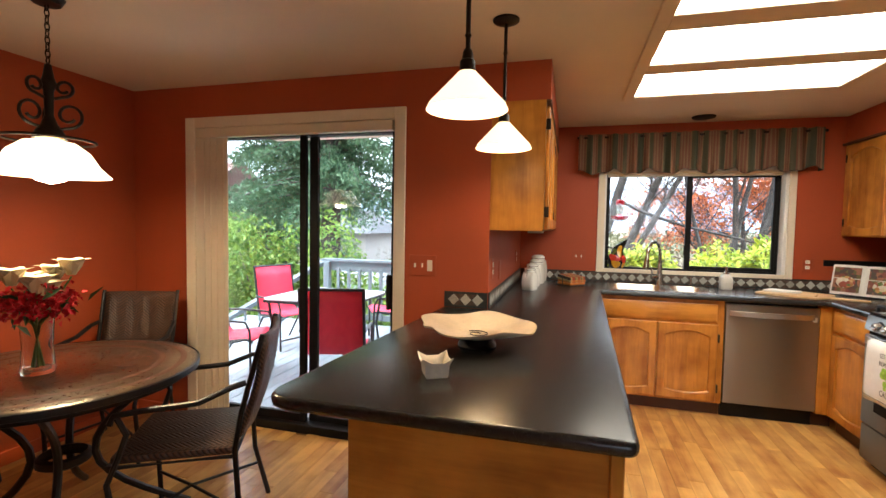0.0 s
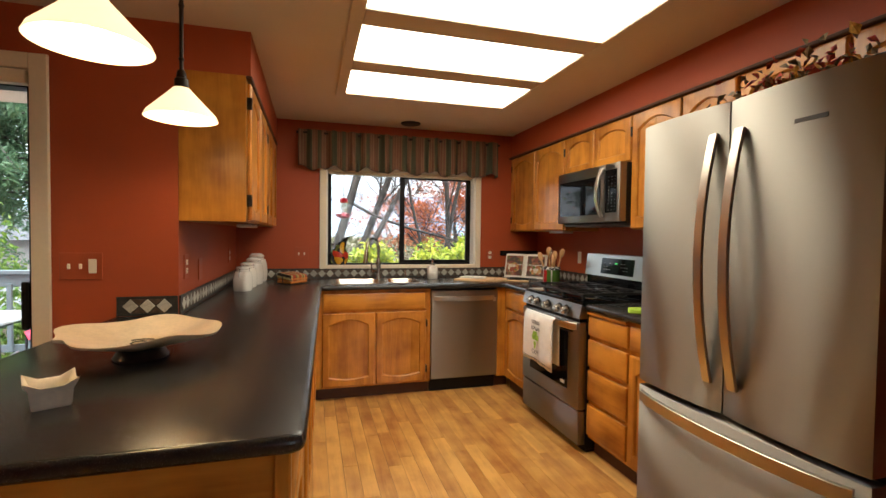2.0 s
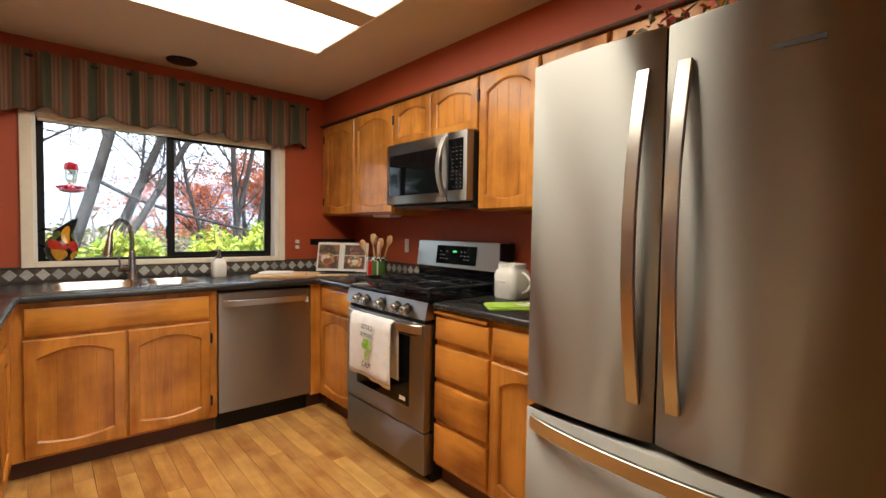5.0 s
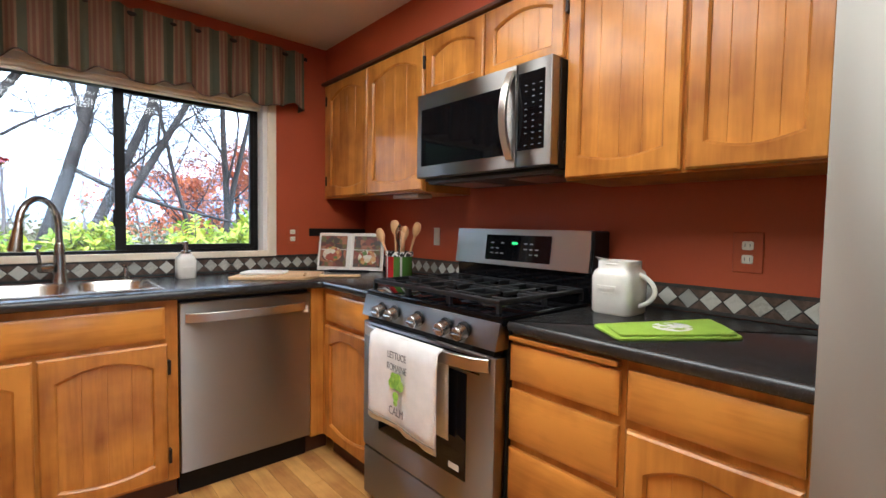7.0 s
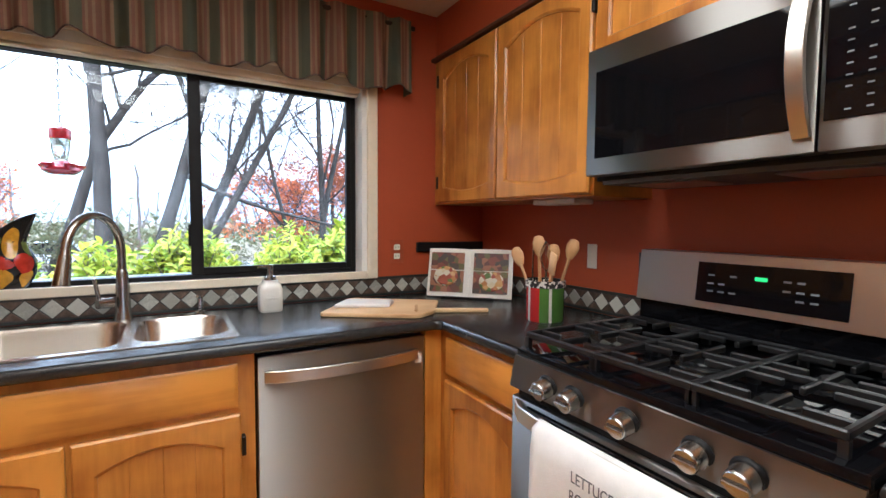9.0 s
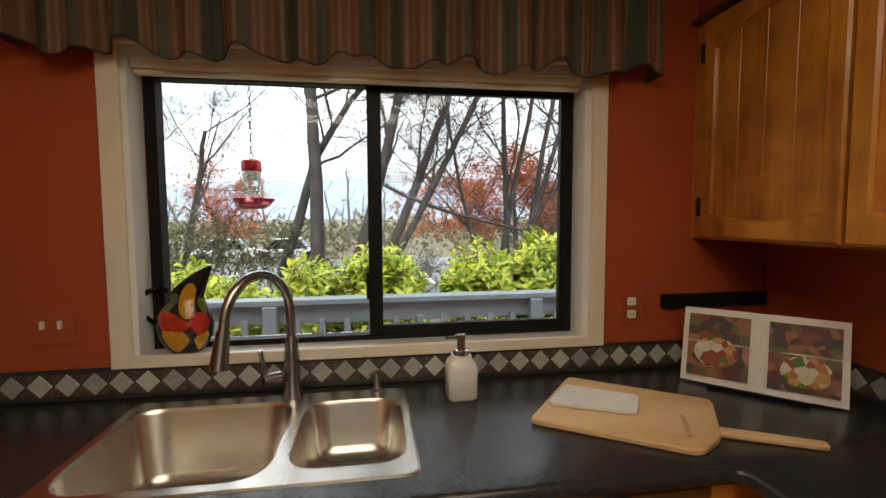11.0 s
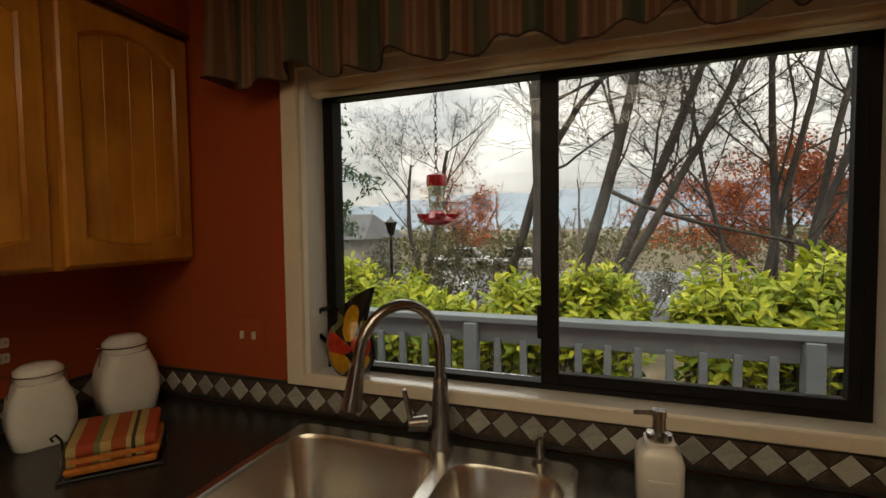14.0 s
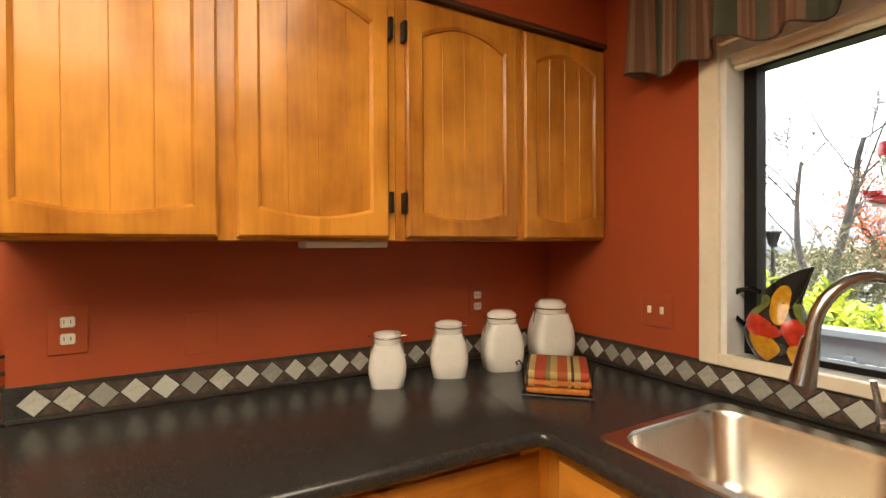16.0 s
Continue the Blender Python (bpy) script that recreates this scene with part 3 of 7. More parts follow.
def add_door(unit, m, w, h, hinge="", label="", **kw):
    """A door with its panel and hinges, its lower left corner at the pose m."""
    fb, pb = door_front(w, h, **kw)
    fb.transform(m), pb.transform(m)
    d = part("door", fb, WOOD_Z, unit, label)
    part("panel", pb, WOOD_Z, d)
    if hinge:
        x = -0.006 if hinge == "l" else w + 0.006
        for z in (0.07, h - 0.13):
            hb = box(x - 0.006, -0.004, z, x + 0.006, 0.022, z + 0.06, 0.002)
            hb.transform(m)
            part("hinge", hb, BRONZE, d, "dark bronze hinge")
    return d


def add_drawer(unit, m, w, h, grain):
    bm = drawer_front(w, h)
    bm.transform(m)
    return part("drawer_front", bm, grain, unit)


HONEY_WALL = "honey maple wall cabinet, arched beadboard doors"
# east wall cabinets: y from, y to, foot, doors (y of the left edge, width)
CABTOP = 2.082
for y0, y1, foot, doors, where in (
        (3.757, NY, 1.365, ((4.735, 0.47, "l"), (4.255, 0.49, "r")), "near the window"),
        (2.971, 3.757, 1.79, ((3.748, 0.375, "l"), (3.363, 0.38, "r")), "above the microwave"),
        (2.235, 2.971, 1.365, ((2.966, 0.385, "l"), (2.568, 0.325, "r")), "above short counter"),
        (1.297, 2.235, 1.83, ((2.222, 0.44, ""), (1.765, 0.45, "")), "above the refrigerator")):
    u = thing("wall_cabinet", (EX, (y0 + y1) / 2, foot), HONEY_WALL + ", " + where, "cabinet", "wall cabinets")
    part("body", box(2.697, y0 + 0.001, foot, EX - 0.001, y1 - 0.001, 2.10), WOOD_Z, u)
    for y, w, hinge in doors:
        h = CABTOP - foot - 0.016
        add_door(u, facing(2.675, y, foot + 0.008, "W"), w, h, hinge if h > 0.4 else "", arch=0.05 if h > 0.4 else 0.035, low=0.022 if h > 0.4 else 0.0, boards=4)
b = box(2.668, 1.30, 2.083, 2.70, NY, 2.10, 0.004)
structure("trim_east_soffit", b, TOE, "thin dark moulding along the cabinet tops", category="trim")
# west wall cabinets
for y0, y1, doors in ((3.032, 3.955, ((3.075, 0.42, "l"), (3.535, 0.395, "r"))), (3.957, NY, ((3.985, 0.40, "l"), (4.415, 0.375, "")))):
    u = thing("wall_cabinet", (WX, (y0 + y1) / 2, 1.372), HONEY_WALL + ", above the white canisters", "cabinet", "wall cabinets")
    part("body", box(WX + 0.001, y0, 1.372, 0.453, y1, 2.10), WOOD_Z, u)
    for y, w, hinge in doors:
        add_door(u, facing(0.475, y, 1.38, "E"), w, CABTOP - 1.39, hinge)
structure("trim_west_soffit", box(0.453, SY, 2.083, 0.482, NY, 2.10, 0.004), TOE, "thin dark moulding along the cabinet tops", category="trim")
for at, size, label in (((2.80, 4.0, 1.345), (0.05, 0.22), "slim white under-cabinet light near the range"), ((0.36, 3.83, 1.352), (0.05, 0.24), "slim white under-cabinet light above the canisters")):
    single("cabinet_light", box(at[0] - size[0], at[1] - size[1] / 2, at[2], at[0] + size[0], at[1] + size[1] / 2, at[2] + 0.02, 0.004), WHITE, at, label, "light")

# base cabinets along the window wall
FY = 4.19
BASE = "honey maple base cabinet"
sb = thing("sink_cabinet", (1.26, 4.5, 0), BASE + " under the sink with two arched doors", "cabinet")
b = box(0.80, FY + 0.04, 0.10, 1.722, NY - 0.002, 0.70)
box(0.80, FY + 0.022, 0.10, 1.722, FY + 0.04, 0.872, bm=b)
part("body", b, WOOD_Z, sb)
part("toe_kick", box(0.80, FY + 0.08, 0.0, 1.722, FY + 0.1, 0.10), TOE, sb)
add_drawer(sb, facing(0.861, FY, 0.713, "S"), 0.812, 0.132, WOOD_X)
add_door(sb, facing(0.852, FY, 0.115, "S"), 0.408, 0.578, "")
add_door(sb, facing(1.272, FY, 0.115, "S"), 0.408, 0.578, "r")
cc = thing("corner_cabinet", (2.69, 4.3, 0), BASE + " in the corner between dishwasher and range", "cabinet")
part("body", box(2.392, 3.712, 0.10, EX - 0.002, NY - 0.002, 0.872), WOOD_Z, cc)
part("stile", box(2.322, FY + 0.02, 0.10, 2.391, FY + 0.06, 0.872), WOOD_Z, cc)
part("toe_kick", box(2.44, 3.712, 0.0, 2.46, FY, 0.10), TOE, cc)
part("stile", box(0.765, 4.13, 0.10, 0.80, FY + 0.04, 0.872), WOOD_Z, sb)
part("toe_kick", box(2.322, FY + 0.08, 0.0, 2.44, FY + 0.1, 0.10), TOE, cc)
add_drawer(cc, facing(2.37, 4.155, 0.713, "W"), 0.43, 0.135, WOOD_Y)
add_door(cc, facing(2.37, 4.155, 0.115, "W"), 0.43, 0.575, "")
# base cabinets between range and refrigerator
dc = thing("drawer_cabinet", (2.69, 2.77, 0), BASE + " with four drawers beside the range", "cabinet")
part("body", box(2.392, 2.572, 0.10, EX - 0.002, 2.943, 0.872), WOOD_Z, dc)
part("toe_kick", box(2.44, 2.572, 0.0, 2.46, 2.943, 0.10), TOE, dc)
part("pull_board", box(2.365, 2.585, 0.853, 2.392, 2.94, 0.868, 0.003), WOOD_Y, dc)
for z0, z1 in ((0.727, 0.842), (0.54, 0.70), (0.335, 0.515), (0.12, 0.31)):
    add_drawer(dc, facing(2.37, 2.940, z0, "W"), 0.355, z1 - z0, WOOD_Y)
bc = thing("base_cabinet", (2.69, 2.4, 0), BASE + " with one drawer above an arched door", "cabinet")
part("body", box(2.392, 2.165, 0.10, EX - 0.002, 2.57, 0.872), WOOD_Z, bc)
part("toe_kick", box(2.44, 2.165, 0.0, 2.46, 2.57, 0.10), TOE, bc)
add_drawer(bc, facing(2.37, 2.562, 0.725, "W"), 0.355, 0.125, WOOD_Y)
add_door(bc, facing(2.37, 2.562, 0.115, "W"), 0.355, 0.585, "")

# peninsula: its run leans a little from the wall line
LEAN_Z = Matrix.Translation((0.735, 1.52, 0)) @ Matrix.Rotation(radians(-1.6), 4, "Z")
pn = thing("peninsula_cabinet", (0.4, 2.8, 0), BASE + " run carrying the peninsula, plain end panel", "cabinet")
b = box(-0.705, 0.0, 0.0, -0.022, 2.62, 0.872)
b.transform(LEAN_Z)
part("body", b, WOOD_Z, pn)
b = box(-0.71, -0.012, 0.0, -0.02, 0.0, 0.872, 0.002)
b.transform(LEAN_Z)
part("end_panel", b, WOOD_X, pn)
b = box(-0.035, -0.02, 0.0, -0.002, 0.02, 0.872, 0.004)
b.transform(LEAN_Z)
part("corner_post", b, WOOD_Z, pn)
for k, y in enumerate((0.05, 0.50, 0.95, 1.40, 1.85, 2.25)):
    m = LEAN_Z @ facing(0, y, 0, "E")
    add_drawer(pn, m @ Matrix.Translation((0, 0, 0.713)), 0.42, 0.135, WOOD_Y)
    add_door(pn, m @ Matrix.Translation((0, 0, 0.115)), 0.42, 0.575, "")
b = box(-0.09, 0.03, 0.0, -0.07, 2.6, 0.10)
b.transform(LEAN_Z)
part("toe_kick", b, TOE, pn)

# ---- worktops ----
SINK = (0.925, 4.245, 1.69, 4.735)
edge = 0.015
outline = rounded([(-0.225, 1.475), (0.762, 1.475), (0.845, 4.165), (2.355, 4.165), (2.355, 3.71), (2.998, 3.71), (2.998, 4.798), (0.152, 4.798), (0.152, 3.028), (-0.12, 3.028)],
                  [0.10, 0.035, 0.03, 0.03, 0.01, 0, 0, 0, 0, 0])
ct = thing("worktop", (0.5, 4.4, 0.876), "charcoal laminate worktop with rounded edge, running round to the peninsula", "worktop")
top = slab(outline, 0.876, 0.914, edge, 3)
cut = bmesh.ops.bisect_plane
for co, no in (((SINK[0] + 0.02, 0, 0), (1, 0, 0)), ((SINK[2] - 0.02, 0, 0), (1, 0, 0)), ((0, SINK[1] + 0.02, 0), (0, 1, 0)), ((0, SINK[3] - 0.02, 0), (0, 1, 0))):
    cut(top, geom=top.verts[:] + top.edges[:] + top.faces[:], plane_co=co, plane_no=no)
hole = [f for f in top.faces if SINK[0] + 0.02 < f.calc_center_median().x < SINK[2] - 0.02 and SINK[1] + 0.02 < f.calc_center_median().y < SINK[3] - 0.02]
bmesh.ops.delete(top, geom=hole, context="FACES")
part("slab", top, COUNTER, ct)
ct2 = single("worktop", slab(rounded([(2.355, 2.163), (2.998, 2.163), (2.998, 2.940), (2.355, 2.940)], 0.004), 0.876, 0.914, edge, 3), COUNTER, (2.68, 2.6, 0.876),
             "short charcoal laminate worktop between range and refrigerator", "worktop")

# ---- ceiling light: three lit diffusers in a dropped frame ----
lf = thing("ceiling_light", (1.6, 2.95, CEIL), "fluorescent ceiling light of three lit panels in a painted frame", "light")
YS = ((2.115, 2.575), (2.735, 3.195), (3.35, 3.828))
b = box(0.93, 2.02, CEIL - 0.022, 0.996, 3.90, CEIL - 0.001, 0.004)
box(2.178, 2.02, CEIL - 0.022, 2.25, 3.90, CEIL - 0.001, 0.004, bm=b)
for y0, y1 in ((2.02, 2.115), (2.575, 2.735), (3.195, 3.35), (3.828, 3.90)):
    box(0.996, y0, CEIL - 0.022, 2.178, y1, CEIL - 0.001, 0.002, bm=b)
part("frame", b, CEILING, lf)
for y0, y1 in YS:
    part("diffuser", box(0.996, y0, CEIL - 0.012, 2.178, y1, CEIL - 0.003), PANEL, lf, "lit white diffuser panel")
single("ceiling_vent", turned([(0.0, -0.012), (0.05, -0.012), (0.085, -0.008), (0.09, 0.0)], (1.62, 4.6, CEIL - 0.001), 28), BRONZE, (1.62, 4.6, CEIL), "round dark speaker grille in the ceiling", "vent")

# ---- refrigerator ----
fr = thing("refrigerator", (2.5, 1.738, 0), "stainless steel French-door refrigerator with bottom freezer drawer", "refrigerator")
FY0, FY1 = 1.319, 2.158
part("body", box(2.175, FY0 + 0.008, 0.02, 2.86, FY1 - 0.008, 1.745, 0.006), DARK_GREY, fr, "dark grey refrigerator case")


def bowed(y0, y1, z0, z1, bow, x=2.105, thick=0.065, n=10):
    """A door whose face bows out a little towards -x."""
    pts = []
    for i in range(n + 1):
        t = i / n
        pts.append((x - bow * (1 - (2 * t - 1) ** 2) + (0.004 if i in (0, n) else 0), y0 + (y1 - y0) * t))
    outline = [(x + thick, y0), *pts, (x + thick, y1)]
    return slab(outline, z0, z1, 0.003, 1)


def bar(path, wide, thick, out=Vector((-1, 0, 0))):
    """A flat bar bent along a line of points, its broad face towards out, its edges eased."""
    bm, pts, rings = bmesh.new(), [Vector(p) for p in path], []
    e = thick * 0.25
    for i, p in enumerate(pts):
        d = (pts[min(len(pts) - 1, i + 1)] - pts[max(0, i - 1)]).normalized()
        side = d.cross(out).normalized()
        face = side.cross(d).normalized()
        ring = [(wide - e, thick), (wide, thick - e), (wide, -thick + e), (wide - e, -thick), (-wide + e, -thick), (-wide, -thick + e), (-wide, thick - e), (-wide + e, thick)]
        rings.append([bm.verts.new(p + side * u + face * v) for u, v in ring])
    for a, b in zip(rings, rings[1:]):
        for k in range(8):
            bm.faces.new((a[k], a[(k + 1) % 8], b[(k + 1) % 8], b[k]))
    bm.faces.new(rings[0])
    bm.faces.new(rings[-1][::-1])
    bmesh.ops.recalc_face_normals(bm, faces=bm.faces)
    return bm


MIDY = 1.752
for y0, y1 in ((MIDY + 0.003, FY1), (FY0, MIDY - 0.003)):
    d = part("door", bowed(y0, y1, 0.72, 1.772, 0.012), STEEL_Z, fr, smooth=50)
    y = MIDY + 0.05 if y0 > MIDY - 0.01 else MIDY - 0.05
    pts = [(2.094 - 0.054 * (1 - (k / 10 - 1) ** 2), y, 0.82 + 0.85 * k / 20) for k in range(21)]
    hb = bar(pts, 0.0165, 0.007)
    part("handle", hb, HANDLE, d, "bowed steel bar handle")
d = part("freezer_drawer", bowed(FY0, FY1, 0.06, 0.70, 0.016), STEEL_Z, fr, smooth=50)
pts = [(2.094 - 0.05 * (1 - (k / 8 - 1) ** 2) ** 0.8, FY0 + 0.03 + (FY1 - FY0 - 0.06) * k / 16, 0.662) for k in range(17)]
part("handle", bar(pts, 0.022, 0.008), HANDLE, d, "bowed steel bar handle")
part("gasket", box(2.165, FY0 + 0.004, 0.10, 2.18, FY1 - 0.004, 1.76), BLACK_MATT, fr)
part("plinth", box(2.20, FY0 + 0.02, 0.0, 2.8, FY1 - 0.02, 0.06), BLACK_MATT, fr)
for y in (FY0 + 0.06, FY1 - 0.06):
    part("hinge_cover", box(2.13, y - 0.045, 1.74, 2.32, y + 0.045, 1.785, 0.008), DARK_GREY, fr)
part("badge", box(2.0925, 1.44, 1.645, 2.0965, 1.53, 1.658, 0.001), DARK_GREY, fr, "small plain maker's badge")

# ---- dishwasher ----
dw = thing("dishwasher", (2.02, 4.5, 0), "stainless steel dishwasher with bowed bar handle under the worktop", "dishwasher")
part("body", box(1.73, 4.235, 0.10, 2.315, NY - 0.01, 0.87), BLACK_MATT, dw)
part("door", box(1.728, 4.205, 0.115, 2.317, 4.235, 0.855, 0.004), STEEL_DW, dw)
pts = [(1.752 + 0.53 * k / 14, 4.202 - 0.042 * (1 - (k / 7 - 1) ** 2) ** 0.7, 0.79 - 0.0 * k) for k in range(15)]
part("handle", bar(pts, 0.019, 0.007, Vector((0, -1, 0))), HANDLE, dw, "bowed steel bar handle")
part("badge", box(2.275, 4.203, 0.755, 2.302, 4.2055, 0.79), WHITE, dw, "small square white badge")
part("toe_kick", box(1.73, 4.26, 0.0, 2.315, 4.28, 0.10), BLACK_MATT, dw)

# ---- gas range ----
RY0, RY1, RX = 2.946, 3.704, 2.345
rg = thing("gas_range", (2.66, 3.336, 0), "stainless steel gas range with black cooktop and backguard", "range")
part("body", box(RX + 0.03, RY0, 0.02, 2.97, RY1, 0.90, 0.003), BLACK_MATT, rg, "black range side panels")
cook = box(RX - 0.005, RY0 - 0.003, 0.895, 2.86, RY1 + 0.003, 0.926, 0.006, seg=2)
part("cooktop", cook, BLACK, rg, "glossy black cooktop")
cp = bmesh.new()
face = [(RX - 0.012, 0.905), (RX - 0.03, 0.822), (RX + 0.03, 0.822), (RX + 0.03, 0.905)]
lo, hi = ([cp.verts.new((x, y, z)) for x, z in face] for y in (RY0, RY1))
cp.faces.new(lo), cp.faces.new(hi[::-1])
for i in range(4):
    cp.faces.new((lo[i], lo[(i + 1) % 4], hi[(i + 1) % 4], hi[i]))
part("control_panel", cp, RANGE_STEEL, rg)
for y in (3.562, 3.475, 3.328, 3.178, 3.092):
    m_knob = Matrix.Translation((RX - 0.0215, y, 0.860)) @ Matrix.Rotation(radians(-102), 4, "Y")
    k = turned([(0, 0.006), (0.028, 0.006), (0.0305, 0.003), (0.031, -0.002)], (0, 0, 0), 24)
    k.transform(m_knob)
    part("knob_collar", k, BLACK_MATT, rg, "black knob collar")
    k = turned([(0, 0.040), (0.0215, 0.040), (0.0235, 0.038), (0.0245, 0.034), (0.0255, 0.005)], (0, 0, 0), 28)
    box(-0.005, -0.022, 0.036, 0.005, 0.022, 0.047, 0.002, bm=k)
    k.transform(m_knob)
    part("knob", k, CHROME, rg, "round metal knob")
od = part("oven_door", box(RX - 0.025, RY0 + 0.004, 0.265, RX + 0.03, RY1 - 0.004, 0.797, 0.005, seg=2), RANGE_STEEL, rg)
part("oven_window", box(RX - 0.0275, RY0 + 0.125, 0.362, RX - 0.024, RY1 - 0.125, 0.722, 0.001), BLACK, od, "black oven window")
part("vent_slot", box(RX - 0.012, RY0 + 0.02, 0.798, RX + 0.03, RY1 - 0.02, 0.821), BLACK_MATT, rg)
for k in range(5):
    part("vent_louvre", box(RX - 0.0275, RY0 + 0.07, 0.732 + 0.012 * k, RX - 0.024, RY1 - 0.07, 0.738 + 0.012 * k), BLACK, od)
pts = [(RX - 0.025 - (0.05 * math.sin(math.pi * k / 16) ** 0.4 if 0 < k < 16 else 0), RY0 + 0.03 + (RY1 - RY0 - 0.06) * k / 16, 0.772) for k in range(17)]
part("oven_handle", bar(pts, 0.021, 0.009), HANDLE, od, "bowed steel bar handle")
part("label_plate", box(RX - 0.029, 3.10, 0.385, RX - 0.0275, 3.15, 0.405), WHITE, od, "small white sticker")
part("storage_drawer", box(RX - 0.02, RY0 + 0.004, 0.05, RX + 0.03, RY1 - 0.004, 0.255, 0.006, seg=2), RANGE_STEEL, rg)
part("plinth", box(RX + 0.04, RY0 + 0.01, 0.0, 2.9, RY1 - 0.01, 0.05), BLACK_MATT, rg)
part("riser", box(2.86, RY0 + 0.01, 0.90, 2.965, RY1 - 0.01, 1.03, 0.004), BLACK, rg, "black riser behind the cooktop")
bg = bmesh.new()
face = [(2.84, 1.03), (2.86, 1.19), (2.945, 1.19), (2.945, 1.03)]
lo, hi = ([bg.verts.new((x, y, z)) for x, z in face] for y in (RY0 + 0.012, RY1 - 0.012))
bg.faces.new(lo), bg.faces.new(hi[::-1])
for i in range(4):
    bg.faces.new((lo[i], lo[(i + 1) % 4], hi[(i + 1) % 4], hi[i]))
bgp = part("backguard", bg, STEEL_Y, rg)
part("end_cap", box(2.845, RY0 - 0.004, 1.02, 2.965, RY0 + 0.011, 1.19, 0.006), BLACK_MATT, rg)
TILT_BG = Matrix.Translation((2.85, 3.325, 1.11)) @ Matrix.Rotation(radians(7.1), 4, "Y")
b = box(-0.003, -0.19, -0.06, 0.0, 0.17, 0.055, 0.001)
b.transform(TILT_BG)
part("display", b, BLACK, bgp, "black touch display")
GREEN = plain("green_digits", (0.08, 0.8, 0.2), 0.4, glow=0.6)
PALE = plain("pale_marking", (0.17, 0.175, 0.18), 0.5)
b = box(-0.0042, -0.016, 0.014, -0.003, 0.014, 0.024)
b.transform(TILT_BG)
part("clock_digits", b, GREEN, bgp, "small lit green clock digits")
for r, row in enumerate((0.016, -0.008, -0.03)):
    for k, y in enumerate((-0.13, -0.10, -0.07, 0.06, 0.09, 0.12)):
        if (k + r) % 4:
            b = box(-0.0042, y, row, -0.003, y + 0.017, row + 0.005)
            b.transform(TILT_BG)
            part("key_mark", b, PALE, bgp)
for y, x, r in ((3.55, 2.50, 0.042), (3.55, 2.74, 0.034), (3.12, 2.50, 0.046), (3.12, 2.74, 0.036), (3.336, 2.62, 0.05)):
    bu = turned([(0, 0.016), (r * 0.75, 0.016), (r * 0.8, 0.013), (r * 0.8, 0.008), (r, 0.008), (r * 1.05, 0.0)], (x, y, 0.9265), 24)
    part("burner", bu, IRON, rg)
    part("burner_ring", turned([(r * 1.3, 0.0), (r * 1.3, 0.004), (r * 1.08, 0.005), (r * 1.08, 0.0)], (x, y, 0.9262), 24), CHROME, rg, "bright metal burner ring")
for y0, y1 in ((3.46, 3.69), (3.222, 3.452), (2.984, 3.214)):
    g = bmesh.new()
    for (xa, ya, xb, yb) in ((2.37, y0, 2.84, y0), (2.37, y1, 2.84, y1), (2.37, y0, 2.37, y1), (2.84, y0, 2.84, y1), (2.605, y0, 2.605, y1), (2.37, (y0 + y1) / 2, 2.47, (y0 + y1) / 2), (2.53, (y0 + y1) / 2, 2.70, (y0 + y1) / 2), (2.77, (y0 + y1) / 2, 2.84, (y0 + y1) / 2)):
        w = 0.006
        box(min(xa, xb) - w, min(ya, yb) - w, 0.953, max(xa, xb) + w, max(ya, yb) + w, 0.970, 0.003, bm=g)
    for x in (2.42, 2.55, 2.66, 2.79):
        for ya, yb in ((y0, y0 + 0.075), (y1 - 0.075, y1)):
            box(x - 0.005, ya, 0.953, x + 0.005, yb, 0.970, 0.003, bm=g)
    for x in (2.37, 2.605, 2.84):
        for y in (y0, y1):
            box(x - 0.007, y - 0.007, 0.9265, x + 0.007, y + 0.007, 0.955, bm=g)
    part("grate", g, IRON, rg, "black cast-iron grate")

# ---- microwave ----
MX, MY0, MY1, MZ0, MZ1 = 2.60, 2.972, 3.708, 1.405, 1.788
mw = thing("microwave", (2.8, 3.336, MZ0), "stainless steel over-the-range microwave with black glass door", "microwave")
part("body", box(MX + 0.05, MY0, MZ0, EX - 0.002, MY1, MZ1 - 0.001, 0.003), BLACK_MATT, mw)
SPLIT = 3.128
dr = box(MX, SPLIT, MZ0 + 0.012, MX + 0.05, MY1, MZ1, 0.005, seg=2)
md = part("door", dr, RANGE_STEEL, mw)
part("door_glass", box(MX - 0.0035, SPLIT + 0.045, MZ0 + 0.062, MX + 0.001, MY1 - 0.035, MZ1 - 0.07, 0.001), BLACK, md, "black glass window")
pts = [(MX - 0.003 - 0.045 * (1 - (k / 7 - 1) ** 2), SPLIT + 0.022, MZ0 + 0.045 + 0.315 * k / 14) for k in range(15)]
part("handle", bar(pts, 0.016, 0.007), HANDLE, md, "bowed steel bar handle")
part("panel_frame", box(MX, MY0, MZ0 + 0.012, MX + 0.05, SPLIT - 0.003, MZ1, 0.005, seg=2), RANGE_STEEL, mw)
kp = part("key_panel", box(MX - 0.003, MY0 + 0.028, MZ0 + 0.07, MX + 0.001, SPLIT - 0.012, MZ1 - 0.04, 0.001), BLACK, mw, "black touch key panel")
for r in range(11):
    for c in range(3):
        z, y = MZ0 + 0.085 + r * 0.021, MY0 + 0.038 + c * 0.032
        if (r * 3 + c) % 7 != 5:
            part("key_mark", box(MX - 0.0036, y, z, MX - 0.003, y + 0.010, z + 0.003), PALE, kp)
part("underside", box(MX + 0.055, MY0 + 0.02, MZ0 - 0.012, EX - 0.03, MY1 - 0.02, MZ0), DARK_GREY, mw, "dark vented underside")
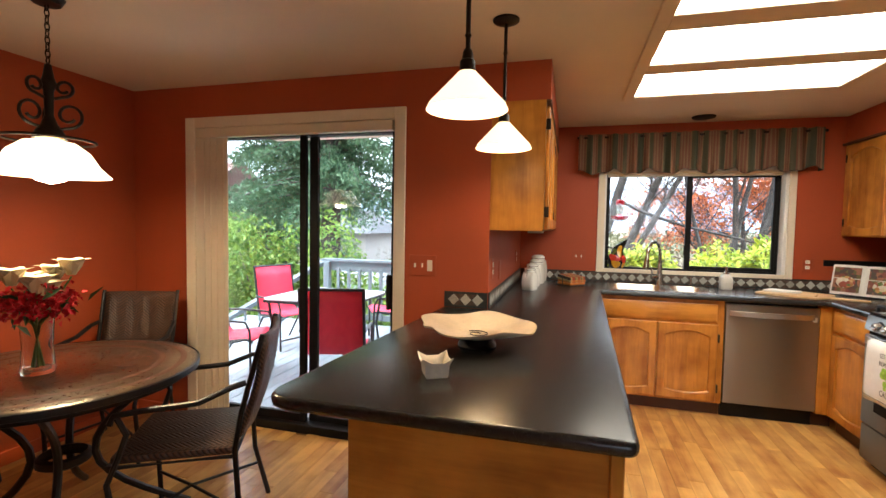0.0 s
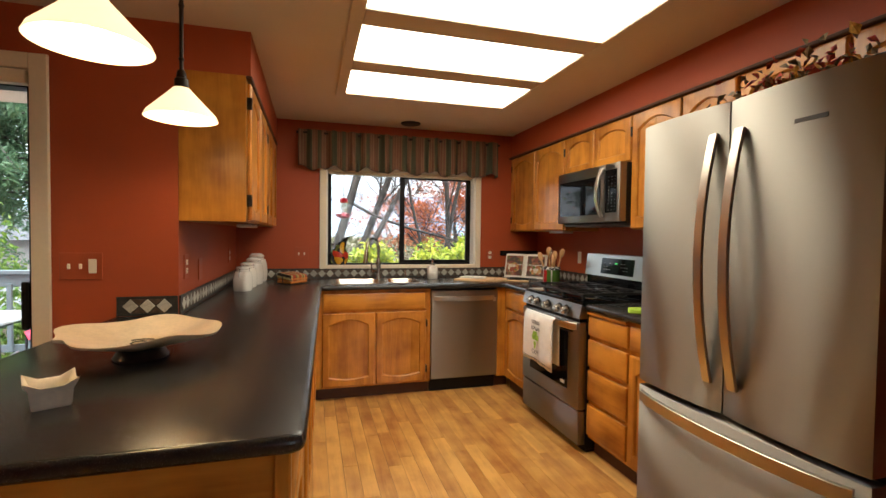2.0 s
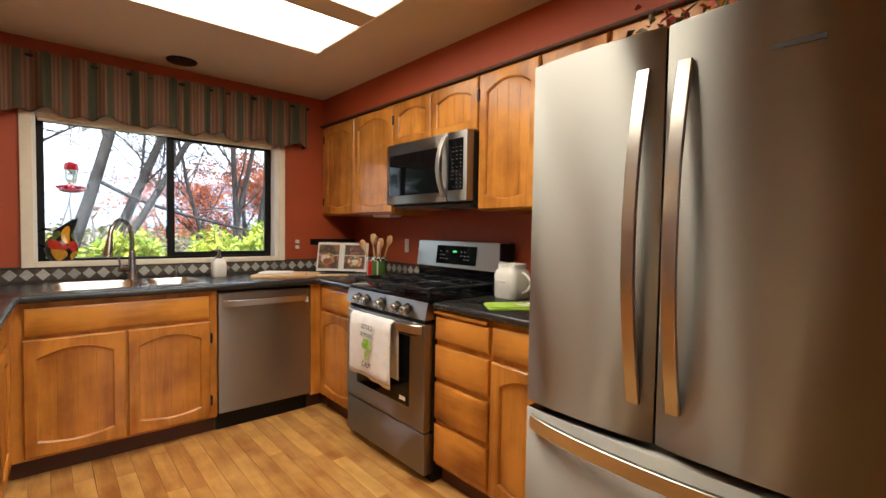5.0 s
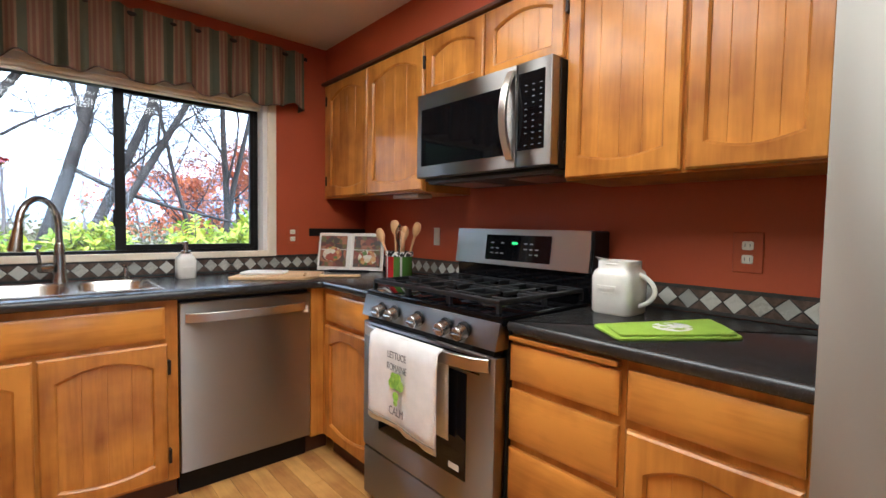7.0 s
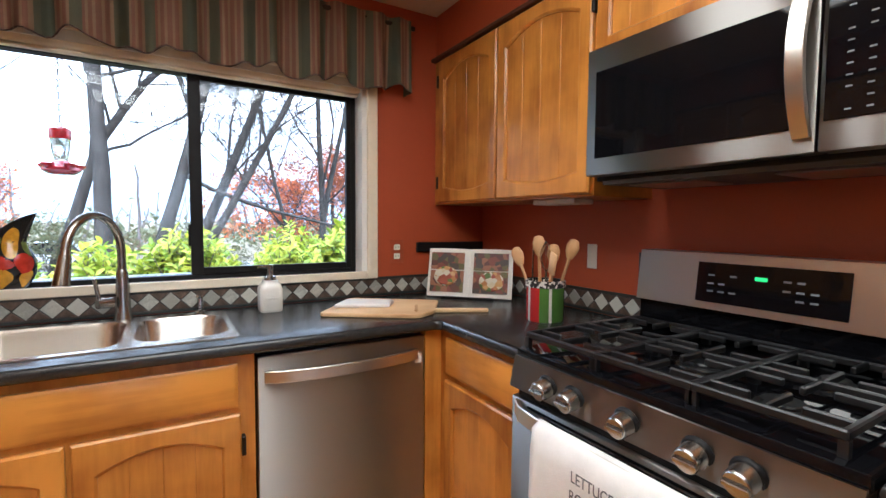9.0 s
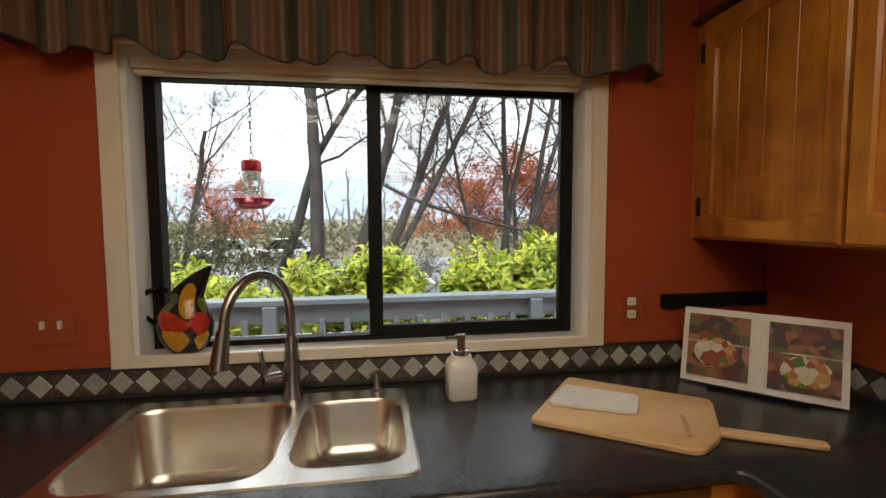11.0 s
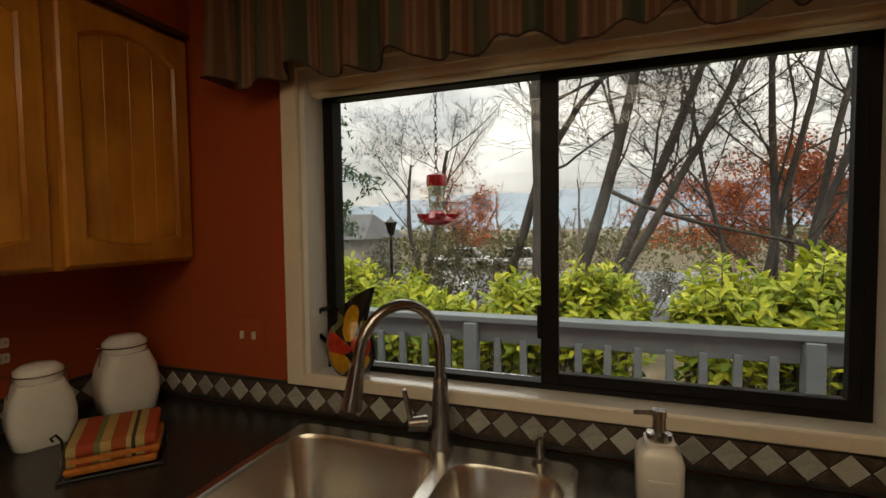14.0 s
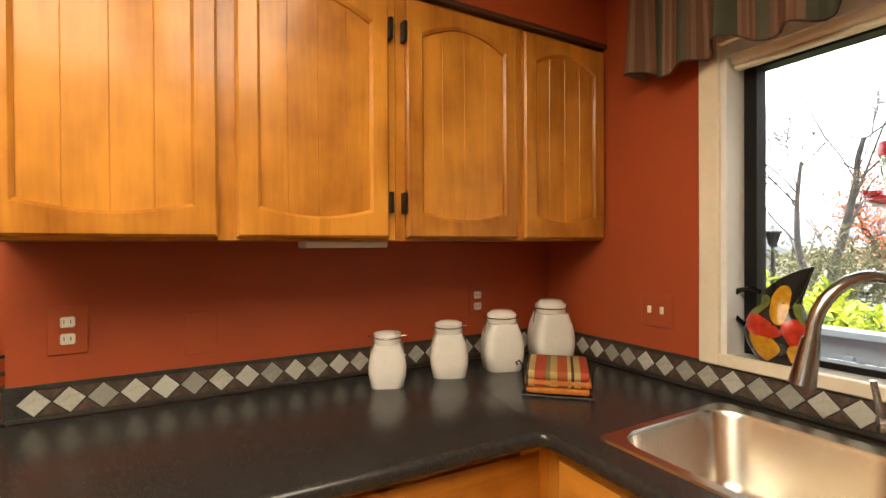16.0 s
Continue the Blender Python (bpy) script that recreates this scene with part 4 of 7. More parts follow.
for y in (3.14, 3.53):
    part("filter", box(MX + 0.10, y - 0.10, MZ0 - 0.016, MX + 0.30, y + 0.10, MZ0 - 0.012, 0.002), STEEL_Y, mw, "metal grease filter")

# ---- small things in the kitchen ----
WHITEWARE = surface("white_glazed_ceramic", (0.80, 0.77, 0.70), 0.22, vary=0.04, scale=(12, 12, 12), bump=0.004, coat=0.4)
STONEWARE = surface("cream_stoneware", (0.80, 0.72, 0.58), 0.4, vary=0.14, scale=(14, 14, 14), bump=0.03)
BOARD = wood("pale_board_wood", (0.52, 0.30, 0.13), (0.74, 0.50, 0.27), 0, rough=0.5, coat=0.0)
SPOON = wood("spoon_wood", (0.42, 0.21, 0.08), (0.66, 0.40, 0.20), 2, rough=0.55, coat=0.0)
PAPER = surface("page_paper", (0.80, 0.77, 0.70), 0.6, vary=0.04, bump=0.0)
LINEN = surface("white_linen", (0.80, 0.77, 0.73), 0.85, vary=0.06, scale=(20, 20, 20), fine=700, bump=0.06)
LIME = surface("lime_green_cloth", (0.34, 0.52, 0.05), 0.85, vary=0.1, scale=(15, 15, 15), fine=700, bump=0.06)
INK = plain("grey_ink", (0.16, 0.15, 0.15), 0.8)
SINK_STEEL = brushed("sink_steel", (0.60, 0.57, 0.52), 0, 0.26)
PLATE = surface("painted_cover_plate", (0.40, 0.075, 0.024), 0.45, vary=0.05, bump=0.005)
CREAM_PLASTIC = plain("cream_plastic", (0.78, 0.73, 0.64), 0.35)
CLEAR = plain("clear_glass", (0.95, 0.98, 0.96), 0.02, transmit=1.0)


def striped(name, stops, axis, period, rough=0.8, wobble=0.0):
    """Stripes of set widths that repeat along one axis."""
    m = bpy.data.materials.new(name)
    n, l, p = links_of(m)
    tc, sep, div, fr_ = n.new("ShaderNodeTexCoord"), n.new("ShaderNodeSeparateXYZ"), n.new("ShaderNodeMath"), n.new("ShaderNodeMath")
    div.operation, div.inputs[1].default_value = "DIVIDE", period
    fr_.operation = "FRACT"
    r = n.new("ShaderNodeValToRGB")
    r.color_ramp.interpolation = "CONSTANT"
    while len(r.color_ramp.elements) < len(stops):
        r.color_ramp.elements.new(0.5)
    for e, (pos, col) in zip(r.color_ramp.elements, stops):
        e.position, e.color = pos, (*col, 1)
    l.new(tc.outputs["Object"], sep.inputs[0])
    l.new(sep.outputs["XYZ".index(axis)], div.inputs[0])
    l.new(div.outputs[0], fr_.inputs[0])
    l.new(fr_.outputs[0], r.inputs["Fac"])
    weave, mix = n.new("ShaderNodeTexNoise"), n.new("ShaderNodeMix")
    weave.inputs["Scale"].default_value = 260.0
    mix.data_type, mix.blend_type = "RGBA", "MULTIPLY"
    mix.inputs["Factor"].default_value = 0.35
    l.new(tc.outputs["Object"], weave.inputs["Vector"])
    l.new(r.outputs["Color"], mix.inputs["A"])
    l.new(weave.outputs["Fac"], mix.inputs["B"])
    l.new(mix.outputs["Result"], p.inputs["Base Color"])
    p.inputs["Roughness"].default_value = rough
    return m


def patched(name, colors, scale, rough=0.3):
    """Hand-painted patches of a few colours."""
    m = bpy.data.materials.new(name)
    n, l, p = links_of(m)
    tc, vo, r = n.new("ShaderNodeTexCoord"), n.new("ShaderNodeTexVoronoi"), n.new("ShaderNodeValToRGB")
    vo.inputs["Scale"].default_value = scale
    r.color_ramp.interpolation = "CONSTANT"
    while len(r.color_ramp.elements) < len(colors):
        r.color_ramp.elements.new(0.5)
    for k, (e, c) in enumerate(zip(r.color_ramp.elements, colors)):
        e.position, e.color = k / len(colors), (*c, 1)
    sep = n.new("ShaderNodeSeparateColor")
    l.new(tc.outputs["Object"], vo.inputs["Vector"])
    l.new(vo.outputs["Color"], sep.inputs[0])
    l.new(sep.outputs[0], r.inputs["Fac"])
    l.new(r.outputs["Color"], p.inputs["Base Color"])
    p.inputs["Roughness"].default_value, p.inputs["Coat Weight"].default_value = rough, 0.3
    return m


# valance
OLIVE, RUST, TAN, MOSS = (0.088, 0.086, 0.048), (0.19, 0.082, 0.048), (0.25, 0.15, 0.085), (0.065, 0.070, 0.04)
VALANCE = striped("valance_cloth", ((0.0, MOSS), (0.16, TAN), (0.19, RUST), (0.24, TAN), (0.28, RUST), (0.33, TAN), (0.37, OLIVE), (0.52, RUST), (0.56, TAN), (0.60, RUST), (0.66, TAN), (0.70, RUST), (0.78, TAN), (0.82, RUST), (0.88, TAN), (0.93, OLIVE)), "X", 0.21)
vb_ = bmesh.new()
cols, rows_ = 260, 7
line = [(0.655, NY - 0.005), (0.655, 4.70)]
xs = [0.655 + (2.512 - 0.655) * i / cols for i in range(cols + 1)]
grid = []
for i, x in enumerate(xs):
    s = math.sin(x * 41) * 0.6 + math.sin(x * 67 + 1.3) * 0.5
    col = []
    for j in range(rows_ + 1):
        t = j / rows_
        depth = 4.715 - (0.016 + 0.024 * (1 - t)) * s
        z0 = 1.893 + 0.018 * math.sin(x * 21 + 0.5) + 0.009 * math.sin(x * 47)
        z1 = 2.225 + 0.003 * math.sin(x * 80)
        col.append(vb_.verts.new((x, depth if 0 < i < cols else depth + 0.004, z0 + (z1 - z0) * t)))
    grid.append(col)
for a, c in zip(grid, grid[1:]):
    for j in range(rows_):
        vb_.faces.new((a[j], c[j], c[j + 1], a[j + 1]))
for col in (grid[0], grid[-1]):
    wall_side = [vb_.verts.new((v.co.x, NY - 0.003, v.co.z)) for v in col]
    for j in range(rows_):
        vb_.faces.new((col[j], col[j + 1], wall_side[j + 1], wall_side[j]))
vl = thing("valance", (1.58, 4.72, 1.885), "gathered window valance in olive, rust and tan stripes", "curtain")
cloth = part("cloth", vb_, VALANCE, vl, smooth=60)
edge_line = [(x, 4.713 - 0.04 * (math.sin(x * 41) * 0.6 + math.sin(x * 67 + 1.3) * 0.5), 1.893 + 0.018 * math.sin(x * 21 + 0.5) + 0.009 * math.sin(x * 47)) for x in xs[::2]]
part("piping", tube(edge_line, 0.003, 4), plain("dark_piping", (0.05, 0.02, 0.015), 0.8), vl, "dark piped hem")
part("rod", rod((0.64, 4.735, 2.20), (2.54, 4.735, 2.20), 0.011), BRONZE, vl, "dark curtain rod")

# sink
sk = thing("sink", (1.31, 4.49, 0.914), "double-bowl stainless steel sink set in the worktop", "sink")


def ring_pts(x0, y0, x1, y1, r, z, n=6):
    return [(x, y, z) for x, y in rounded([(x0, y0), (x1, y0), (x1, y1), (x0, y1)], r, n)]


def loft(loops, bm=None, close=True):
    bm = bm or bmesh.new()
    rings = [[bm.verts.new(p) for p in loop] for loop in loops]
    for a, c in zip(rings, rings[1:]):
        for i in range(len(a)):
            j = (i + 1) % len(a)
            bm.faces.new((a[i], a[j], c[j], c[i]))
    if close:
        bm.faces.new(rings[-1])
    return bm


BOWLS = ((0.95, 4.275, 1.375, 4.68, 0.09, 0.20), (1.405, 4.30, 1.668, 4.66, 0.08, 0.15))
rim = bmesh.new()
x0, y0, x1, y1 = SINK
outer = [rim.verts.new((x, y, 0.9145)) for x, y in rounded([(x0, y0), (x1, y0), (x1, y1), (x0, y1)], 0.035, 4)]
inner = [rim.verts.new((x, y, 0.9185)) for x, y in rounded([(x0 + 0.006, y0 + 0.006), (x1 - 0.006, y0 + 0.006), (x1 - 0.006, y1 - 0.006), (x0 + 0.006, y1 - 0.006)], 0.03, 4)]
for i in range(len(outer)):
    j = (i + 1) % len(outer)
    rim.faces.new((outer[i], outer[j], inner[j], inner[i]))
edges_in = [rim.edges.get((inner[i], inner[(i + 1) % len(inner)])) for i in range(len(inner))]
for bx0, by0, bx1, by1, r, d in BOWLS:
    ring = [rim.verts.new(p) for p in ring_pts(bx0, by0, bx1, by1, r, 0.9185)]
    edges_in += [rim.edges.new((ring[i], ring[(i + 1) % len(ring)])) for i in range(len(ring))]
bmesh.ops.triangle_fill(rim, use_beauty=True, use_dissolve=False, edges=edges_in)
for f in [f for f in rim.faces if any(b0 + 0.03 < f.calc_center_median().x < b2 - 0.03 and b1 + 0.03 < f.calc_center_median().y < b3 - 0.03 for b0, b1, b2, b3, _, _ in BOWLS)]:
    rim.faces.remove(f)
part("rim", rim, SINK_STEEL, sk, smooth=25)
for bx0, by0, bx1, by1, r, d in BOWLS:
    loops = [ring_pts(bx0, by0, bx1, by1, r, 0.9185), ring_pts(bx0 + 0.006, by0 + 0.006, bx1 - 0.006, by1 - 0.006, r, 0.908)]
    loops += [ring_pts(bx0 + 0.016, by0 + 0.016, bx1 - 0.016, by1 - 0.016, r * 0.95, 0.914 - d + 0.03), ring_pts(bx0 + 0.045, by0 + 0.045, bx1 - 0.045, by1 - 0.045, r * 0.7, 0.914 - d)]
    part("bowl", loft(loops), SINK_STEEL, sk, smooth=60)
    cx, cy = (bx0 + bx1) / 2, (by0 + by1) / 2
    part("drain", turned([(0.0, 0.002), (0.03, 0.002), (0.042, 0.005), (0.045, 0.0)], (cx, cy, 0.9145 - d), 20), CHROME, sk, "round metal drain")
fa = thing("faucet", (1.357, 4.712, 0.9185), "brushed nickel gooseneck faucet with pull-down spray head", "faucet")
part("base", turned([(0, 0), (0.032, 0), (0.031, 0.008), (0.024, 0.03), (0.022, 0.11), (0.018, 0.17), (0.0145, 0.18), (0, 0.18)], (1.357, 4.712, 0.9185), 20), CHROME, fa)
F0, F1 = Vector((1.357, 4.712, 1.09)), Vector((1.228, 4.535, 1.17))
mid, half = (F0 + F1) / 2, (F1 - F0) / 2
pts = [F0, F0 + Vector((0, 0, 0.05))] + [Vector((mid.x - half.x * math.cos(a), mid.y - half.y * math.cos(a), 1.165 + 0.125 * math.sin(a))) for a in (math.pi * k / 14 for k in range(15))] + [F1 + Vector((-0.002, -0.002, -0.01))]
part("neck", tube(pts, 0.0135, 12), CHROME, fa)
part("spray_head", rod(F1 + Vector((-0.001, -0.001, -0.005)), F1 + Vector((-0.012, -0.014, -0.10)), 0.0165, 0.024, 16), CHROME, fa)
lever = rod((1.327, 4.692, 0.985), (1.287, 4.667, 0.985), 0.019, 0.017, 14)
rod((1.294, 4.671, 0.99), (1.282, 4.659, 1.075), 0.0075, 0.006, 10, bm=lever)
part("lever", lever, CHROME, fa)
wt = turned([(0, 0), (0.02, 0), (0.02, 0.006), (0.011, 0.012), (0.010, 0.06), (0.008, 0.066), (0, 0.066)], (1.603, 4.712, 0.9185), 16)
rod((1.603, 4.712, 0.978), (1.59, 4.66, 0.99), 0.006, 0.005, 8, bm=wt)
single("soap_pump", wt, CHROME, (1.603, 4.712, 0.9185), "small metal soap pump on the sink deck", "pump")

# soap jar
sj = thing("soap_dispenser", (1.848, 4.645, 0.914), "white ceramic jar soap dispenser with metal pump", "soap dispenser")
jar_loops = [ring_pts(1.848 - w, 4.645 - w, 1.848 + w, 4.645 + w, w * 0.45, 0.914 + z) for w, z in ((0.038, 0), (0.043, 0.006), (0.044, 0.09), (0.038, 0.108), (0.028, 0.118), (0.028, 0.126))]
part("jar", loft(jar_loops), WHITEWARE, sj, smooth=60)
part("embossed_line", box(1.825, 4.5995, 0.967, 1.872, 4.602, 0.975, 0.001), WHITEWARE, sj)
pb_ = turned([(0, 0), (0.024, 0), (0.024, 0.014), (0.013, 0.018), (0.012, 0.045), (0.014, 0.046), (0.014, 0.06), (0, 0.062)], (1.848, 4.645, 1.04), 16)
rod((1.848, 4.645, 1.093), (1.80, 4.63, 1.095), 0.0055, 0.0045, 8, bm=pb_)
part("pump", pb_, CHROME, sj, "brushed metal pump")

# painted pitcher on the sill
pt_ = thing("pitcher", (1.04, 4.85, 1.03), "ceramic pitcher painted with yellow, red and black fruit", "pitcher")
GLAZE = plain("dark_pitcher_glaze", (0.016, 0.014, 0.012), 0.12)
PX, PY, PZ = 1.018, 4.855, 1.03


def pitcher_point(t, a, out=0.0):
    """A point of the pitcher's skin at the height t (0 to 1) and the angle a; the spout looks along +x."""
    r = 0.045 + 0.037 * math.sin(math.pi * min(1.0, t / 0.72)) ** 0.8 + 0.006 * max(0.0, t - 0.72) / 0.28
    c, up = math.cos(a), max(0.0, (t - 0.62) / 0.38)
    front = max(0.0, c)
    return Vector((PX + (r + out) * c + up * (0.012 + 0.022 * front ** 3), PY + (r + out) * math.sin(a) * 0.74 * (1 - 0.55 * up * front ** 2), PZ + 0.226 * t + up ** 1.4 * 0.042 * c))


rows_p = [[pitcher_point(i / 24, 2 * math.pi * j / 40) for j in range(40)] for i in range(25)]
inner = [[p.lerp(Vector((PX + 0.008, PY, p.z)), 0.12) + Vector((0, 0, -0.001)) for p in rows_p[-1]], [p.lerp(Vector((PX, PY, p.z)), 0.35) for p in rows_p[15]]]
base = [[Vector((PX, PY, PZ)).lerp(p, 0.9) for p in rows_p[0]]]
bm = loft([[p for p in ring] for ring in rows_p + inner])
bm.faces.new([bm.verts.new(p) for p in reversed(base[0])])
part("body", bm, GLAZE, pt_, "dark glazed ceramic body", smooth=60)


def pepper(name, t0, a0, ht, ha, lean, mat_):
    """A painted pepper: a thin raised glaze on the skin."""
    pb = bmesh.new()
    rings = []
    for k in range(5):
        q = 1 - k / 4
        ring = []
        for j in range(22):
            b_ = 2 * math.pi * j / 22
            wide = 1 + 0.28 * math.sin(b_) + 0.06 * math.sin(3 * b_)
            u, w = q * ha * math.cos(b_) * wide, q * ht * math.sin(b_)
            ring.append(pitcher_point(t0 + w * math.cos(lean) - u * 0.42 * math.sin(lean), a0 + u * math.cos(lean) + w * 2.4 * math.sin(lean), 0.0004 + 0.0012 * (1 - q ** 3)))
        rings.append(ring)
    loft(rings[:4], pb)
    part(name, pb, mat_, pt_, smooth=60)


PEP_Y = surface("painted_yellow", (0.55, 0.27, 0.02), 0.18, vary=0.25, scale=(30, 30, 30), bump=0)
PEP_R = surface("painted_red", (0.48, 0.035, 0.018), 0.18, vary=0.25, scale=(30, 30, 30), bump=0)
PEP_G = surface("painted_green", (0.13, 0.15, 0.035), 0.18, vary=0.3, scale=(30, 30, 30), bump=0)
for name, t0, a0, ht, ha, lean, mat_ in (("yellow_pepper", 0.70, -1.25, 0.21, 0.42, 0.0, PEP_Y), ("yellow_pepper", 0.20, -1.75, 0.17, 0.50, 0.3, PEP_Y),
                                         ("red_pepper", 0.45, -1.95, 0.13, 0.75, 0.3, PEP_R), ("red_pepper", 0.40, -0.75, 0.17, 0.40, 0.0, PEP_R),
                                         ("yellow_pepper", 0.17, -0.65, 0.13, 0.3, -0.2, PEP_Y), ("green_pepper", 0.72, -2.2, 0.17, 0.42, 0.1, PEP_G), ("green_pepper", 0.63, -0.42, 0.12, 0.24, 0.0, PEP_G)):
    pepper(name, t0, a0, ht, ha, lean, mat_)
pts = [(PX - 0.046, PY, PZ + 0.19), (PX - 0.07, PY, PZ + 0.197), (PX - 0.105, PY, PZ + 0.19), (PX - 0.128, PY, PZ + 0.165), (PX - 0.128, PY, PZ + 0.135), (PX - 0.112, PY, PZ + 0.11), (PX - 0.08, PY, PZ + 0.085), (PX - 0.076, PY, PZ + 0.07)]
part("handle", tube(pts, 0.0075, 8), BLACK, pt_, "glossy black loop handle")

# canisters
for x, y, w, h, ry in ((0.312, 3.985, 0.118, 0.172, 8), (0.312, 4.21, 0.127, 0.188, 5), (0.33, 4.42, 0.143, 0.212, 10), (0.33, 4.652, 0.16, 0.236, 12)):
    cn = thing("canister", (x, y, 0.914), "white ceramic canister with clamp lid and wire bail", "canister", "canisters in a row")
    body_h, m = h * 0.78, Matrix.Translation((x, y, 0.914)) @ Matrix.Rotation(radians(ry - 30), 4, "Z")
    loops = []
    for s, z in ((0.40, 0.0), (0.44, 0.02), (0.50, 0.30), (0.505, 0.5), (0.46, 0.75), (0.36, 0.95), (0.34, 1.0)):
        a, d = w * s, w * (0.30 + 0.25 * s)
        loops.append(ring_pts(-d, -a, d, a, min(a, d) * 0.55, z * body_h, 4))
    bm = loft(loops)
    bm.transform(m)
    part("jar", bm, WHITEWARE, cn, smooth=60)
    r = w * 0.36
    bm = turned([(r * 0.94, body_h), (r, body_h + 0.004), (r, body_h + 0.018), (r * 1.02, body_h + 0.02), (r * 1.02, body_h + 0.032), (r * 0.7, h - 0.003), (0.0, h)], (0, 0, 0), 24)
    bm.transform(m)
    part("lid", bm, WHITEWARE, cn, smooth=60)
    wire = tube([(r * 1.03 * math.cos(a), r * 1.03 * math.sin(a), body_h + 0.019) for a in (2 * math.pi * k / 20 for k in range(20))], 0.002, 5, closed=True)
    for s in (-1, 1):
        tube([(0, s * r * 0.9, body_h + 0.02), (0, s * (r + 0.02), body_h + 0.022)], 0.002, 5, bm=wire)
        tube([(0, s * r * 1.03, body_h + 0.02), (0, s * (r + 0.012), body_h - 0.03), (0.004, s * (r + 0.008), body_h - 0.05)], 0.002, 5, bm=wire)
    wire.transform(m)
    part("bail", wire, CHROME, cn, "thin wire bail")

# striped pot holders in a wire stand
BAND = striped("striped_pot_holder", ((0.0, (0.42, 0.09, 0.02)), (0.22, (0.55, 0.40, 0.16)), (0.3, (0.05, 0.03, 0.02)), (0.36, (0.50, 0.36, 0.14)), (0.5, (0.45, 0.06, 0.02)), (0.75, (0.20, 0.20, 0.07)), (0.84, (0.50, 0.34, 0.12))), "X", 0.13)
ORANGE = surface("quilted_orange_cloth", (0.55, 0.17, 0.03), 0.85, vary=0.25, scale=(60, 60, 60), fine=200, bump=0.08)
ph = thing("pot_holder_stack", (0.622, 4.415, 0.914), "striped and orange quilted pot holders in wire stand", "pot holder")
TURN_P = Matrix.Translation((0.622, 4.415, 0.914)) @ Matrix.Rotation(radians(47), 4, "Z")
for z, mat_, dx in ((0.008, ORANGE, 0.0), (0.029, ORANGE, 0.006), (0.05, BAND, -0.004), (0.071, BAND, 0.0)):
    bm = box(-0.09 + dx, -0.075, z, 0.09 + dx, 0.075, z + 0.02, 0.008, seg=2)
    if mat_ is BAND:
        for v in bm.verts:
            v.co.z -= 0.025 * max(0, (-v.co.y - 0.03) / 0.045) ** 2
    bm.transform(Matrix.Translation((0.622, 4.415, 0.914)))
    part("pot_holder", bm, mat_, ph).rotation_euler = (0, 0, radians(47))
wire = tube([(-0.10, -0.08, 0.004), (0.10, -0.08, 0.004), (0.10, 0.08, 0.004), (-0.10, 0.08, 0.004)], 0.003, 6, closed=True)
for sx in (-1, 1):
    tube([(sx * 0.10, 0.0, 0.004), (sx * 0.105, 0.0, 0.07), (sx * 0.115, 0.0, 0.085), (sx * 0.125, 0, 0.078), (sx * 0.12, 0, 0.07)], 0.003, 6, bm=wire)
wire.transform(TURN_P)
part("wire_stand", wire, IRON, ph, "black wire stand")

# board with folded cloth
cb = thing("cutting_board", (2.25, 4.46, 0.914), "pale wooden paddle cutting board on the worktop", "cutting board")
bm = slab(rounded([(1.985, 4.436), (2.30, 4.215), (2.395, 4.27), (2.53, 4.47), (2.21, 4.71)], [0.02, 0.03, 0.03, 0.03, 0.02]), 0.9145, 0.93, 0.003, 1)
part("blade", bm, BOARD, cb)
bm = slab(rounded([(2.40, 4.295), (2.60, 4.19), (2.615, 4.215), (2.425, 4.325)], 0.01), 0.9147, 0.9285, 0.003, 1)
part("board_handle", bm, BOARD, cb)
single("folded_napkin", slab(rounded([(2.06, 4.50), (2.26, 4.40), (2.33, 4.50), (2.16, 4.62)], 0.02), 0.9305, 0.944, 0.005, 2), LINEN, (2.2, 4.5, 0.9305), "folded white cloth napkin lying on the cutting board", "napkin")
single("spreader", box(-0.06, -0.006, 0, 0.06, 0.006, 0.006, 0.002), SPOON, (0, 0, 0), "slim dark wooden spreader on the cutting board", "utensil").matrix_basis = pose(2.345, 4.33, 0.9305, 0, 0, 62)

# cookbook on a stand
bk = thing("cookbook", (2.72, 4.53, 0.914), "open cookbook with food photographs on a stand", "book")
MB = Matrix.Translation((2.72, 4.52, 0.918)) @ Matrix.Rotation(radians(-46.7), 4, "Z") @ Matrix.Rotation(radians(-14), 4, "X") @ Matrix.Diagonal((1.06, 1, 1.04, 1))
FOOD = patched("printed_food", ((0.55, 0.30, 0.10), (0.62, 0.52, 0.34), (0.30, 0.06, 0.03), (0.45, 0.18, 0.05), (0.10, 0.16, 0.03), (0.66, 0.60, 0.48)), 42, 0.5)
MAROON = patched("printed_dark_food", ((0.10, 0.03, 0.02), (0.20, 0.05, 0.03), (0.12, 0.10, 0.03), (0.06, 0.04, 0.03), (0.30, 0.12, 0.06)), 36, 0.5)
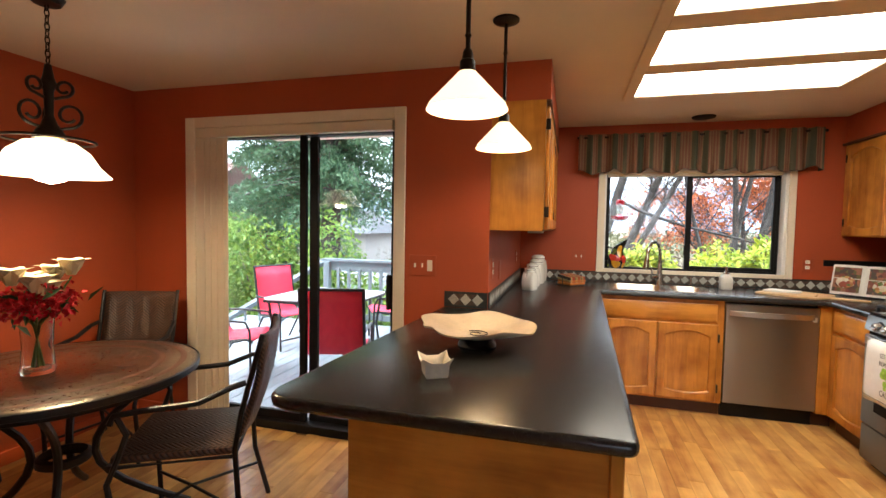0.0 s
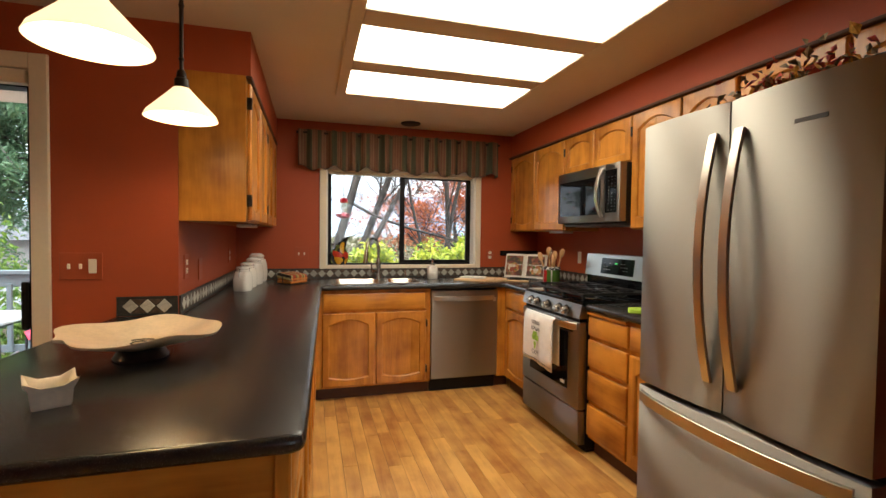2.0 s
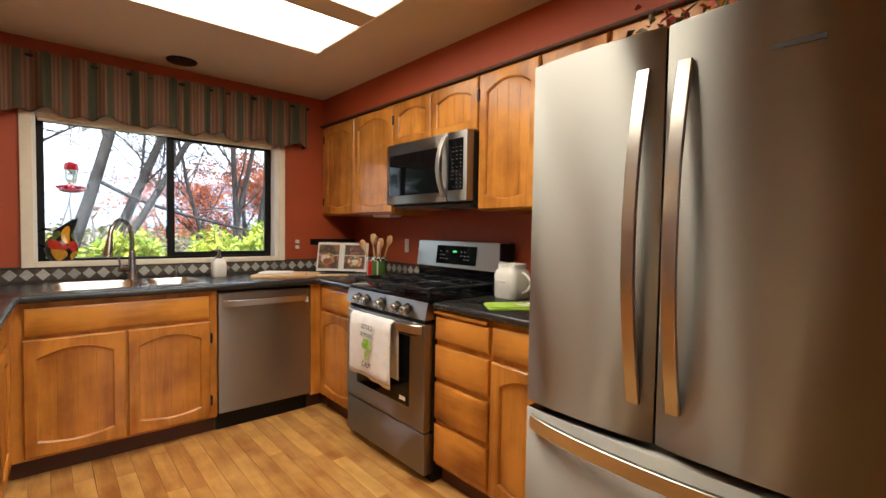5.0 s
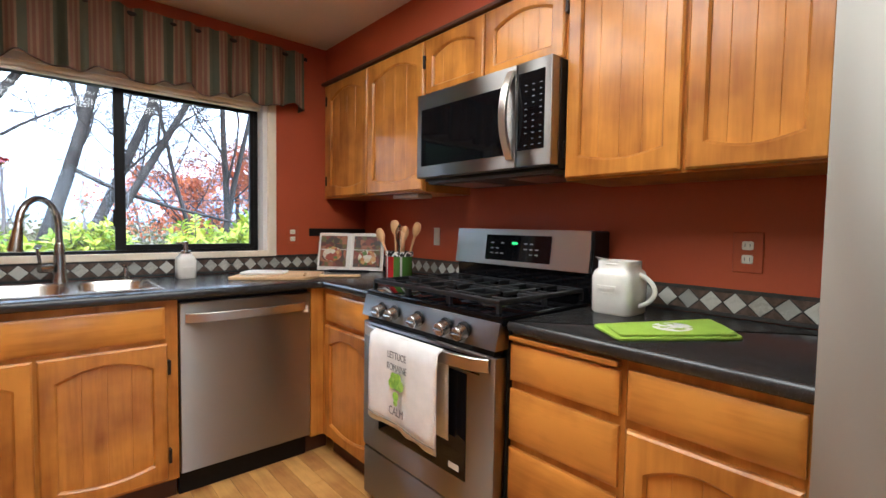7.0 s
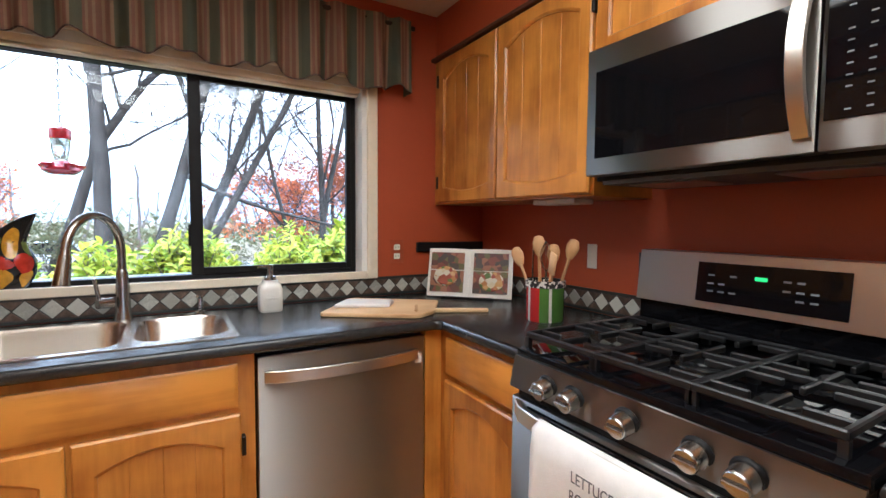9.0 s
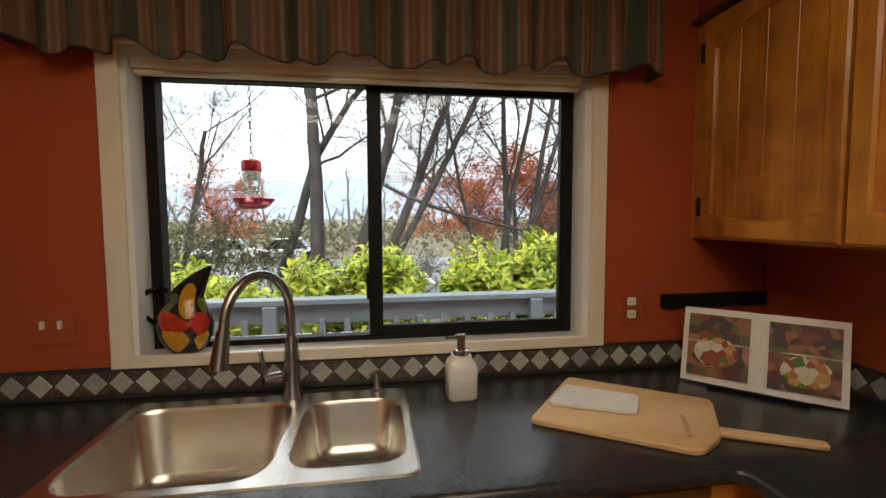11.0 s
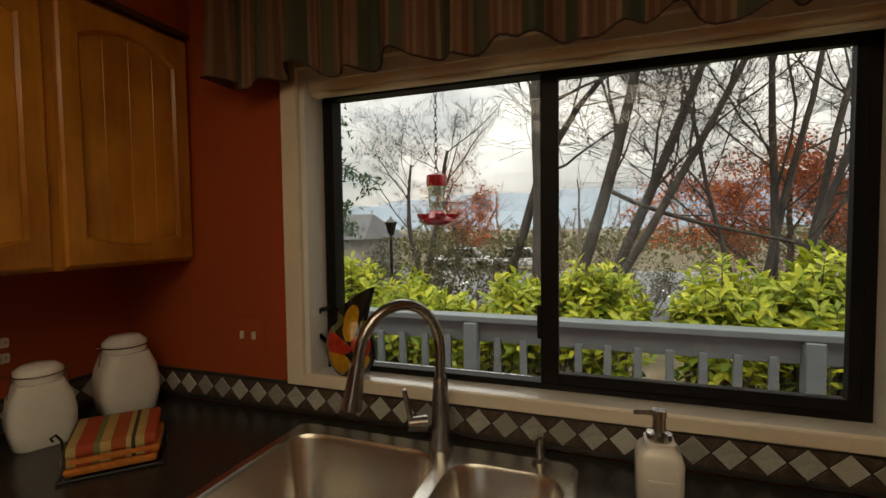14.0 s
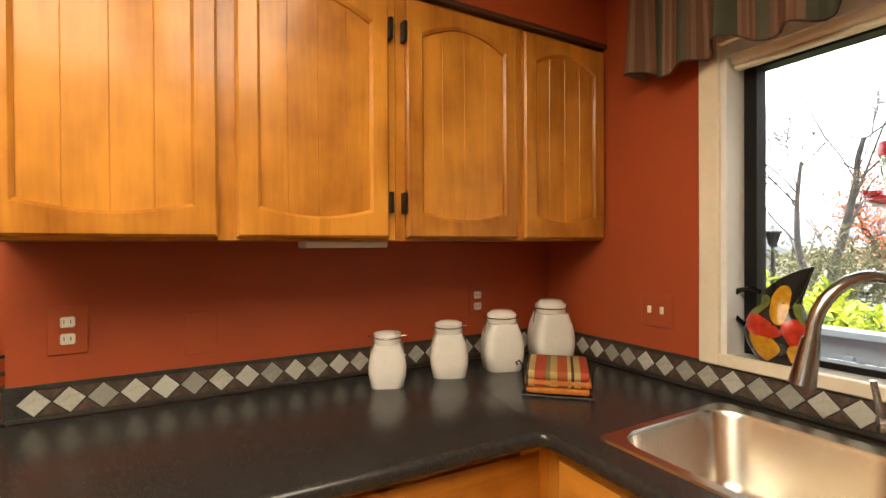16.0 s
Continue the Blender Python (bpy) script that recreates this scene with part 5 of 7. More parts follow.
for s in (-1, 1):
    bm = bmesh.new()
    n = 8
    fr_pts = [(s * 0.195 * k / n, -0.012 * math.sin(math.pi * k / n) ** 0.8 + 0.004 * (k == 0)) for k in range(n + 1)]
    lo_, hi_ = [bm.verts.new((x, y, 0.0)) for x, y in fr_pts], [bm.verts.new((x, y, 0.225)) for x, y in fr_pts]
    lb_, hb_ = [bm.verts.new((x, y + 0.012, 0.0)) for x, y in fr_pts], [bm.verts.new((x, y + 0.012, 0.225)) for x, y in fr_pts]
    for i in range(n):
        bm.faces.new((lo_[i], lo_[i + 1], hi_[i + 1], hi_[i]))
        bm.faces.new((lb_[i], lb_[i + 1], hb_[i + 1], hb_[i]))
        bm.faces.new((lo_[i], lo_[i + 1], lb_[i + 1], lb_[i]))
        bm.faces.new((hi_[i], hi_[i + 1], hb_[i + 1], hb_[i]))
    bm.faces.new((lo_[n], hi_[n], hb_[n], lb_[n]))
    bm.transform(MB)
    pg = part("page_block", bm, PAPER, bk, smooth=60)
    for z0, z1, mt in ((0.02, 0.12, MAROON), (0.125, 0.205, MAROON)):
        bm = box(s * 0.022, -0.0165, z0, s * 0.178, -0.0135, z1)
        bm.transform(MB)
        part("photograph", bm, mt, pg, "printed food photograph")
    bm = turned([(0.0, 0.004), (0.05, 0.004), (0.056, 0.0)], (0, 0, 0), 24, squash=(1, 0.8))
    bm.transform(MB @ Matrix.Translation((s * 0.105, -0.0165, 0.085 - 0.01 * s)) @ Matrix.Rotation(radians(90), 4, "X"))
    part("printed_plate", bm, FOOD, pg, "printed plate of food")
bm = box(-0.12, 0.016, -0.004, 0.12, 0.022, 0.20, 0.002)
box(-0.12, -0.03, -0.004, 0.12, 0.02, 0.0, 0.001, bm=bm)
bm.transform(MB)
part("stand", bm, IRON, bk, "dark wire book stand")

# crock with utensils
cr = thing("utensil_crock", (2.708, 3.985, 0.914), "striped red, green and white crock full of wooden utensils", "crock")
m_str = striped("crock_stripes", ((0.0, (0.55, 0.03, 0.03)), (0.25, (0.75, 0.72, 0.66)), (0.32, (0.55, 0.03, 0.03)), (0.42, (0.01, 0.01, 0.01)), (0.5, (0.10, 0.22, 0.04)), (0.72, (0.75, 0.72, 0.66)), (0.78, (0.10, 0.22, 0.04))), "Y", 0.15, 0.25)
crock_pot = part("pot", turned([(0, 0.006), (0.0, 0.0), (0.066, 0.0), (0.070, 0.006), (0.070, 0.135), (0.066, 0.135), (0.064, 0.02), (0, 0.02)], (2.708, 3.985, 0.914), 28), m_str, cr, smooth=50)
crock_pot.rotation_euler = (0, 0, radians(30))
CHECK = patched("checked_rim", ((0.02, 0.02, 0.02), (0.8, 0.78, 0.72), (0.02, 0.02, 0.02)), 110, 0.3)
part("rim_band", turned([(0.0705, 0.125), (0.074, 0.127), (0.074, 0.15), (0.066, 0.15), (0.0655, 0.125)], (2.708, 3.985, 0.914), 28), CHECK, cr, "black and white checked rim", smooth=50)
for k, (dx, dy, tx, ty, top, kind_) in enumerate(((-0.03, 0.02, -0.06, 0.10, 0.255, 0), (0.0, 0.03, -0.01, 0.03, 0.30, 0), (0.02, -0.01, 0.02, -0.02, 0.27, 1), (0.03, -0.02, 0.05, -0.09, 0.29, 0), (-0.02, -0.03, -0.03, -0.07, 0.24, 2), (0.01, 0.0, 0.0, 0.0, 0.27, 3))):
    p0 = Vector((2.708 + dx * 0.7, 3.985 + dy * 0.7, 0.94))
    p1 = Vector((2.708 + tx, 3.985 + ty, 0.914 + top))
    d = (p1 - p0).normalized()
    if kind_ == 3:
        bm = rod(p0, p0 + d * 0.15, 0.006, 0.005, 8)
        for a in range(4):
            side = Vector((math.cos(a * 0.8), math.sin(a * 0.8), 0)) * 0.022
            tube([p0 + d * (0.15 + 0.12 * t) + side * math.sin(math.pi * t) * (1 if h_ else -1) for h_ in (0,) for t in (i / 8 for i in range(9))], 0.0015, 5, bm=bm)
            tube([p0 + d * (0.15 + 0.12 * t) + side * math.sin(math.pi * t) for t in (i / 8 for i in range(9))], 0.0015, 5, bm=bm)
        part("whisk", bm, CHROME, cr, "thin wire whisk")
        continue
    bm = rod(p0, p1 - d * 0.055, 0.006, 0.0065, 8)
    head = turned([(0, -0.04), (0.012, -0.034), (0.023, -0.01), (0.025, 0.012), (0.017, 0.034), (0, 0.04)], (0, 0, 0), 14, squash=(0.35, 1.0))
    if kind_ == 2:
        head.free()
        head = box(-0.004, -0.024, -0.04, 0.004, 0.024, 0.04, 0.003)
    head.transform(Matrix.Translation(p1 - d * 0.025) @ d.to_track_quat("Z", "Y").to_matrix().to_4x4())
    join(bm, head)
    part("spatula" if kind_ else "spoon", bm, SPOON, cr, smooth=60)

# jug and green cloth on the short worktop
jg = thing("jug", (2.775, 2.80, 0.914), "white ceramic jar-shaped jug with handle and spout", "jug")
loops = [ring_pts(2.775 - w, 2.80 - w, 2.775 + w, 2.80 + w, w * 0.5, 0.914 + z) for w, z in ((0.066, 0), (0.072, 0.008), (0.074, 0.12), (0.068, 0.142), (0.058, 0.152), (0.058, 0.178), (0.054, 0.178), (0.053, 0.15))]
part("jar", loft(loops), WHITEWARE, jg, smooth=60)
part("neck_thread", tube([(2.775 + 0.06 * math.cos(a), 2.80 + 0.06 * math.sin(a), 1.082) for a in (2 * math.pi * k / 24 for k in range(24))], 0.003, 6, closed=True), WHITEWARE, jg)
sp_ = bmesh.new()
a_, b_, c_, d_ = (sp_.verts.new(p) for p in ((2.74, 2.852, 1.062), (2.79, 2.852, 1.062), (2.79, 2.855, 1.094), (2.74, 2.855, 1.094)))
e_, f_ = sp_.verts.new((2.775, 2.893, 1.10)), sp_.verts.new((2.775, 2.868, 1.075))
sp_.faces.new((a_, f_, d_)), sp_.faces.new((f_, e_, d_)), sp_.faces.new((b_, c_, f_)), sp_.faces.new((f_, c_, e_)), sp_.faces.new((a_, b_, f_)), sp_.faces.new((d_, e_, c_))
part("spout", sp_, WHITEWARE, jg, smooth=60)
pts = [(2.775, 2.73 - 0.052 * math.sin(math.pi * k / 12) ** 0.7, 0.945 + 0.105 * k / 12) for k in range(13)]
part("handle", tube(pts, 0.008, 8), WHITEWARE, jg)
em = box(2.69, 2.77, 1.0, 2.693, 2.835, 1.012, 0.001)
box(2.69, 2.78, 0.985, 2.693, 2.82, 0.990, 0.001, bm=em)
part("embossed_line", em, WHITEWARE, jg)
gt = thing("green_cloth", (2.63, 2.58, 0.914), "folded lime green kitchen cloth with white print", "cloth")
part("fold", slab(rounded([(2.385, 2.595), (2.66, 2.392), (2.86, 2.54), (2.49, 2.73)], 0.02), 0.9145, 0.924, 0.004, 2), LIME, gt)
part("fold", slab(rounded([(2.395, 2.597), (2.655, 2.403), (2.775, 2.49), (2.49, 2.69)], 0.02), 0.9245, 0.931, 0.003, 2), LIME, gt)
part("print", turned([(0, 0.001), (0.062, 0.001), (0.066, 0.0)], (2.60, 2.55, 0.9312), 20, squash=(1, 0.75)), patched("white_green_print", ((0.75, 0.76, 0.66), (0.34, 0.5, 0.06), (0.8, 0.8, 0.74), (0.75, 0.76, 0.66)), 60, 0.8), gt, "round white print")

# towel over the oven handle
tw = thing("dish_towel", (2.26, 3.33, 0.79), "white printed dish towel hanging over the oven handle", "towel")
bm = bmesh.new()
TY0, TY1, n = 3.135, 3.535, 20
prof = [(2.300, 0.50), (2.296, 0.73), (2.298, 0.782), (2.273, 0.797), (2.249, 0.782), (2.244, 0.73), (2.243, 0.63), (2.243, 0.54), (2.243, 0.50), (2.244, 0.465)]
cols_ = []
for i in range(n + 1):
    t = i / n
    y = TY1 + (TY0 - TY1) * t
    wv = 0.006 * math.sin(t * 9 + 0.5) + 0.003 * math.sin(t * 23)
    col = []
    for k, (x, z) in enumerate(prof):
        drop = 0.014 * t + 0.004 * math.sin(t * 14) if k == len(prof) - 1 else (0.015 if k == 0 else 0)
        fall = max(0.0, (0.782 - z) / 0.3)
        col.append(bm.verts.new((x - (wv * fall if k > 4 else 0), y, z - drop)))
    cols_.append(col)
for a, c in zip(cols_, cols_[1:]):
    for k in range(len(prof) - 1):
        bm.faces.new((a[k], c[k], c[k + 1], a[k + 1]))
cloth = part("cloth", bm, LINEN, tw, smooth=80)
m_ = cloth.modifiers.new("thickness", "SOLIDIFY")
m_.thickness, m_.offset = 0.003, 0
part("hem_line", tube([(2.2375 - 0.006 * math.sin(i / n * 9 + 0.5) * 0.9, TY1 + (TY0 - TY1) * i / n, 0.487 - 0.014 * (i / n)) for i in range(n + 1)], 0.002, 4), INK, tw, "thin grey hem stripe")


def lettering(text, size, m, mat_, parent, label):
    cu = bpy.data.curves.new("lettering", "FONT")
    cu.body, cu.size, cu.align_x, cu.extrude = text, size, "CENTER", 0.0006
    tmp = bpy.data.objects.new("lettering", cu)
    me = tmp.to_mesh()
    bm = bmesh.new()
    bm.from_mesh(me)
    tmp.to_mesh_clear()
    bpy.data.objects.remove(tmp)
    bm.transform(m)
    return part("lettering", bm, mat_, parent, label, smooth=None)


def on_towel(y, z):
    return Matrix.Translation((2.2325, y, z)) @ Matrix.Rotation(radians(-90), 4, "Z") @ Matrix.Rotation(radians(90), 4, "X")


for text, z, sz in (("LETTUCE", 0.722, 0.036), ("ROMAINE", 0.679, 0.036), ("CALM", 0.518, 0.044)):
    lettering(text, sz, on_towel(3.34, z) @ Matrix.Diagonal((0.75, 1, 1, 1)), INK, tw, "printed word " + text.lower())
SPROUT = patched("green_print", ((0.30, 0.55, 0.06), (0.40, 0.65, 0.10), (0.22, 0.45, 0.05)), 60, 0.8)
bm = bmesh.new()
for dy, dz, r in ((0, 0.03, 0.03), (0.025, 0.02, 0.02), (-0.025, 0.02, 0.02), (0.012, 0.045, 0.018), (-0.014, 0.044, 0.018), (0, -0.022, 0.017), (0.0, -0.045, 0.012)):
    one = turned([(0, 0.001), (r, 0.0008), (r, 0.0)], (0, 0, 0), 14)
    one.transform(on_towel(3.34 - dy, 0.612 + dz) @ Matrix.Translation((0, 0, 0.0004 * (len(bm.faces) // 28))))
    join(bm, one)
part("printed_sprout", bm, SPROUT, tw, "printed green leafy vegetable")


# outlets, switches and other wall pieces
def cover(m, w, h, kind_, label, plate=None):
    """A cover plate drawn in x and z with its face towards -y, at the pose m of its middle."""
    at = m.translation
    ob = thing({"duplex": "outlet", "blank": "cover_plate"}.get(kind_, "light_switch"), at, label, {"duplex": "outlet", "blank": "cover plate"}.get(kind_, "switch"))
    bm = box(-w / 2, -0.005, -h / 2, w / 2, 0, h / 2, 0.002)
    bm.transform(m)
    part("plate", bm, plate or PLATE, ob)
    if kind_ == "duplex":
        for z in (-0.022, 0.022):
            bm = box(-0.016, -0.009, z - 0.014, 0.016, -0.004, z + 0.014, 0.004)
            bm.transform(m)
            f = part("receptacle", bm, CREAM_PLASTIC, ob)
            bm = box(-0.008, -0.0096, z - 0.004, -0.006, -0.0088, z + 0.006)
            box(0.006, -0.0096, z - 0.004, 0.008, -0.0088, z + 0.006, bm=bm)
            bm.transform(m)
            part("slot", bm, INK, f)
    elif kind_ != "blank":
        n = int(kind_)
        for k in range(n):
            x = (k - (n - 1) / 2) * 0.046
            big = kind_ == "3" and k == 2
            bm = box(x - (0.016 if big else 0.005), -0.016 if not big else -0.009, -0.033 if big else -0.012, x + (0.016 if big else 0.005), -0.004, 0.033 if big else 0.012, 0.002)
            bm.transform(m)
            part("toggle", bm, CREAM_PLASTIC, ob)
    return ob


cover(facing(2.476, NY - 0.001, 1.128, "S"), 0.072, 0.115, "duplex", "terracotta painted outlet plate with cream sockets")
cover(facing(0.685, NY - 0.001, 1.14, "S"), 0.118, 0.115, "2", "terracotta painted double switch plate with cream toggles")
cover(facing(WX + 0.001, 3.155, 1.14, "E"), 0.085, 0.125, "duplex", "terracotta painted outlet plate with cream sockets")
cover(facing(WX + 0.001, 3.465, 1.105, "E"), 0.085, 0.125, "blank", "terracotta painted blank cover plate")
cover(facing(WX + 0.001, 4.43, 1.14, "E"), 0.072, 0.115, "duplex", "terracotta painted outlet plate with cream sockets")
cover(facing(EX - 0.001, 2.485, 1.13, "W"), 0.085, 0.13, "duplex", "terracotta painted outlet plate with cream sockets")
cover(facing(EX - 0.001, 4.02, 1.14, "W"), 0.05, 0.10, "blank", "small cream cover plate on the wall", CREAM_PLASTIC)
cover(facing(EX - 0.001, 3.765, 1.11, "W"), 0.07, 0.12, "duplex", "dark outlet plate beside the range backguard", DARK_GREY)
cover(facing(-0.25, SY - 0.001, 1.153, "S"), 0.17, 0.125, "3", "terracotta painted triple switch plate beside patio door")
cover(facing(2.62, 1.182, 1.16, "S"), 0.075, 0.12, "1", "terracotta painted switch plate with white toggle")
kr = thing("knife_rail", (2.79, NY, 1.15), "dark magnetic knife rail on the wall", "knife rail")
part("bar", box(2.585, NY - 0.018, 1.123, 2.995, NY - 0.001, 1.172, 0.003), BLACK_MATT, kr)
ladle = rod((2.93, 4.30, 1.16), (2.945, 4.32, 1.02), 0.004, 0.004, 8)
single("ladle", join(ladle, turned([(0, -0.018), (0.02, -0.012), (0.027, 0.004), (0.025, 0.004), (0.0, -0.012)], (2.95, 4.32, 1.02), 16)), CHROME, (2.94, 4.31, 1.02), "small steel ladle hanging near the corner", "ladle")

# dishes on the peninsula
DISH = surface("cream_glazed_dish", (0.70, 0.57, 0.40), 0.33, vary=0.16, scale=(9, 9, 9), fine=90, bump=0.02, coat=0.3)
sd_ = thing("serving_dish", (0.25, 2.2, 0.914), "wide cream ceramic dish with wavy rim on dark foot", "dish")
bm = bmesh.new()
seg, rings = 48, []
for r, z in ((0.0, 0.042), (0.06, 0.044), (0.064, 0.049), (0.10, 0.056), (0.16, 0.074), (0.205, 0.086), (0.225, 0.092), (0.222, 0.085), (0.16, 0.064), (0.06, 0.034), (0.0, 0.034)):
    if r == 0:
        rings.append([bm.verts.new((0.25, 2.2, 0.914 + z))])
        continue
    ring = []
    for k in range(seg):
        a = 2 * math.pi * k / seg
        q = 1 + (0.14 * abs(math.cos(2 * a + 0.5)) ** 3 - 0.05 + 0.03 * math.sin(9 * a)) * min(1, r / 0.2)
        ring.append(bm.verts.new((0.25 + r * q * math.cos(a), 2.2 + r * q * math.sin(a), 0.914 + z + 0.006 * math.sin(5 * a) * (r / 0.22) ** 2)))
    rings.append(ring)
for a, c in zip(rings, rings[1:]):
    for i in range(seg):
        j = (i + 1) % seg
        loop = list(dict.fromkeys([a[i % len(a)], a[j % len(a)], c[j % len(c)], c[i % len(c)]]))
        if len(loop) > 2:
            bm.faces.new(loop)
part("bowl", bm, DISH, sd_, smooth=60)
part("foot", turned([(0, 0), (0.075, 0), (0.078, 0.006), (0.06, 0.036), (0, 0.036)], (0.25, 2.2, 0.914), 28), BRONZE, sd_, "dark foot ring", smooth=50)
part("ornament", tube([(0.25 + (0.012 + 0.003 * k) * math.cos(k * 0.62), 2.2 + (0.012 + 0.003 * k) * math.sin(k * 0.62), 0.962) for k in range(15)], 0.0022, 5), BRONZE, sd_, "brown spiral ornament")
cu_ = thing("small_pot", (0.195, 1.79, 0.914), "small square cream ceramic pot with pointed rim corners", "pot")
bm = bmesh.new()
loops = []
for w, z, tip in ((0.033, 0.0, 0), (0.036, 0.006, 0), (0.039, 0.04, 0.002), (0.049, 0.052, 0.024), (0.045, 0.051, 0.023), (0.035, 0.036, 0.002), (0.03, 0.02, 0)):
    loop = []
    for k in range(16):
        a = 2 * math.pi * k / 16
        s = 1 / max(abs(math.cos(a)), abs(math.sin(a)))
        corner = max(0.0, s - 1.2) * 3
        loop.append((w * s * math.cos(a), w * s * math.sin(a), z + tip * corner))
    loops.append(loop)
loft(loops, bm)
bm.transform(Matrix.Translation((0.195, 1.79, 0.914)) @ Matrix.Rotation(radians(28), 4, "Z"))
part("pot", bm, STONEWARE, cu_, smooth=45)

# dried flowers on the refrigerator
rnd = random.Random(5)
LEAF_RED = surface("dried_red_petals", (0.42, 0.05, 0.02), 0.8, vary=0.5, scale=(60, 60, 60))
LEAF_GOLD = surface("dried_gold_petals", (0.62, 0.33, 0.05), 0.8, vary=0.4, scale=(60, 60, 60))
LEAF_BROWN = surface("dried_brown_leaves", (0.20, 0.14, 0.06), 0.8, vary=0.5, scale=(60, 60, 60))


def leaf_cloud(points, size, rng, bm=None, long=2.0, flat=0.4):
    """Many small folded leaves at the given places."""
    bm = bm or bmesh.new()
    for p in points:
        q = Euler((rng.uniform(-1.2, 1.2), rng.uniform(-1.2, 1.2), rng.uniform(0, 6.28))).to_matrix()
        s = size * rng.uniform(0.6, 1.3)
        a, t, l_, r_ = (Vector(p) + q @ Vector(v) for v in ((0, 0, 0), (s * long, 0, -s * 0.2), (s * long * 0.45, s * 0.5, s * flat * 0.5), (s * long * 0.45, -s * 0.5, s * flat * 0.5)))
        va, vt, v1, v2 = (bm.verts.new(v) for v in (a, t, l_, r_))
        bm.faces.new((va, vt, v1)), bm.faces.new((va, v2, vt))
    return bm


df = thing("dried_flowers", (2.42, 1.72, 1.745), "red and gold dried flower spray on the refrigerator", "flowers")
for name, mat_, n_, sp in (("red_blooms", LEAF_RED, 160, 0.19), ("gold_blooms", LEAF_GOLD, 90, 0.13), ("leaves", LEAF_BROWN, 160, 0.24)):
    pts = [(2.36 + rnd.gauss(0, 0.05), 1.72 + rnd.uniform(-sp, sp) + (0 if name != "gold_blooms" else -0.1), 1.77 + abs(rnd.gauss(0.055, 0.045))) for _ in range(n_)]
    tagged(part(name, leaf_cloud(pts, 0.026, rnd, long=1.5), mat_, df, smooth=None), kind="stuff")

# pendants over the peninsula
for x, y in ((0.28, 1.80), (0.295, 2.50)):
    pd = thing("pendant_lamp", (x, y, 1.745), "bronze pendant lamp with lit cream glass cone shade", "lamp", "pendants over the peninsula")
    part("canopy", turned([(0.0, -0.02), (0.03, -0.02), (0.058, -0.008), (0.06, 0.0)], (x, y, CEIL - 0.0005), 24), BRONZE, pd)
    st = rod((x, y, 1.90), (x, y, CEIL - 0.018), 0.0075, 0.0075, 10)
    for z in (2.17, 1.97):
        turned([(0.0075, -0.008), (0.011, 0.0), (0.0075, 0.008)], (x, y, z), 12, bm=st)
    part("stem", st, BRONZE, pd)
    part("socket", turned([(0, 0.06), (0.012, 0.06), (0.016, 0.05), (0.018, 0.03), (0.024, 0.025), (0.026, -0.012), (0.03, -0.02), (0.0, -0.02)], (x, y, 1.868), 18), BRONZE, pd)
    part("shade", turned([(0.028, 0.115), (0.034, 0.108), (0.118, 0.018), (0.126, 0.0), (0.123, 0.0), (0.115, 0.016), (0.03, 0.104)], (x, y, 1.745), 36), SHADE, pd, "lit cream glass cone", smooth=50)
    part("bulb", turned([(0, -0.03), (0.02, -0.024), (0.028, 0.0), (0.02, 0.03), (0.012, 0.05), (0, 0.052)], (x, y, 1.79), 16), BULB, pd, "lit bulb", smooth=60)

# ---- dining corner ----
WICKER = woven("dark_woven_wicker", (0.018, 0.009, 0.006), (0.13, 0.062, 0.034), 0.022)
TABLETOP = surface("carved_stone_top", (0.075, 0.048, 0.03), 0.3, vary=0.4, scale=(10, 10, 10), fine=80, bump=0.05, coat=1.0)
TCX, TCY, TR = -1.52, 1.87, 0.525
dt = thing("dining_table", (TCX, TCY, 0), "round patterned table with glass top and iron pedestal", "table")
part("tabletop", turned([(0, 0.705), (TR - 0.02, 0.705), (TR, 0.712), (TR, 0.735), (TR - 0.015, 0.742), (0, 0.742)], (TCX, TCY, 0), 64), TABLETOP, dt)
for r in (0.36, 0.45):
    part("inlay_ring", turned([(r, 0.7425), (r + 0.008, 0.744), (r + 0.02, 0.744), (r + 0.028, 0.7425)], (TCX, TCY, 0), 64), TOE, dt, "dark inlaid ring")
mot = bmesh.new()
for k in range(14):
    a = 2 * math.pi * k / 14
    one = turned([(0, 0.001), (0.035, 0.001), (0.038, 0)], (0, 0, 0), 10, squash=(1, 0.3))
    one.transform(Matrix.Translation((TCX + 0.26 * math.cos(a), TCY + 0.26 * math.sin(a), 0.7425)) @ Matrix.Rotation(a + 0.7, 4, "Z"))
    join(mot, one)
part("inlay_leaves", mot, TOE, dt, "dark inlaid leaf pattern")
part("edge_band", turned([(TR + 0.001, 0.708), (TR + 0.007, 0.711), (TR + 0.007, 0.736), (TR + 0.001, 0.740)], (TCX, TCY, 0), 64), IRON, dt, "dark metal edge band")
part("rim_hoop", tube([(TCX + (TR - 0.05) * math.cos(a), TCY + (TR - 0.05) * math.sin(a), 0.69) for a in (2 * math.pi * k / 48 for k in range(48))], 0.014, 8, closed=True), IRON, dt)
for k in range(4):
    a = math.pi / 4 + k * math.pi / 2
    pts = []
    for t in (i / 12 for i in range(13)):
        r = 0.42 - 0.34 * math.sin(math.pi * t) + 0.06 * t
        pts.append((TCX + r * math.cos(a), TCY + r * math.sin(a), 0.69 - 0.675 * t))
    part("leg", tube(pts, 0.016, 8), IRON, dt)
part("collar", turned([(0.085, 0.32), (0.10, 0.33), (0.10, 0.36), (0.085, 0.37)], (TCX, TCY, 0), 24), IRON, dt)


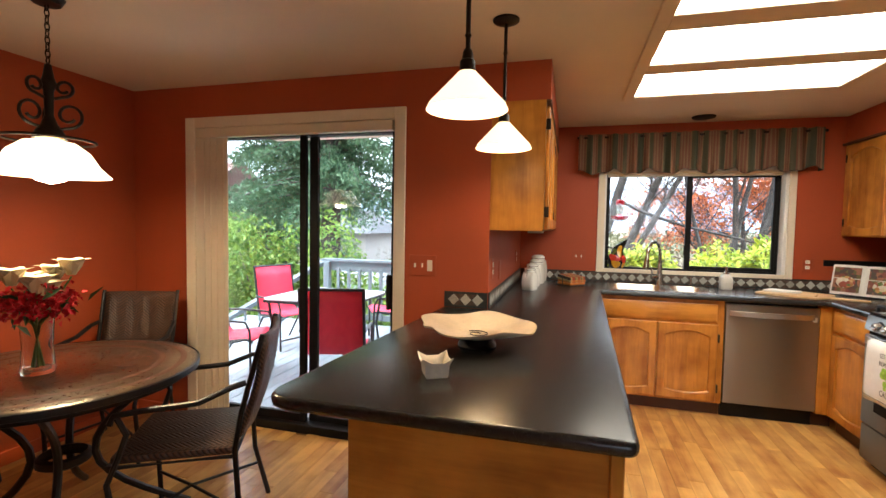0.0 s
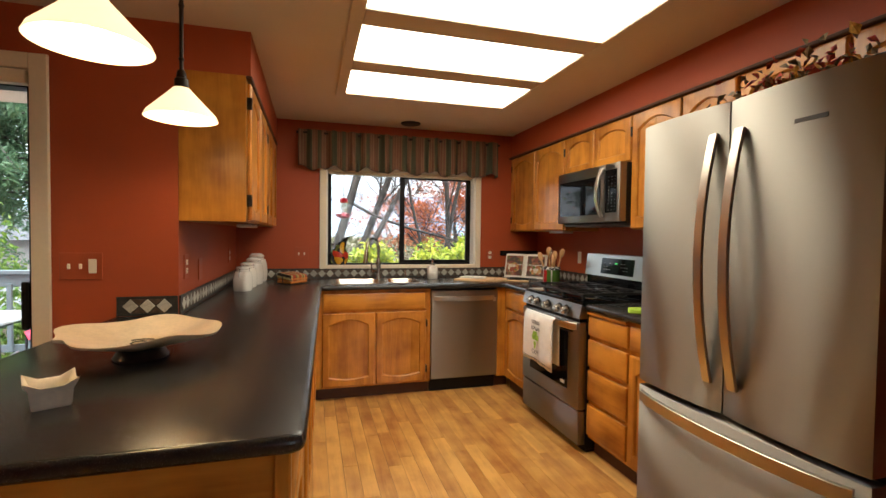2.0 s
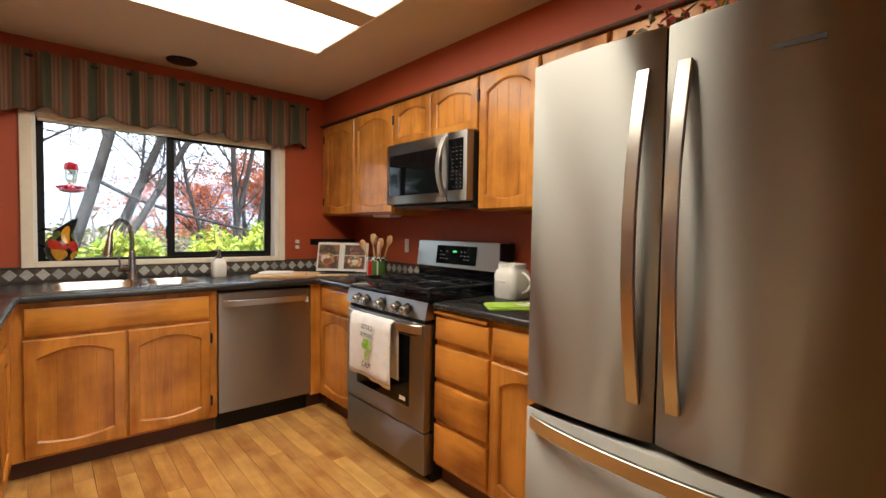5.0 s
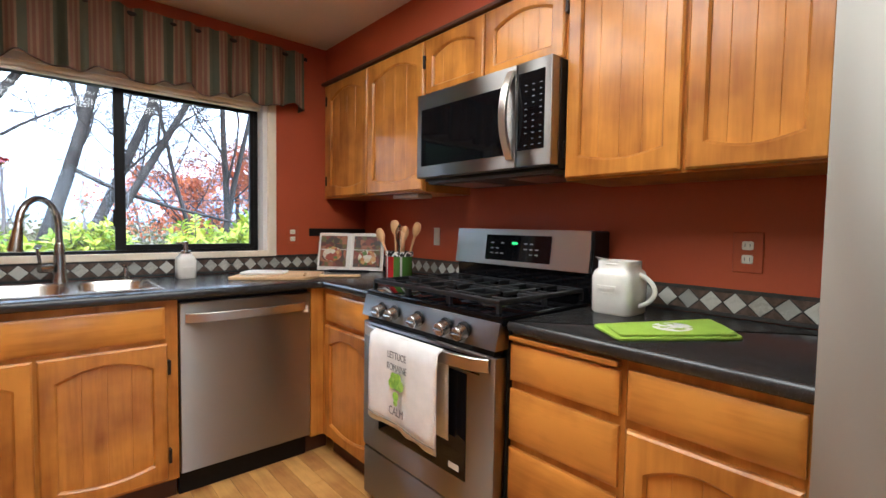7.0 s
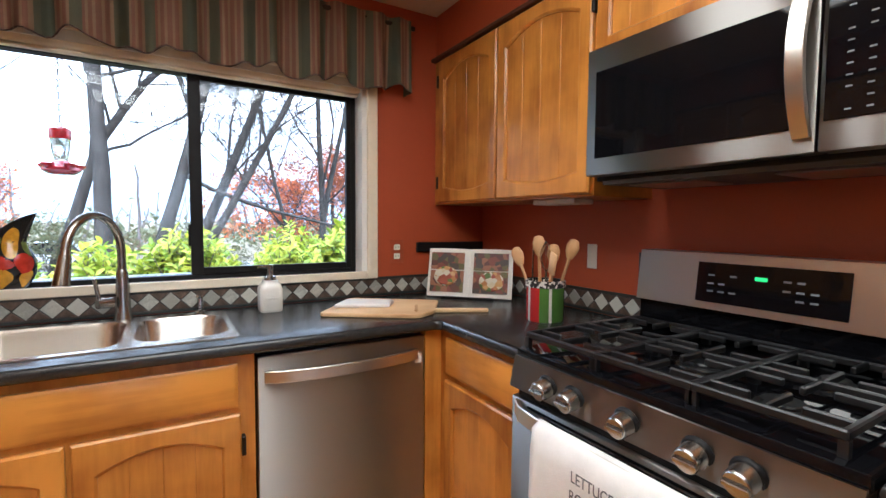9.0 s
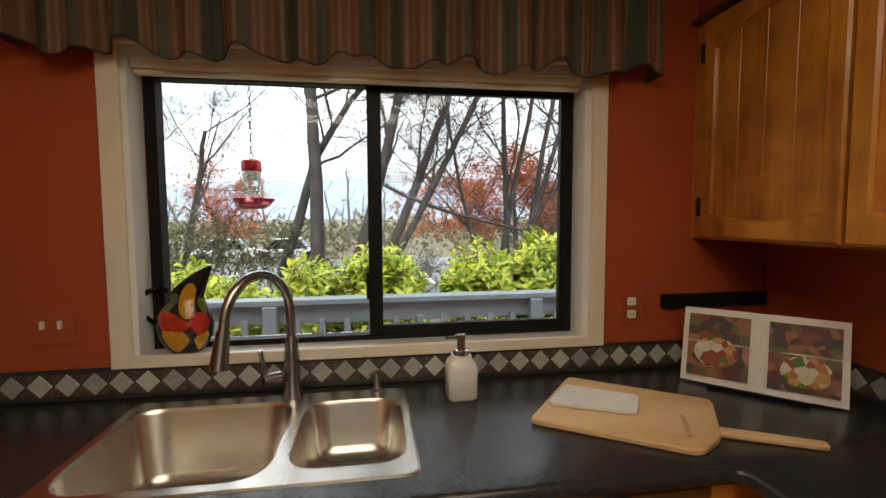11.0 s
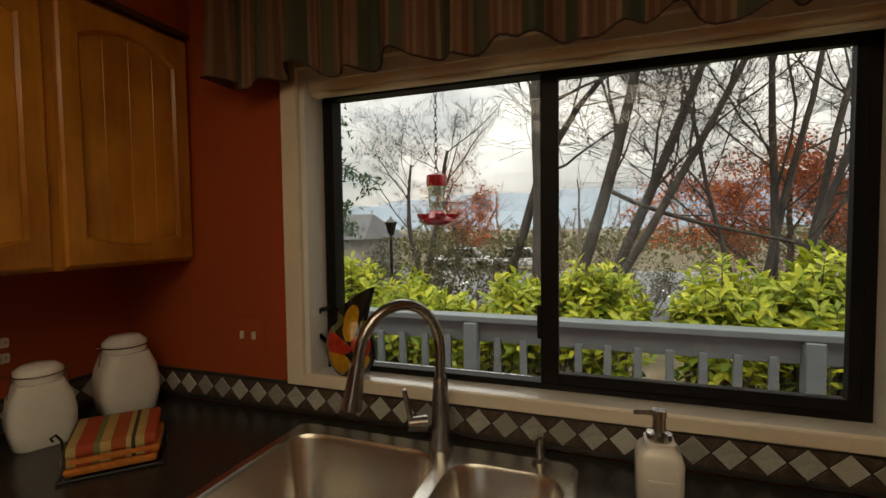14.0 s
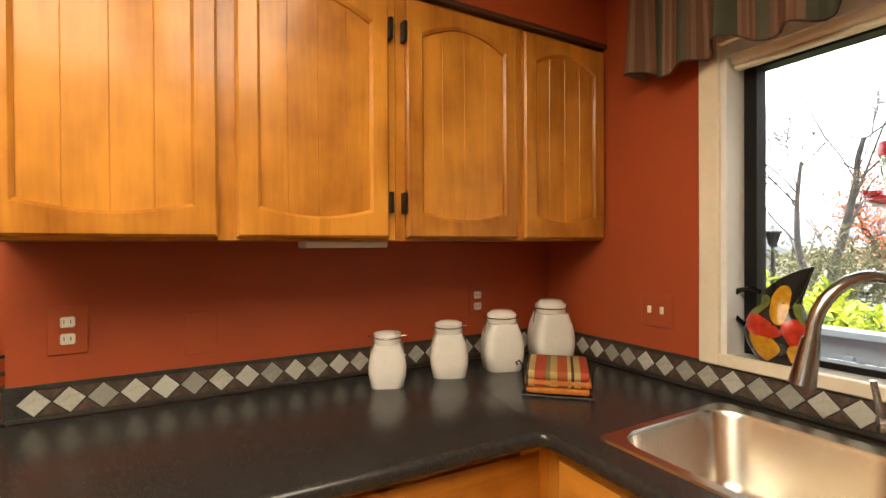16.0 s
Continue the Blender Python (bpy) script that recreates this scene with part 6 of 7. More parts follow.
def dining_chair():
    """A woven armchair on an iron frame, facing -x, its seat's middle over the origin."""
    c = thing("dining_chair", (0, 0, 0), "dark woven wicker armchair on black iron frame", "chair", "chairs round the dining table")
    seat = box(-0.23, -0.23, 0.43, 0.22, 0.23, 0.465, 0.014, seg=2)
    part("seat", seat, WICKER, c)
    back = bmesh.new()
    rows = []
    for i in range(9):
        t = i / 8
        x, z, w = 0.235 + 0.10 * t + 0.02 * math.sin(math.pi * t), 0.50 + 0.42 * t, 0.215 + 0.012 * t
        rows.append([back.verts.new((x + 0.03 * (1 - (y / w) ** 2), y, z)) for y in (w * (j / 5 - 1) for j in range(11))])
    for a, b_ in zip(rows, rows[1:]):
        for j in range(10):
            back.faces.new((a[j], a[j + 1], b_[j + 1], b_[j]))
    bp = part("backrest", back, WICKER, c, smooth=60)
    so = bp.modifiers.new("thickness", "SOLIDIFY")
    so.thickness, so.offset = 0.022, 0
    for s in (-1, 1):
        part("back_leg", tube([(0.30, s * 0.22, 0.0), (0.235, s * 0.22, 0.25), (0.225, s * 0.225, 0.45), (0.25, s * 0.225, 0.6), (0.335, s * 0.228, 0.93)], 0.0115, 8), IRON, c)
        part("front_leg", tube([(-0.20, s * 0.24, 0.0), (-0.21, s * 0.24, 0.2), (-0.235, s * 0.24, 0.36), (-0.19, s * 0.245, 0.47), (-0.16, s * 0.25, 0.56), (-0.19, s * 0.255, 0.63)], 0.0115, 8), IRON, c)
        part("armrest", tube([(-0.215, s * 0.255, 0.605), (-0.2, s * 0.258, 0.64), (-0.10, s * 0.265, 0.655), (0.10, s * 0.262, 0.67), (0.22, s * 0.245, 0.72), (0.27, s * 0.23, 0.73)], 0.0125, 8), IRON, c)
        part("stretcher", tube([(-0.205, s * 0.235, 0.16), (0.0, 0.0, 0.20), (0.255, -s * 0.215, 0.17)], 0.007, 6), IRON, c)
    part("seat_rail", tube([(-0.235, -0.235, 0.425), (-0.235, 0.235, 0.425), (0.225, 0.228, 0.425), (0.225, -0.228, 0.425)], 0.01, 6, closed=True), IRON, c)
    return c


chair = dining_chair()
chair.matrix_basis = pose(-1.02, 2.06, 0, 0, 0, 29)
copy_thing(chair, pose(-2.02, 2.50, 0, 0, 0, 112))
copy_thing(chair, pose(-1.12, 1.02, 0, 0, 0, -56))

# vase of flowers
vs = thing("vase", (TCX - 0.02, TCY - 0.08, 0.742), "glass vase of white lilies and red flowers", "vase")
vx, vy, vz = TCX - 0.02, TCY - 0.08, 0.7455
part("glass", turned([(0, 0.0), (0.052, 0.0), (0.056, 0.01), (0.05, 0.12), (0.056, 0.24), (0.053, 0.24), (0.047, 0.12), (0.05, 0.03), (0, 0.025)], (vx, vy, vz), 28, squash=(1.05, 1.05)), CLEAR, vs, "clear glass vase", smooth=60)
STEM = surface("green_stems", (0.10, 0.18, 0.05), 0.6, vary=0.3)
LEAFG = surface("dark_green_leaf", (0.03, 0.07, 0.02), 0.5, vary=0.4)
PETAL_W = surface("ivory_petals", (0.82, 0.74, 0.52), 0.6, vary=0.08)
PETAL_R = surface("crimson_petals", (0.55, 0.006, 0.02), 0.6, vary=0.25, scale=(40, 40, 40))
stems = bmesh.new()
heads = []
for k in range(11):
    a = k * 2.4
    r = 0.035 + 0.018 * (k % 4)
    if k % 3 == 1:
        a, r = -0.7 + 0.35 * (k - 5), 0.062
    top = Vector((vx + r * math.cos(a) * 1.3, vy + r * math.sin(a) * 1.3, vz + (0.30 if k % 3 == 1 else 0.31 + 0.03 * (k % 4))))
    tube([(vx - 0.02 * math.cos(a), vy - 0.02 * math.sin(a), vz + 0.03), (vx + 0.01 * math.cos(a), vy + 0.01 * math.sin(a), vz + 0.2), top], 0.004, 6, bm=stems)
    heads.append(top)
part("stems", stems, STEM, vs)
for k, p in enumerate(heads):
    bm = bmesh.new()
    if k % 3 != 1:
        for j in range(6):
            a = j * math.pi / 3
            base, d = p, Vector((math.cos(a), math.sin(a), 0))
            side = Vector((-d.y, d.x, 0))
            row = [[bm.verts.new(base + d * (0.07 * t ** 1.6) + side * s * 0.036 * math.sin(math.pi * min(0.97, t * 0.85 + 0.1)) + Vector((0, 0, 0.12 * t - 0.03 * t ** 3 * 1.4))) for s in (-1, 0, 1)] for t in (0.05, 0.4, 0.75, 1.0)]
            for q, w in zip(row, row[1:]):
                for i in range(2):
                    bm.faces.new((q[i], q[i + 1], w[i + 1], w[i]))
        part("lily", bm, PETAL_W, vs, "ivory lily bloom", smooth=60)
    else:
        rr_ = random.Random(k)
        pts = [p + Vector((rr_.gauss(0, 0.03), rr_.gauss(0, 0.03), rr_.gauss(0.0, 0.028))) for _ in range(190)]
        part("red_flower", leaf_cloud(pts, 0.02, rr_, bm, long=1.3), PETAL_R, vs, "red ruffled bloom", smooth=None)
rr_ = random.Random(3)
part("leaves", leaf_cloud([(vx + rr_.gauss(0, 0.06), vy + rr_.gauss(0, 0.06), vz + 0.25 + rr_.uniform(-0.02, 0.07)) for _ in range(26)], 0.035, rr_, long=2.6), LEAFG, vs, smooth=None)

# chandelier over the table
cx, cy = -1.545, 1.86
ch = thing("chandelier", (cx, cy, 1.54), "wrought iron chandelier with wide lit glass bowl shade", "lamp")
part("canopy", turned([(0, -0.03), (0.05, -0.025), (0.065, 0)], (cx, cy, CEIL - 0.0005), 24), BRONZE, ch)
link = bmesh.new()
for k in range(9):
    z = 2.285 - 0.028 * k
    a = (k % 2) * math.pi / 2
    tube([(cx + 0.009 * math.cos(b_) * math.cos(a), cy + 0.009 * math.cos(b_) * math.sin(a), z - 0.004 + 0.019 * math.sin(b_)) for b_ in (2 * math.pi * i / 10 for i in range(10))], 0.0028, 5, bm=link, closed=True)
part("chain", link, BRONZE, ch)
part("column", turned([(0, 0.32), (0.012, 0.31), (0.02, 0.26), (0.03, 0.23), (0.018, 0.2), (0.016, 0.1), (0.03, 0.06), (0.05, 0.03), (0.06, 0.0), (0, 0)], (cx, cy, 1.73), 20), BRONZE, ch)
for k in range(3):
    a = k * 2 * math.pi / 3 + 0.6
    for h0, sgn, rr0 in ((1.78, 1, 0.085), (1.91, 1, 0.058)):
        pts = []
        for i in range(22):
            t = i / 21
            ang = -math.pi / 2 + t * 2 * math.pi * 1.15
            r = rr0 * (1 - 0.55 * t) * 0.62
            pts.append((cx + (0.018 + rr0 * 0.62 + r * math.cos(ang)) * math.cos(a), cy + (0.018 + rr0 * 0.62 + r * math.cos(ang)) * math.sin(a), h0 + rr0 * 0.62 + r * math.sin(ang)))
        part("scroll", tube([(cx + 0.02 * math.cos(a), cy + 0.02 * math.sin(a), h0 - 0.01)] + pts, 0.0065, 6), BRONZE, ch)
part("hoop", tube([(cx + 0.16 * math.cos(a), cy + 0.16 * math.sin(a), 1.725) for a in (2 * math.pi * k / 40 for k in range(40))], 0.006, 6, closed=True), BRONZE, ch)
part("shade", turned([(0.05, 0.15), (0.10, 0.14), (0.155, 0.10), (0.19, 0.045), (0.222, 0.014), (0.238, 0.0), (0.231, 0.002), (0.186, 0.035), (0.15, 0.09), (0.095, 0.133)], (cx, cy, 1.575), 48, squash=(0.91, 0.91)), BOWL, ch, "lit frosted glass shade", smooth=60)
part("bulb", turned([(0, -0.06), (0.05, -0.045), (0.075, 0.0), (0.055, 0.05), (0.02, 0.09), (0, 0.09)], (cx, cy, 1.60), 20), BULB, ch, "lit round bulb", smooth=60)

# ---- outdoors ----
ASPHALT = surface("asphalt", (0.16, 0.165, 0.17), 0.9, vary=0.15, scale=(0.6, 0.6, 0.6), fine=12, bump=0.02)
GRASS = surface("leaf_strewn_ground", (0.11, 0.085, 0.045), 0.95, vary=0.5, scale=(1.5, 1.5, 1.5), fine=20, bump=0.1)
DECK = surface("grey_deck_paint", (0.25, 0.28, 0.30), 0.6, vary=0.12, scale=(3, 3, 3), fine=50, spread=0.2)
RAIL = surface("blue_grey_paint", (0.125, 0.15, 0.158), 0.55, vary=0.1, scale=(5, 5, 5))
BARK = surface("grey_brown_bark", (0.058, 0.049, 0.043), 0.9, vary=0.5, scale=(6, 6, 2), fine=40, bump=0.2)
TWIG = surface("twig_bark", (0.14, 0.115, 0.105), 0.9, vary=0.3)


def foliage(name, dark, light, thin=0.25):
    m = bpy.data.materials.new(name)
    n, l, p = links_of(m)
    geo, r = n.new("ShaderNodeNewGeometry"), n.new("ShaderNodeValToRGB")
    r.color_ramp.elements[0].color, r.color_ramp.elements[1].color = (*dark, 1), (*light, 1)
    l.new(geo.outputs["Random Per Island"], r.inputs["Fac"])
    l.new(r.outputs["Color"], p.inputs["Base Color"])
    p.inputs["Roughness"].default_value = 0.5
    tr, mx = n.new("ShaderNodeBsdfTranslucent"), n.new("ShaderNodeMixShader")
    mx.inputs["Fac"].default_value = thin
    l.new(r.outputs["Color"], tr.inputs["Color"])
    l.new(p.outputs["BSDF"], mx.inputs[1])
    l.new(tr.outputs["BSDF"], mx.inputs[2])
    l.new(mx.outputs["Shader"], n["Material Output"].inputs["Surface"])
    return m


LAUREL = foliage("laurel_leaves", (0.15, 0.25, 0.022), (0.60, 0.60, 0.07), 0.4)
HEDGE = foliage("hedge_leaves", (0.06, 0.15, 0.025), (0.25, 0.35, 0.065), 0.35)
CEDAR = foliage("cedar_needles", (0.05, 0.115, 0.06), (0.13, 0.22, 0.11), 0.35)
MAPLE = foliage("maple_leaves", (0.38, 0.07, 0.02), (0.62, 0.20, 0.06), 0.35)
OLIVE_LEAF = foliage("olive_scrub", (0.06, 0.07, 0.03), (0.15, 0.135, 0.065), 0.3)
RUSSET = foliage("russet_scrub", (0.09, 0.055, 0.032), (0.18, 0.11, 0.07), 0.3)
GZ = -1.3

g = bmesh.new()
v = [g.verts.new(p) for p in ((-900, -200, GZ), (900, -200, GZ), (900, 1200, GZ), (-900, 1200, GZ))]
g.faces.new(v)
structure("ground", g, GRASS, "leaf-strewn ground falling away from the house", category="ground")
structure("road", box(-30, 17, GZ + 0.004, 40, 34, GZ + 0.02), ASPHALT, "grey asphalt parking lot beyond the garden", category="road")
lines = bmesh.new()
for k in range(12):
    x = -14 + 3.0 * k
    box(x, 22, GZ + 0.024, x + 0.12, 27, GZ + 0.03, bm=lines)
structure("road_marking", lines, WHITE, "white painted parking lines", category="road marking")
# distance haze is put into these blue-grey hill tones, paler on the far ridge
HILL = surface("distant_hill", (0.20, 0.26, 0.33), 1.0, vary=0.15, scale=(0.01, 0.01, 0.01), fine=0.1, bump=0)
for k, (yy, hh, ss, tone) in enumerate(((620, 46, 0.004, (0.24, 0.30, 0.36)), (950, 95, 0.0025, (0.33, 0.40, 0.48)))):
    hm = bmesh.new()
    n = 90
    prev = None
    for i in range(n + 1):
        x = -1000 + 2200 * i / n
        z = hh * (0.72 + 0.35 * noise.noise((x * ss, k * 7.3, 0)) + 0.12 * noise.noise((x * ss * 5, k * 3.3, 2)))
        cur = (hm.verts.new((x, yy, GZ)), hm.verts.new((x, yy + 40, z)))
        if prev:
            hm.faces.new((prev[0], cur[0], cur[1], prev[1]))
        prev = cur
    structure("backdrop_hills_%d" % (k + 1), hm, surface("hill_haze", tone, 1.0, vary=0.12, scale=(0.01, 0.01, 0.02), fine=0.1, bump=0), "wooded distant hills, haze put into their blue colour", category="hill")

# deck with its railing
DZ = -0.10
dk = thing("deck", (0, 5, DZ), "blue-grey painted wooden deck round the house", "deck", kind="structure")
part("joists", box(-4.4, 3.19, DZ - 0.16, 5.0, 6.72, DZ - 0.03), RAIL, dk)
plank_me = mesh_of("deck_board", box(-0.068, -1.72, -0.028, 0.068, 1.72, 0.0, 0.004), DECK)
for k in range(66):
    x = -4.33 + 0.142 * k
    ob = new("deck_board", plank_me)
    ob.parent = dk
    y0 = 3.2 if not (-0.07 < x < 3.3) else 4.96
    ob.location = (x, (y0 + 6.7) / 2 - 5, 0.0)
    ob.scale = (1, (6.7 - y0) / 3.44, 1)
rl = thing("deck_railing", (1.0, 6.65, DZ), "blue-grey painted wooden deck railing with square balusters", "railing")
part("cap_rail", box(-3.0, 6.58, 0.838, 4.9, 6.72, 0.878, 0.004), RAIL, rl)
part("upper_rail", box(-3.0, 6.635, 0.70, 4.9, 6.665, 0.837, 0.003), RAIL, rl)
part("lower_rail", box(-3.0, 6.63, -0.02, 4.9, 6.67, 0.06, 0.003), RAIL, rl)
post_me = mesh_of("post", box(-0.045, -0.045, 0, 0.045, 0.045, 0.935, 0.004), RAIL)
bal_me = mesh_of("baluster", box(-0.022, -0.018, 0, 0.022, 0.018, 0.735, 0.003), RAIL)
for k in range(-2, 3):
    ob = new("post", post_me)
    ob.parent, ob.location = rl, (0.893 + 1.90 * k - 1.0, -0.05, 0)
for k in range(-21, 24):
    x = 0.893 + 0.1727 * k
    if (k % 11) != 0 and -2.95 < x < 4.85:
        ob = new("baluster", bal_me)
        ob.parent, ob.location = rl, (x - 1.0, -0.032, 0.10)
sr = thing("stair_railing", (-3.7, 6.0, DZ), "sloping blue-grey handrail going down the deck stairs", "railing")
part("handrail", tube([(-2.95, 6.62, 0.84), (-4.7, 6.2, -0.25)], 0.05, 4), RAIL, sr)
part("lower_handrail", tube([(-2.95, 6.62, 0.35), (-4.7, 6.2, -0.75)], 0.035, 4), RAIL, sr)
part("post", box(-4.74, 6.15, GZ, -4.65, 6.24, -0.2), RAIL, sr)
for k in range(8):
    t = (k + 0.5) / 8
    part("baluster", box(-2.95 - 1.75 * t - 0.015, 6.62 - 0.42 * t - 0.015, 0.33 - 1.1 * t, -2.95 - 1.75 * t + 0.015, 6.62 - 0.42 * t + 0.015, 0.82 - 1.09 * t), RAIL, sr)

# patio table and chairs
RED = surface("red_sling_mesh", (0.80, 0.03, 0.07), 0.6, vary=0.12, scale=(30, 30, 30), fine=500, bump=0.05)
TABLE_GLASS = surface("pale_patio_tabletop", (0.62, 0.66, 0.66), 0.12, vary=0.06, scale=(4, 4, 4), bump=0.0)


def patio_chair():
    """A red sling armchair on dark tube legs, facing +y."""
    c = thing("patio_chair", (0, 0, DZ), "red mesh sling patio chair with dark metal frame", "chair", "patio chairs on the deck")
    z = DZ
    sling = bmesh.new()
    prof = [(0.26, 0.40), (0.20, 0.42), (-0.16, 0.38), (-0.20, 0.42), (-0.30, 0.95)]
    pts = []
    for i in range(len(prof) - 1):
        for t in (0, 0.25, 0.5, 0.75):
            pts.append((prof[i][0] + (prof[i + 1][0] - prof[i][0]) * t, prof[i][1] + (prof[i + 1][1] - prof[i][1]) * t))
    pts.append(prof[-1])
    rows = [[sling.verts.new((x, y, z + h)) for x in (-0.25, 0, 0.25)] for y, h in pts]
    for a, b_ in zip(rows, rows[1:]):
        for j in range(2):
            sling.faces.new((a[j], a[j + 1], b_[j + 1], b_[j]))
    sp = part("sling", sling, RED, c, smooth=60)
    so = sp.modifiers.new("thickness", "SOLIDIFY")
    so.thickness = 0.008
    for s in (-1, 1):
        part("side_rail", tube([(s * 0.262, y, z + h) for y, h in prof], 0.013, 8), IRON, c)
        part("arm_leg", tube([(s * 0.275, 0.25, z), (s * 0.275, 0.24, z + 0.50), (s * 0.275, 0.20, z + 0.58), (s * 0.275, -0.05, z + 0.60), (s * 0.27, -0.24, z + 0.60)], 0.012, 8), IRON, c)
        part("back_leg", tube([(s * 0.275, -0.34, z), (s * 0.275, -0.10, z + 0.36), (s * 0.27, 0.16, z + 0.41)], 0.012, 8), IRON, c)
    part("cross_bar", tube([(-0.27, -0.30, z + 0.955), (0.27, -0.30, z + 0.955)], 0.013, 8), IRON, c)
    part("cross_bar", tube([(-0.27, 0.25, z + 0.12), (0.27, 0.25, z + 0.12)], 0.01, 8), IRON, c)
    return c


pc = patio_chair()
pc.matrix_basis = pose(-1.36, 4.05, DZ, 0, 0, 18)
copy_thing(pc, pose(-1.62, 5.95, DZ, 0, 0, 120))
copy_thing(pc, pose(-2.75, 5.35, DZ, 0, 0, -110))
copy_thing(pc, pose(-2.50, 4.15, DZ, 0, 0, -75))
pt2 = thing("patio_table", (-1.95, 4.9, DZ), "pale glass-topped patio table on dark metal legs", "table")
part("tabletop", slab(rounded([(-2.45, 4.45), (-1.45, 4.45), (-1.45, 5.4), (-2.45, 5.4)], 0.08), 0.60, 0.62, 0.004, 1), TABLE_GLASS, pt2)
part("apron", tube([(-2.43, 4.47, 0.585), (-1.47, 4.47, 0.585), (-1.47, 5.38, 0.585), (-2.43, 5.38, 0.585)], 0.015, 8, closed=True), IRON, pt2)
for x in (-2.40, -1.50):
    for y in (4.5, 5.35):
        part("leg", tube([(x, y, 0.59), (x + (0.06 if x < -2 else -0.06), y, 0.25), (x, y, DZ)], 0.014, 8), IRON, pt2)


# plants and trees
def bush(name, at, size, n, mat_, leaf, seed, label, category="bush", long=2.2):
    rng = random.Random(seed)
    ob = thing(name, at, label, category)
    pts = []
    cl = [(rng.uniform(-0.8, 0.8), rng.uniform(-0.7, 0.7), rng.uniform(0.15, 0.92), rng.uniform(0.2, 0.42)) for _ in range(26)]
    for _ in range(n):
        c = rng.choice(cl)
        d = Vector((rng.gauss(0, 1), rng.gauss(0, 1), rng.gauss(0, 1))).normalized() * c[3] * rng.uniform(0.6, 1.0)
        p = Vector((c[0] + d.x, c[1] + d.y, max(0.02, c[2] + d.z)))
        pts.append((at[0] + p.x * size[0], at[1] + p.y * size[1], at[2] + p.z * size[2]))
    part("foliage", leaf_cloud(pts, leaf, rng, long=long), mat_, ob, smooth=None)
    st = bmesh.new()
    for c in cl[:12]:
        tube([(at[0] + c[0] * 0.3 * size[0], at[1] + c[1] * 0.3 * size[1], at[2]), (at[0] + c[0] * 0.8 * size[0], at[1] + c[1] * 0.8 * size[1], at[2] + c[2] * 0.6 * size[2]), (at[0] + c[0] * size[0], at[1] + c[1] * size[1], at[2] + c[2] * size[2])], [0.02, 0.014, 0.006], 5, bm=st)
    part("stems", st, TWIG, ob)
    return ob


def leaf_blade(bm, at, along, up, size):
    """One oval leaf, folded along its midrib, from its stalk at `at`."""
    side = along.cross(up).normalized()
    lift = side.cross(along).normalized()
    mid = [bm.verts.new(at + along * size * t - lift * size * 0.10 * t * t) for t in (0.0, 0.4, 0.75, 1.0)]
    for k in (-1, 1):
        rim_ = [bm.verts.new(at + along * size * t + side * (k * size * w) + lift * size * (0.09 - 0.10 * t * t)) for t, w in ((0.36, 0.19), (0.72, 0.17))]
        bm.faces.new((mid[0], mid[1], rim_[0]))
        bm.faces.new((mid[1], mid[2], rim_[1], rim_[0]))
        bm.faces.new((mid[2], mid[3], rim_[1]))


def laurel(at, size, shoots, seed):
    """A broad-leaved evergreen shrub: upright shoots set round with oval leaves, over a leafy dark heart."""
    rng = random.Random(seed)
    ob = thing("laurel_bush", at, "bright yellow-green laurel bush beyond the deck railing", "bush", "laurels along the deck")
    bm, wood_ = bmesh.new(), bmesh.new()
    base = Vector(at)
    for k in range(shoots):
        a, q = rng.uniform(0, 2 * math.pi), rng.uniform(0.05, 1.0) ** 0.5
        h = size[2] * (1.02 - 0.16 * q * q) * (rng.uniform(0.84, 1.0) if k % 3 else rng.uniform(0.35, 0.85))
        tip = base + Vector((size[0] * q * math.cos(a), size[1] * q * math.sin(a), h))
        d = Vector((0.8 * q * math.cos(a) + rng.gauss(0, 0.28), 0.8 * q * math.sin(a) + rng.gauss(0, 0.28), 1.0)).normalized()
        length = rng.uniform(0.16, 0.28)
        foot = tip - d * length
        tube([base + Vector((0.25 * size[0] * q * math.cos(a), 0.25 * size[1] * q * math.sin(a), 0)), foot, tip], [0.012, 0.006, 0.003], 4, bm=wood_)
        n = rng.randint(11, 15)
        for i in range(n):
            t = i / (n - 1)
            b_ = i * 2.4 + a
            out = (d.orthogonal().normalized() * math.cos(b_) + d.cross(d.orthogonal()).normalized() * math.sin(b_))
            along = (out * (1.0 - 0.3 * t) + d * (0.12 + 0.45 * t) + Vector((rng.gauss(0, 0.12), rng.gauss(0, 0.12), rng.gauss(0, 0.12)))).normalized()
            leaf_blade(bm, foot + d * (length * t), along, d, rng.uniform(0.095, 0.145) * (1 - 0.25 * t))
    part("foliage", bm, LAUREL, ob, smooth=60)
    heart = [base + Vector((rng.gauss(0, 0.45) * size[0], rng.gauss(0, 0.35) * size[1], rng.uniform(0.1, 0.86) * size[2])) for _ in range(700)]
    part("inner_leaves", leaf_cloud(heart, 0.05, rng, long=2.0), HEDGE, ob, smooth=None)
    part("stems", wood_, TWIG, ob)
    return ob


for k, (x, y, w, top) in enumerate(((-1.5, 7.5, 0.55, 1.22), (-0.55, 7.35, 0.48, 1.27), (0.04, 7.4, 0.34, 1.12), (0.45, 7.35, 0.30, 0.96), (1.02, 7.4, 0.38, 1.10),
                                    (1.66, 7.35, 0.40, 1.22), (2.52, 7.35, 0.34, 1.24), (3.12, 7.4, 0.46, 1.29), (3.95, 7.5, 0.5, 1.32), (4.9, 7.5, 0.6, 1.3))):
    laurel((x, y, GZ), (w, 0.42, top - GZ), int(210 * w / 0.4), 11 + k)
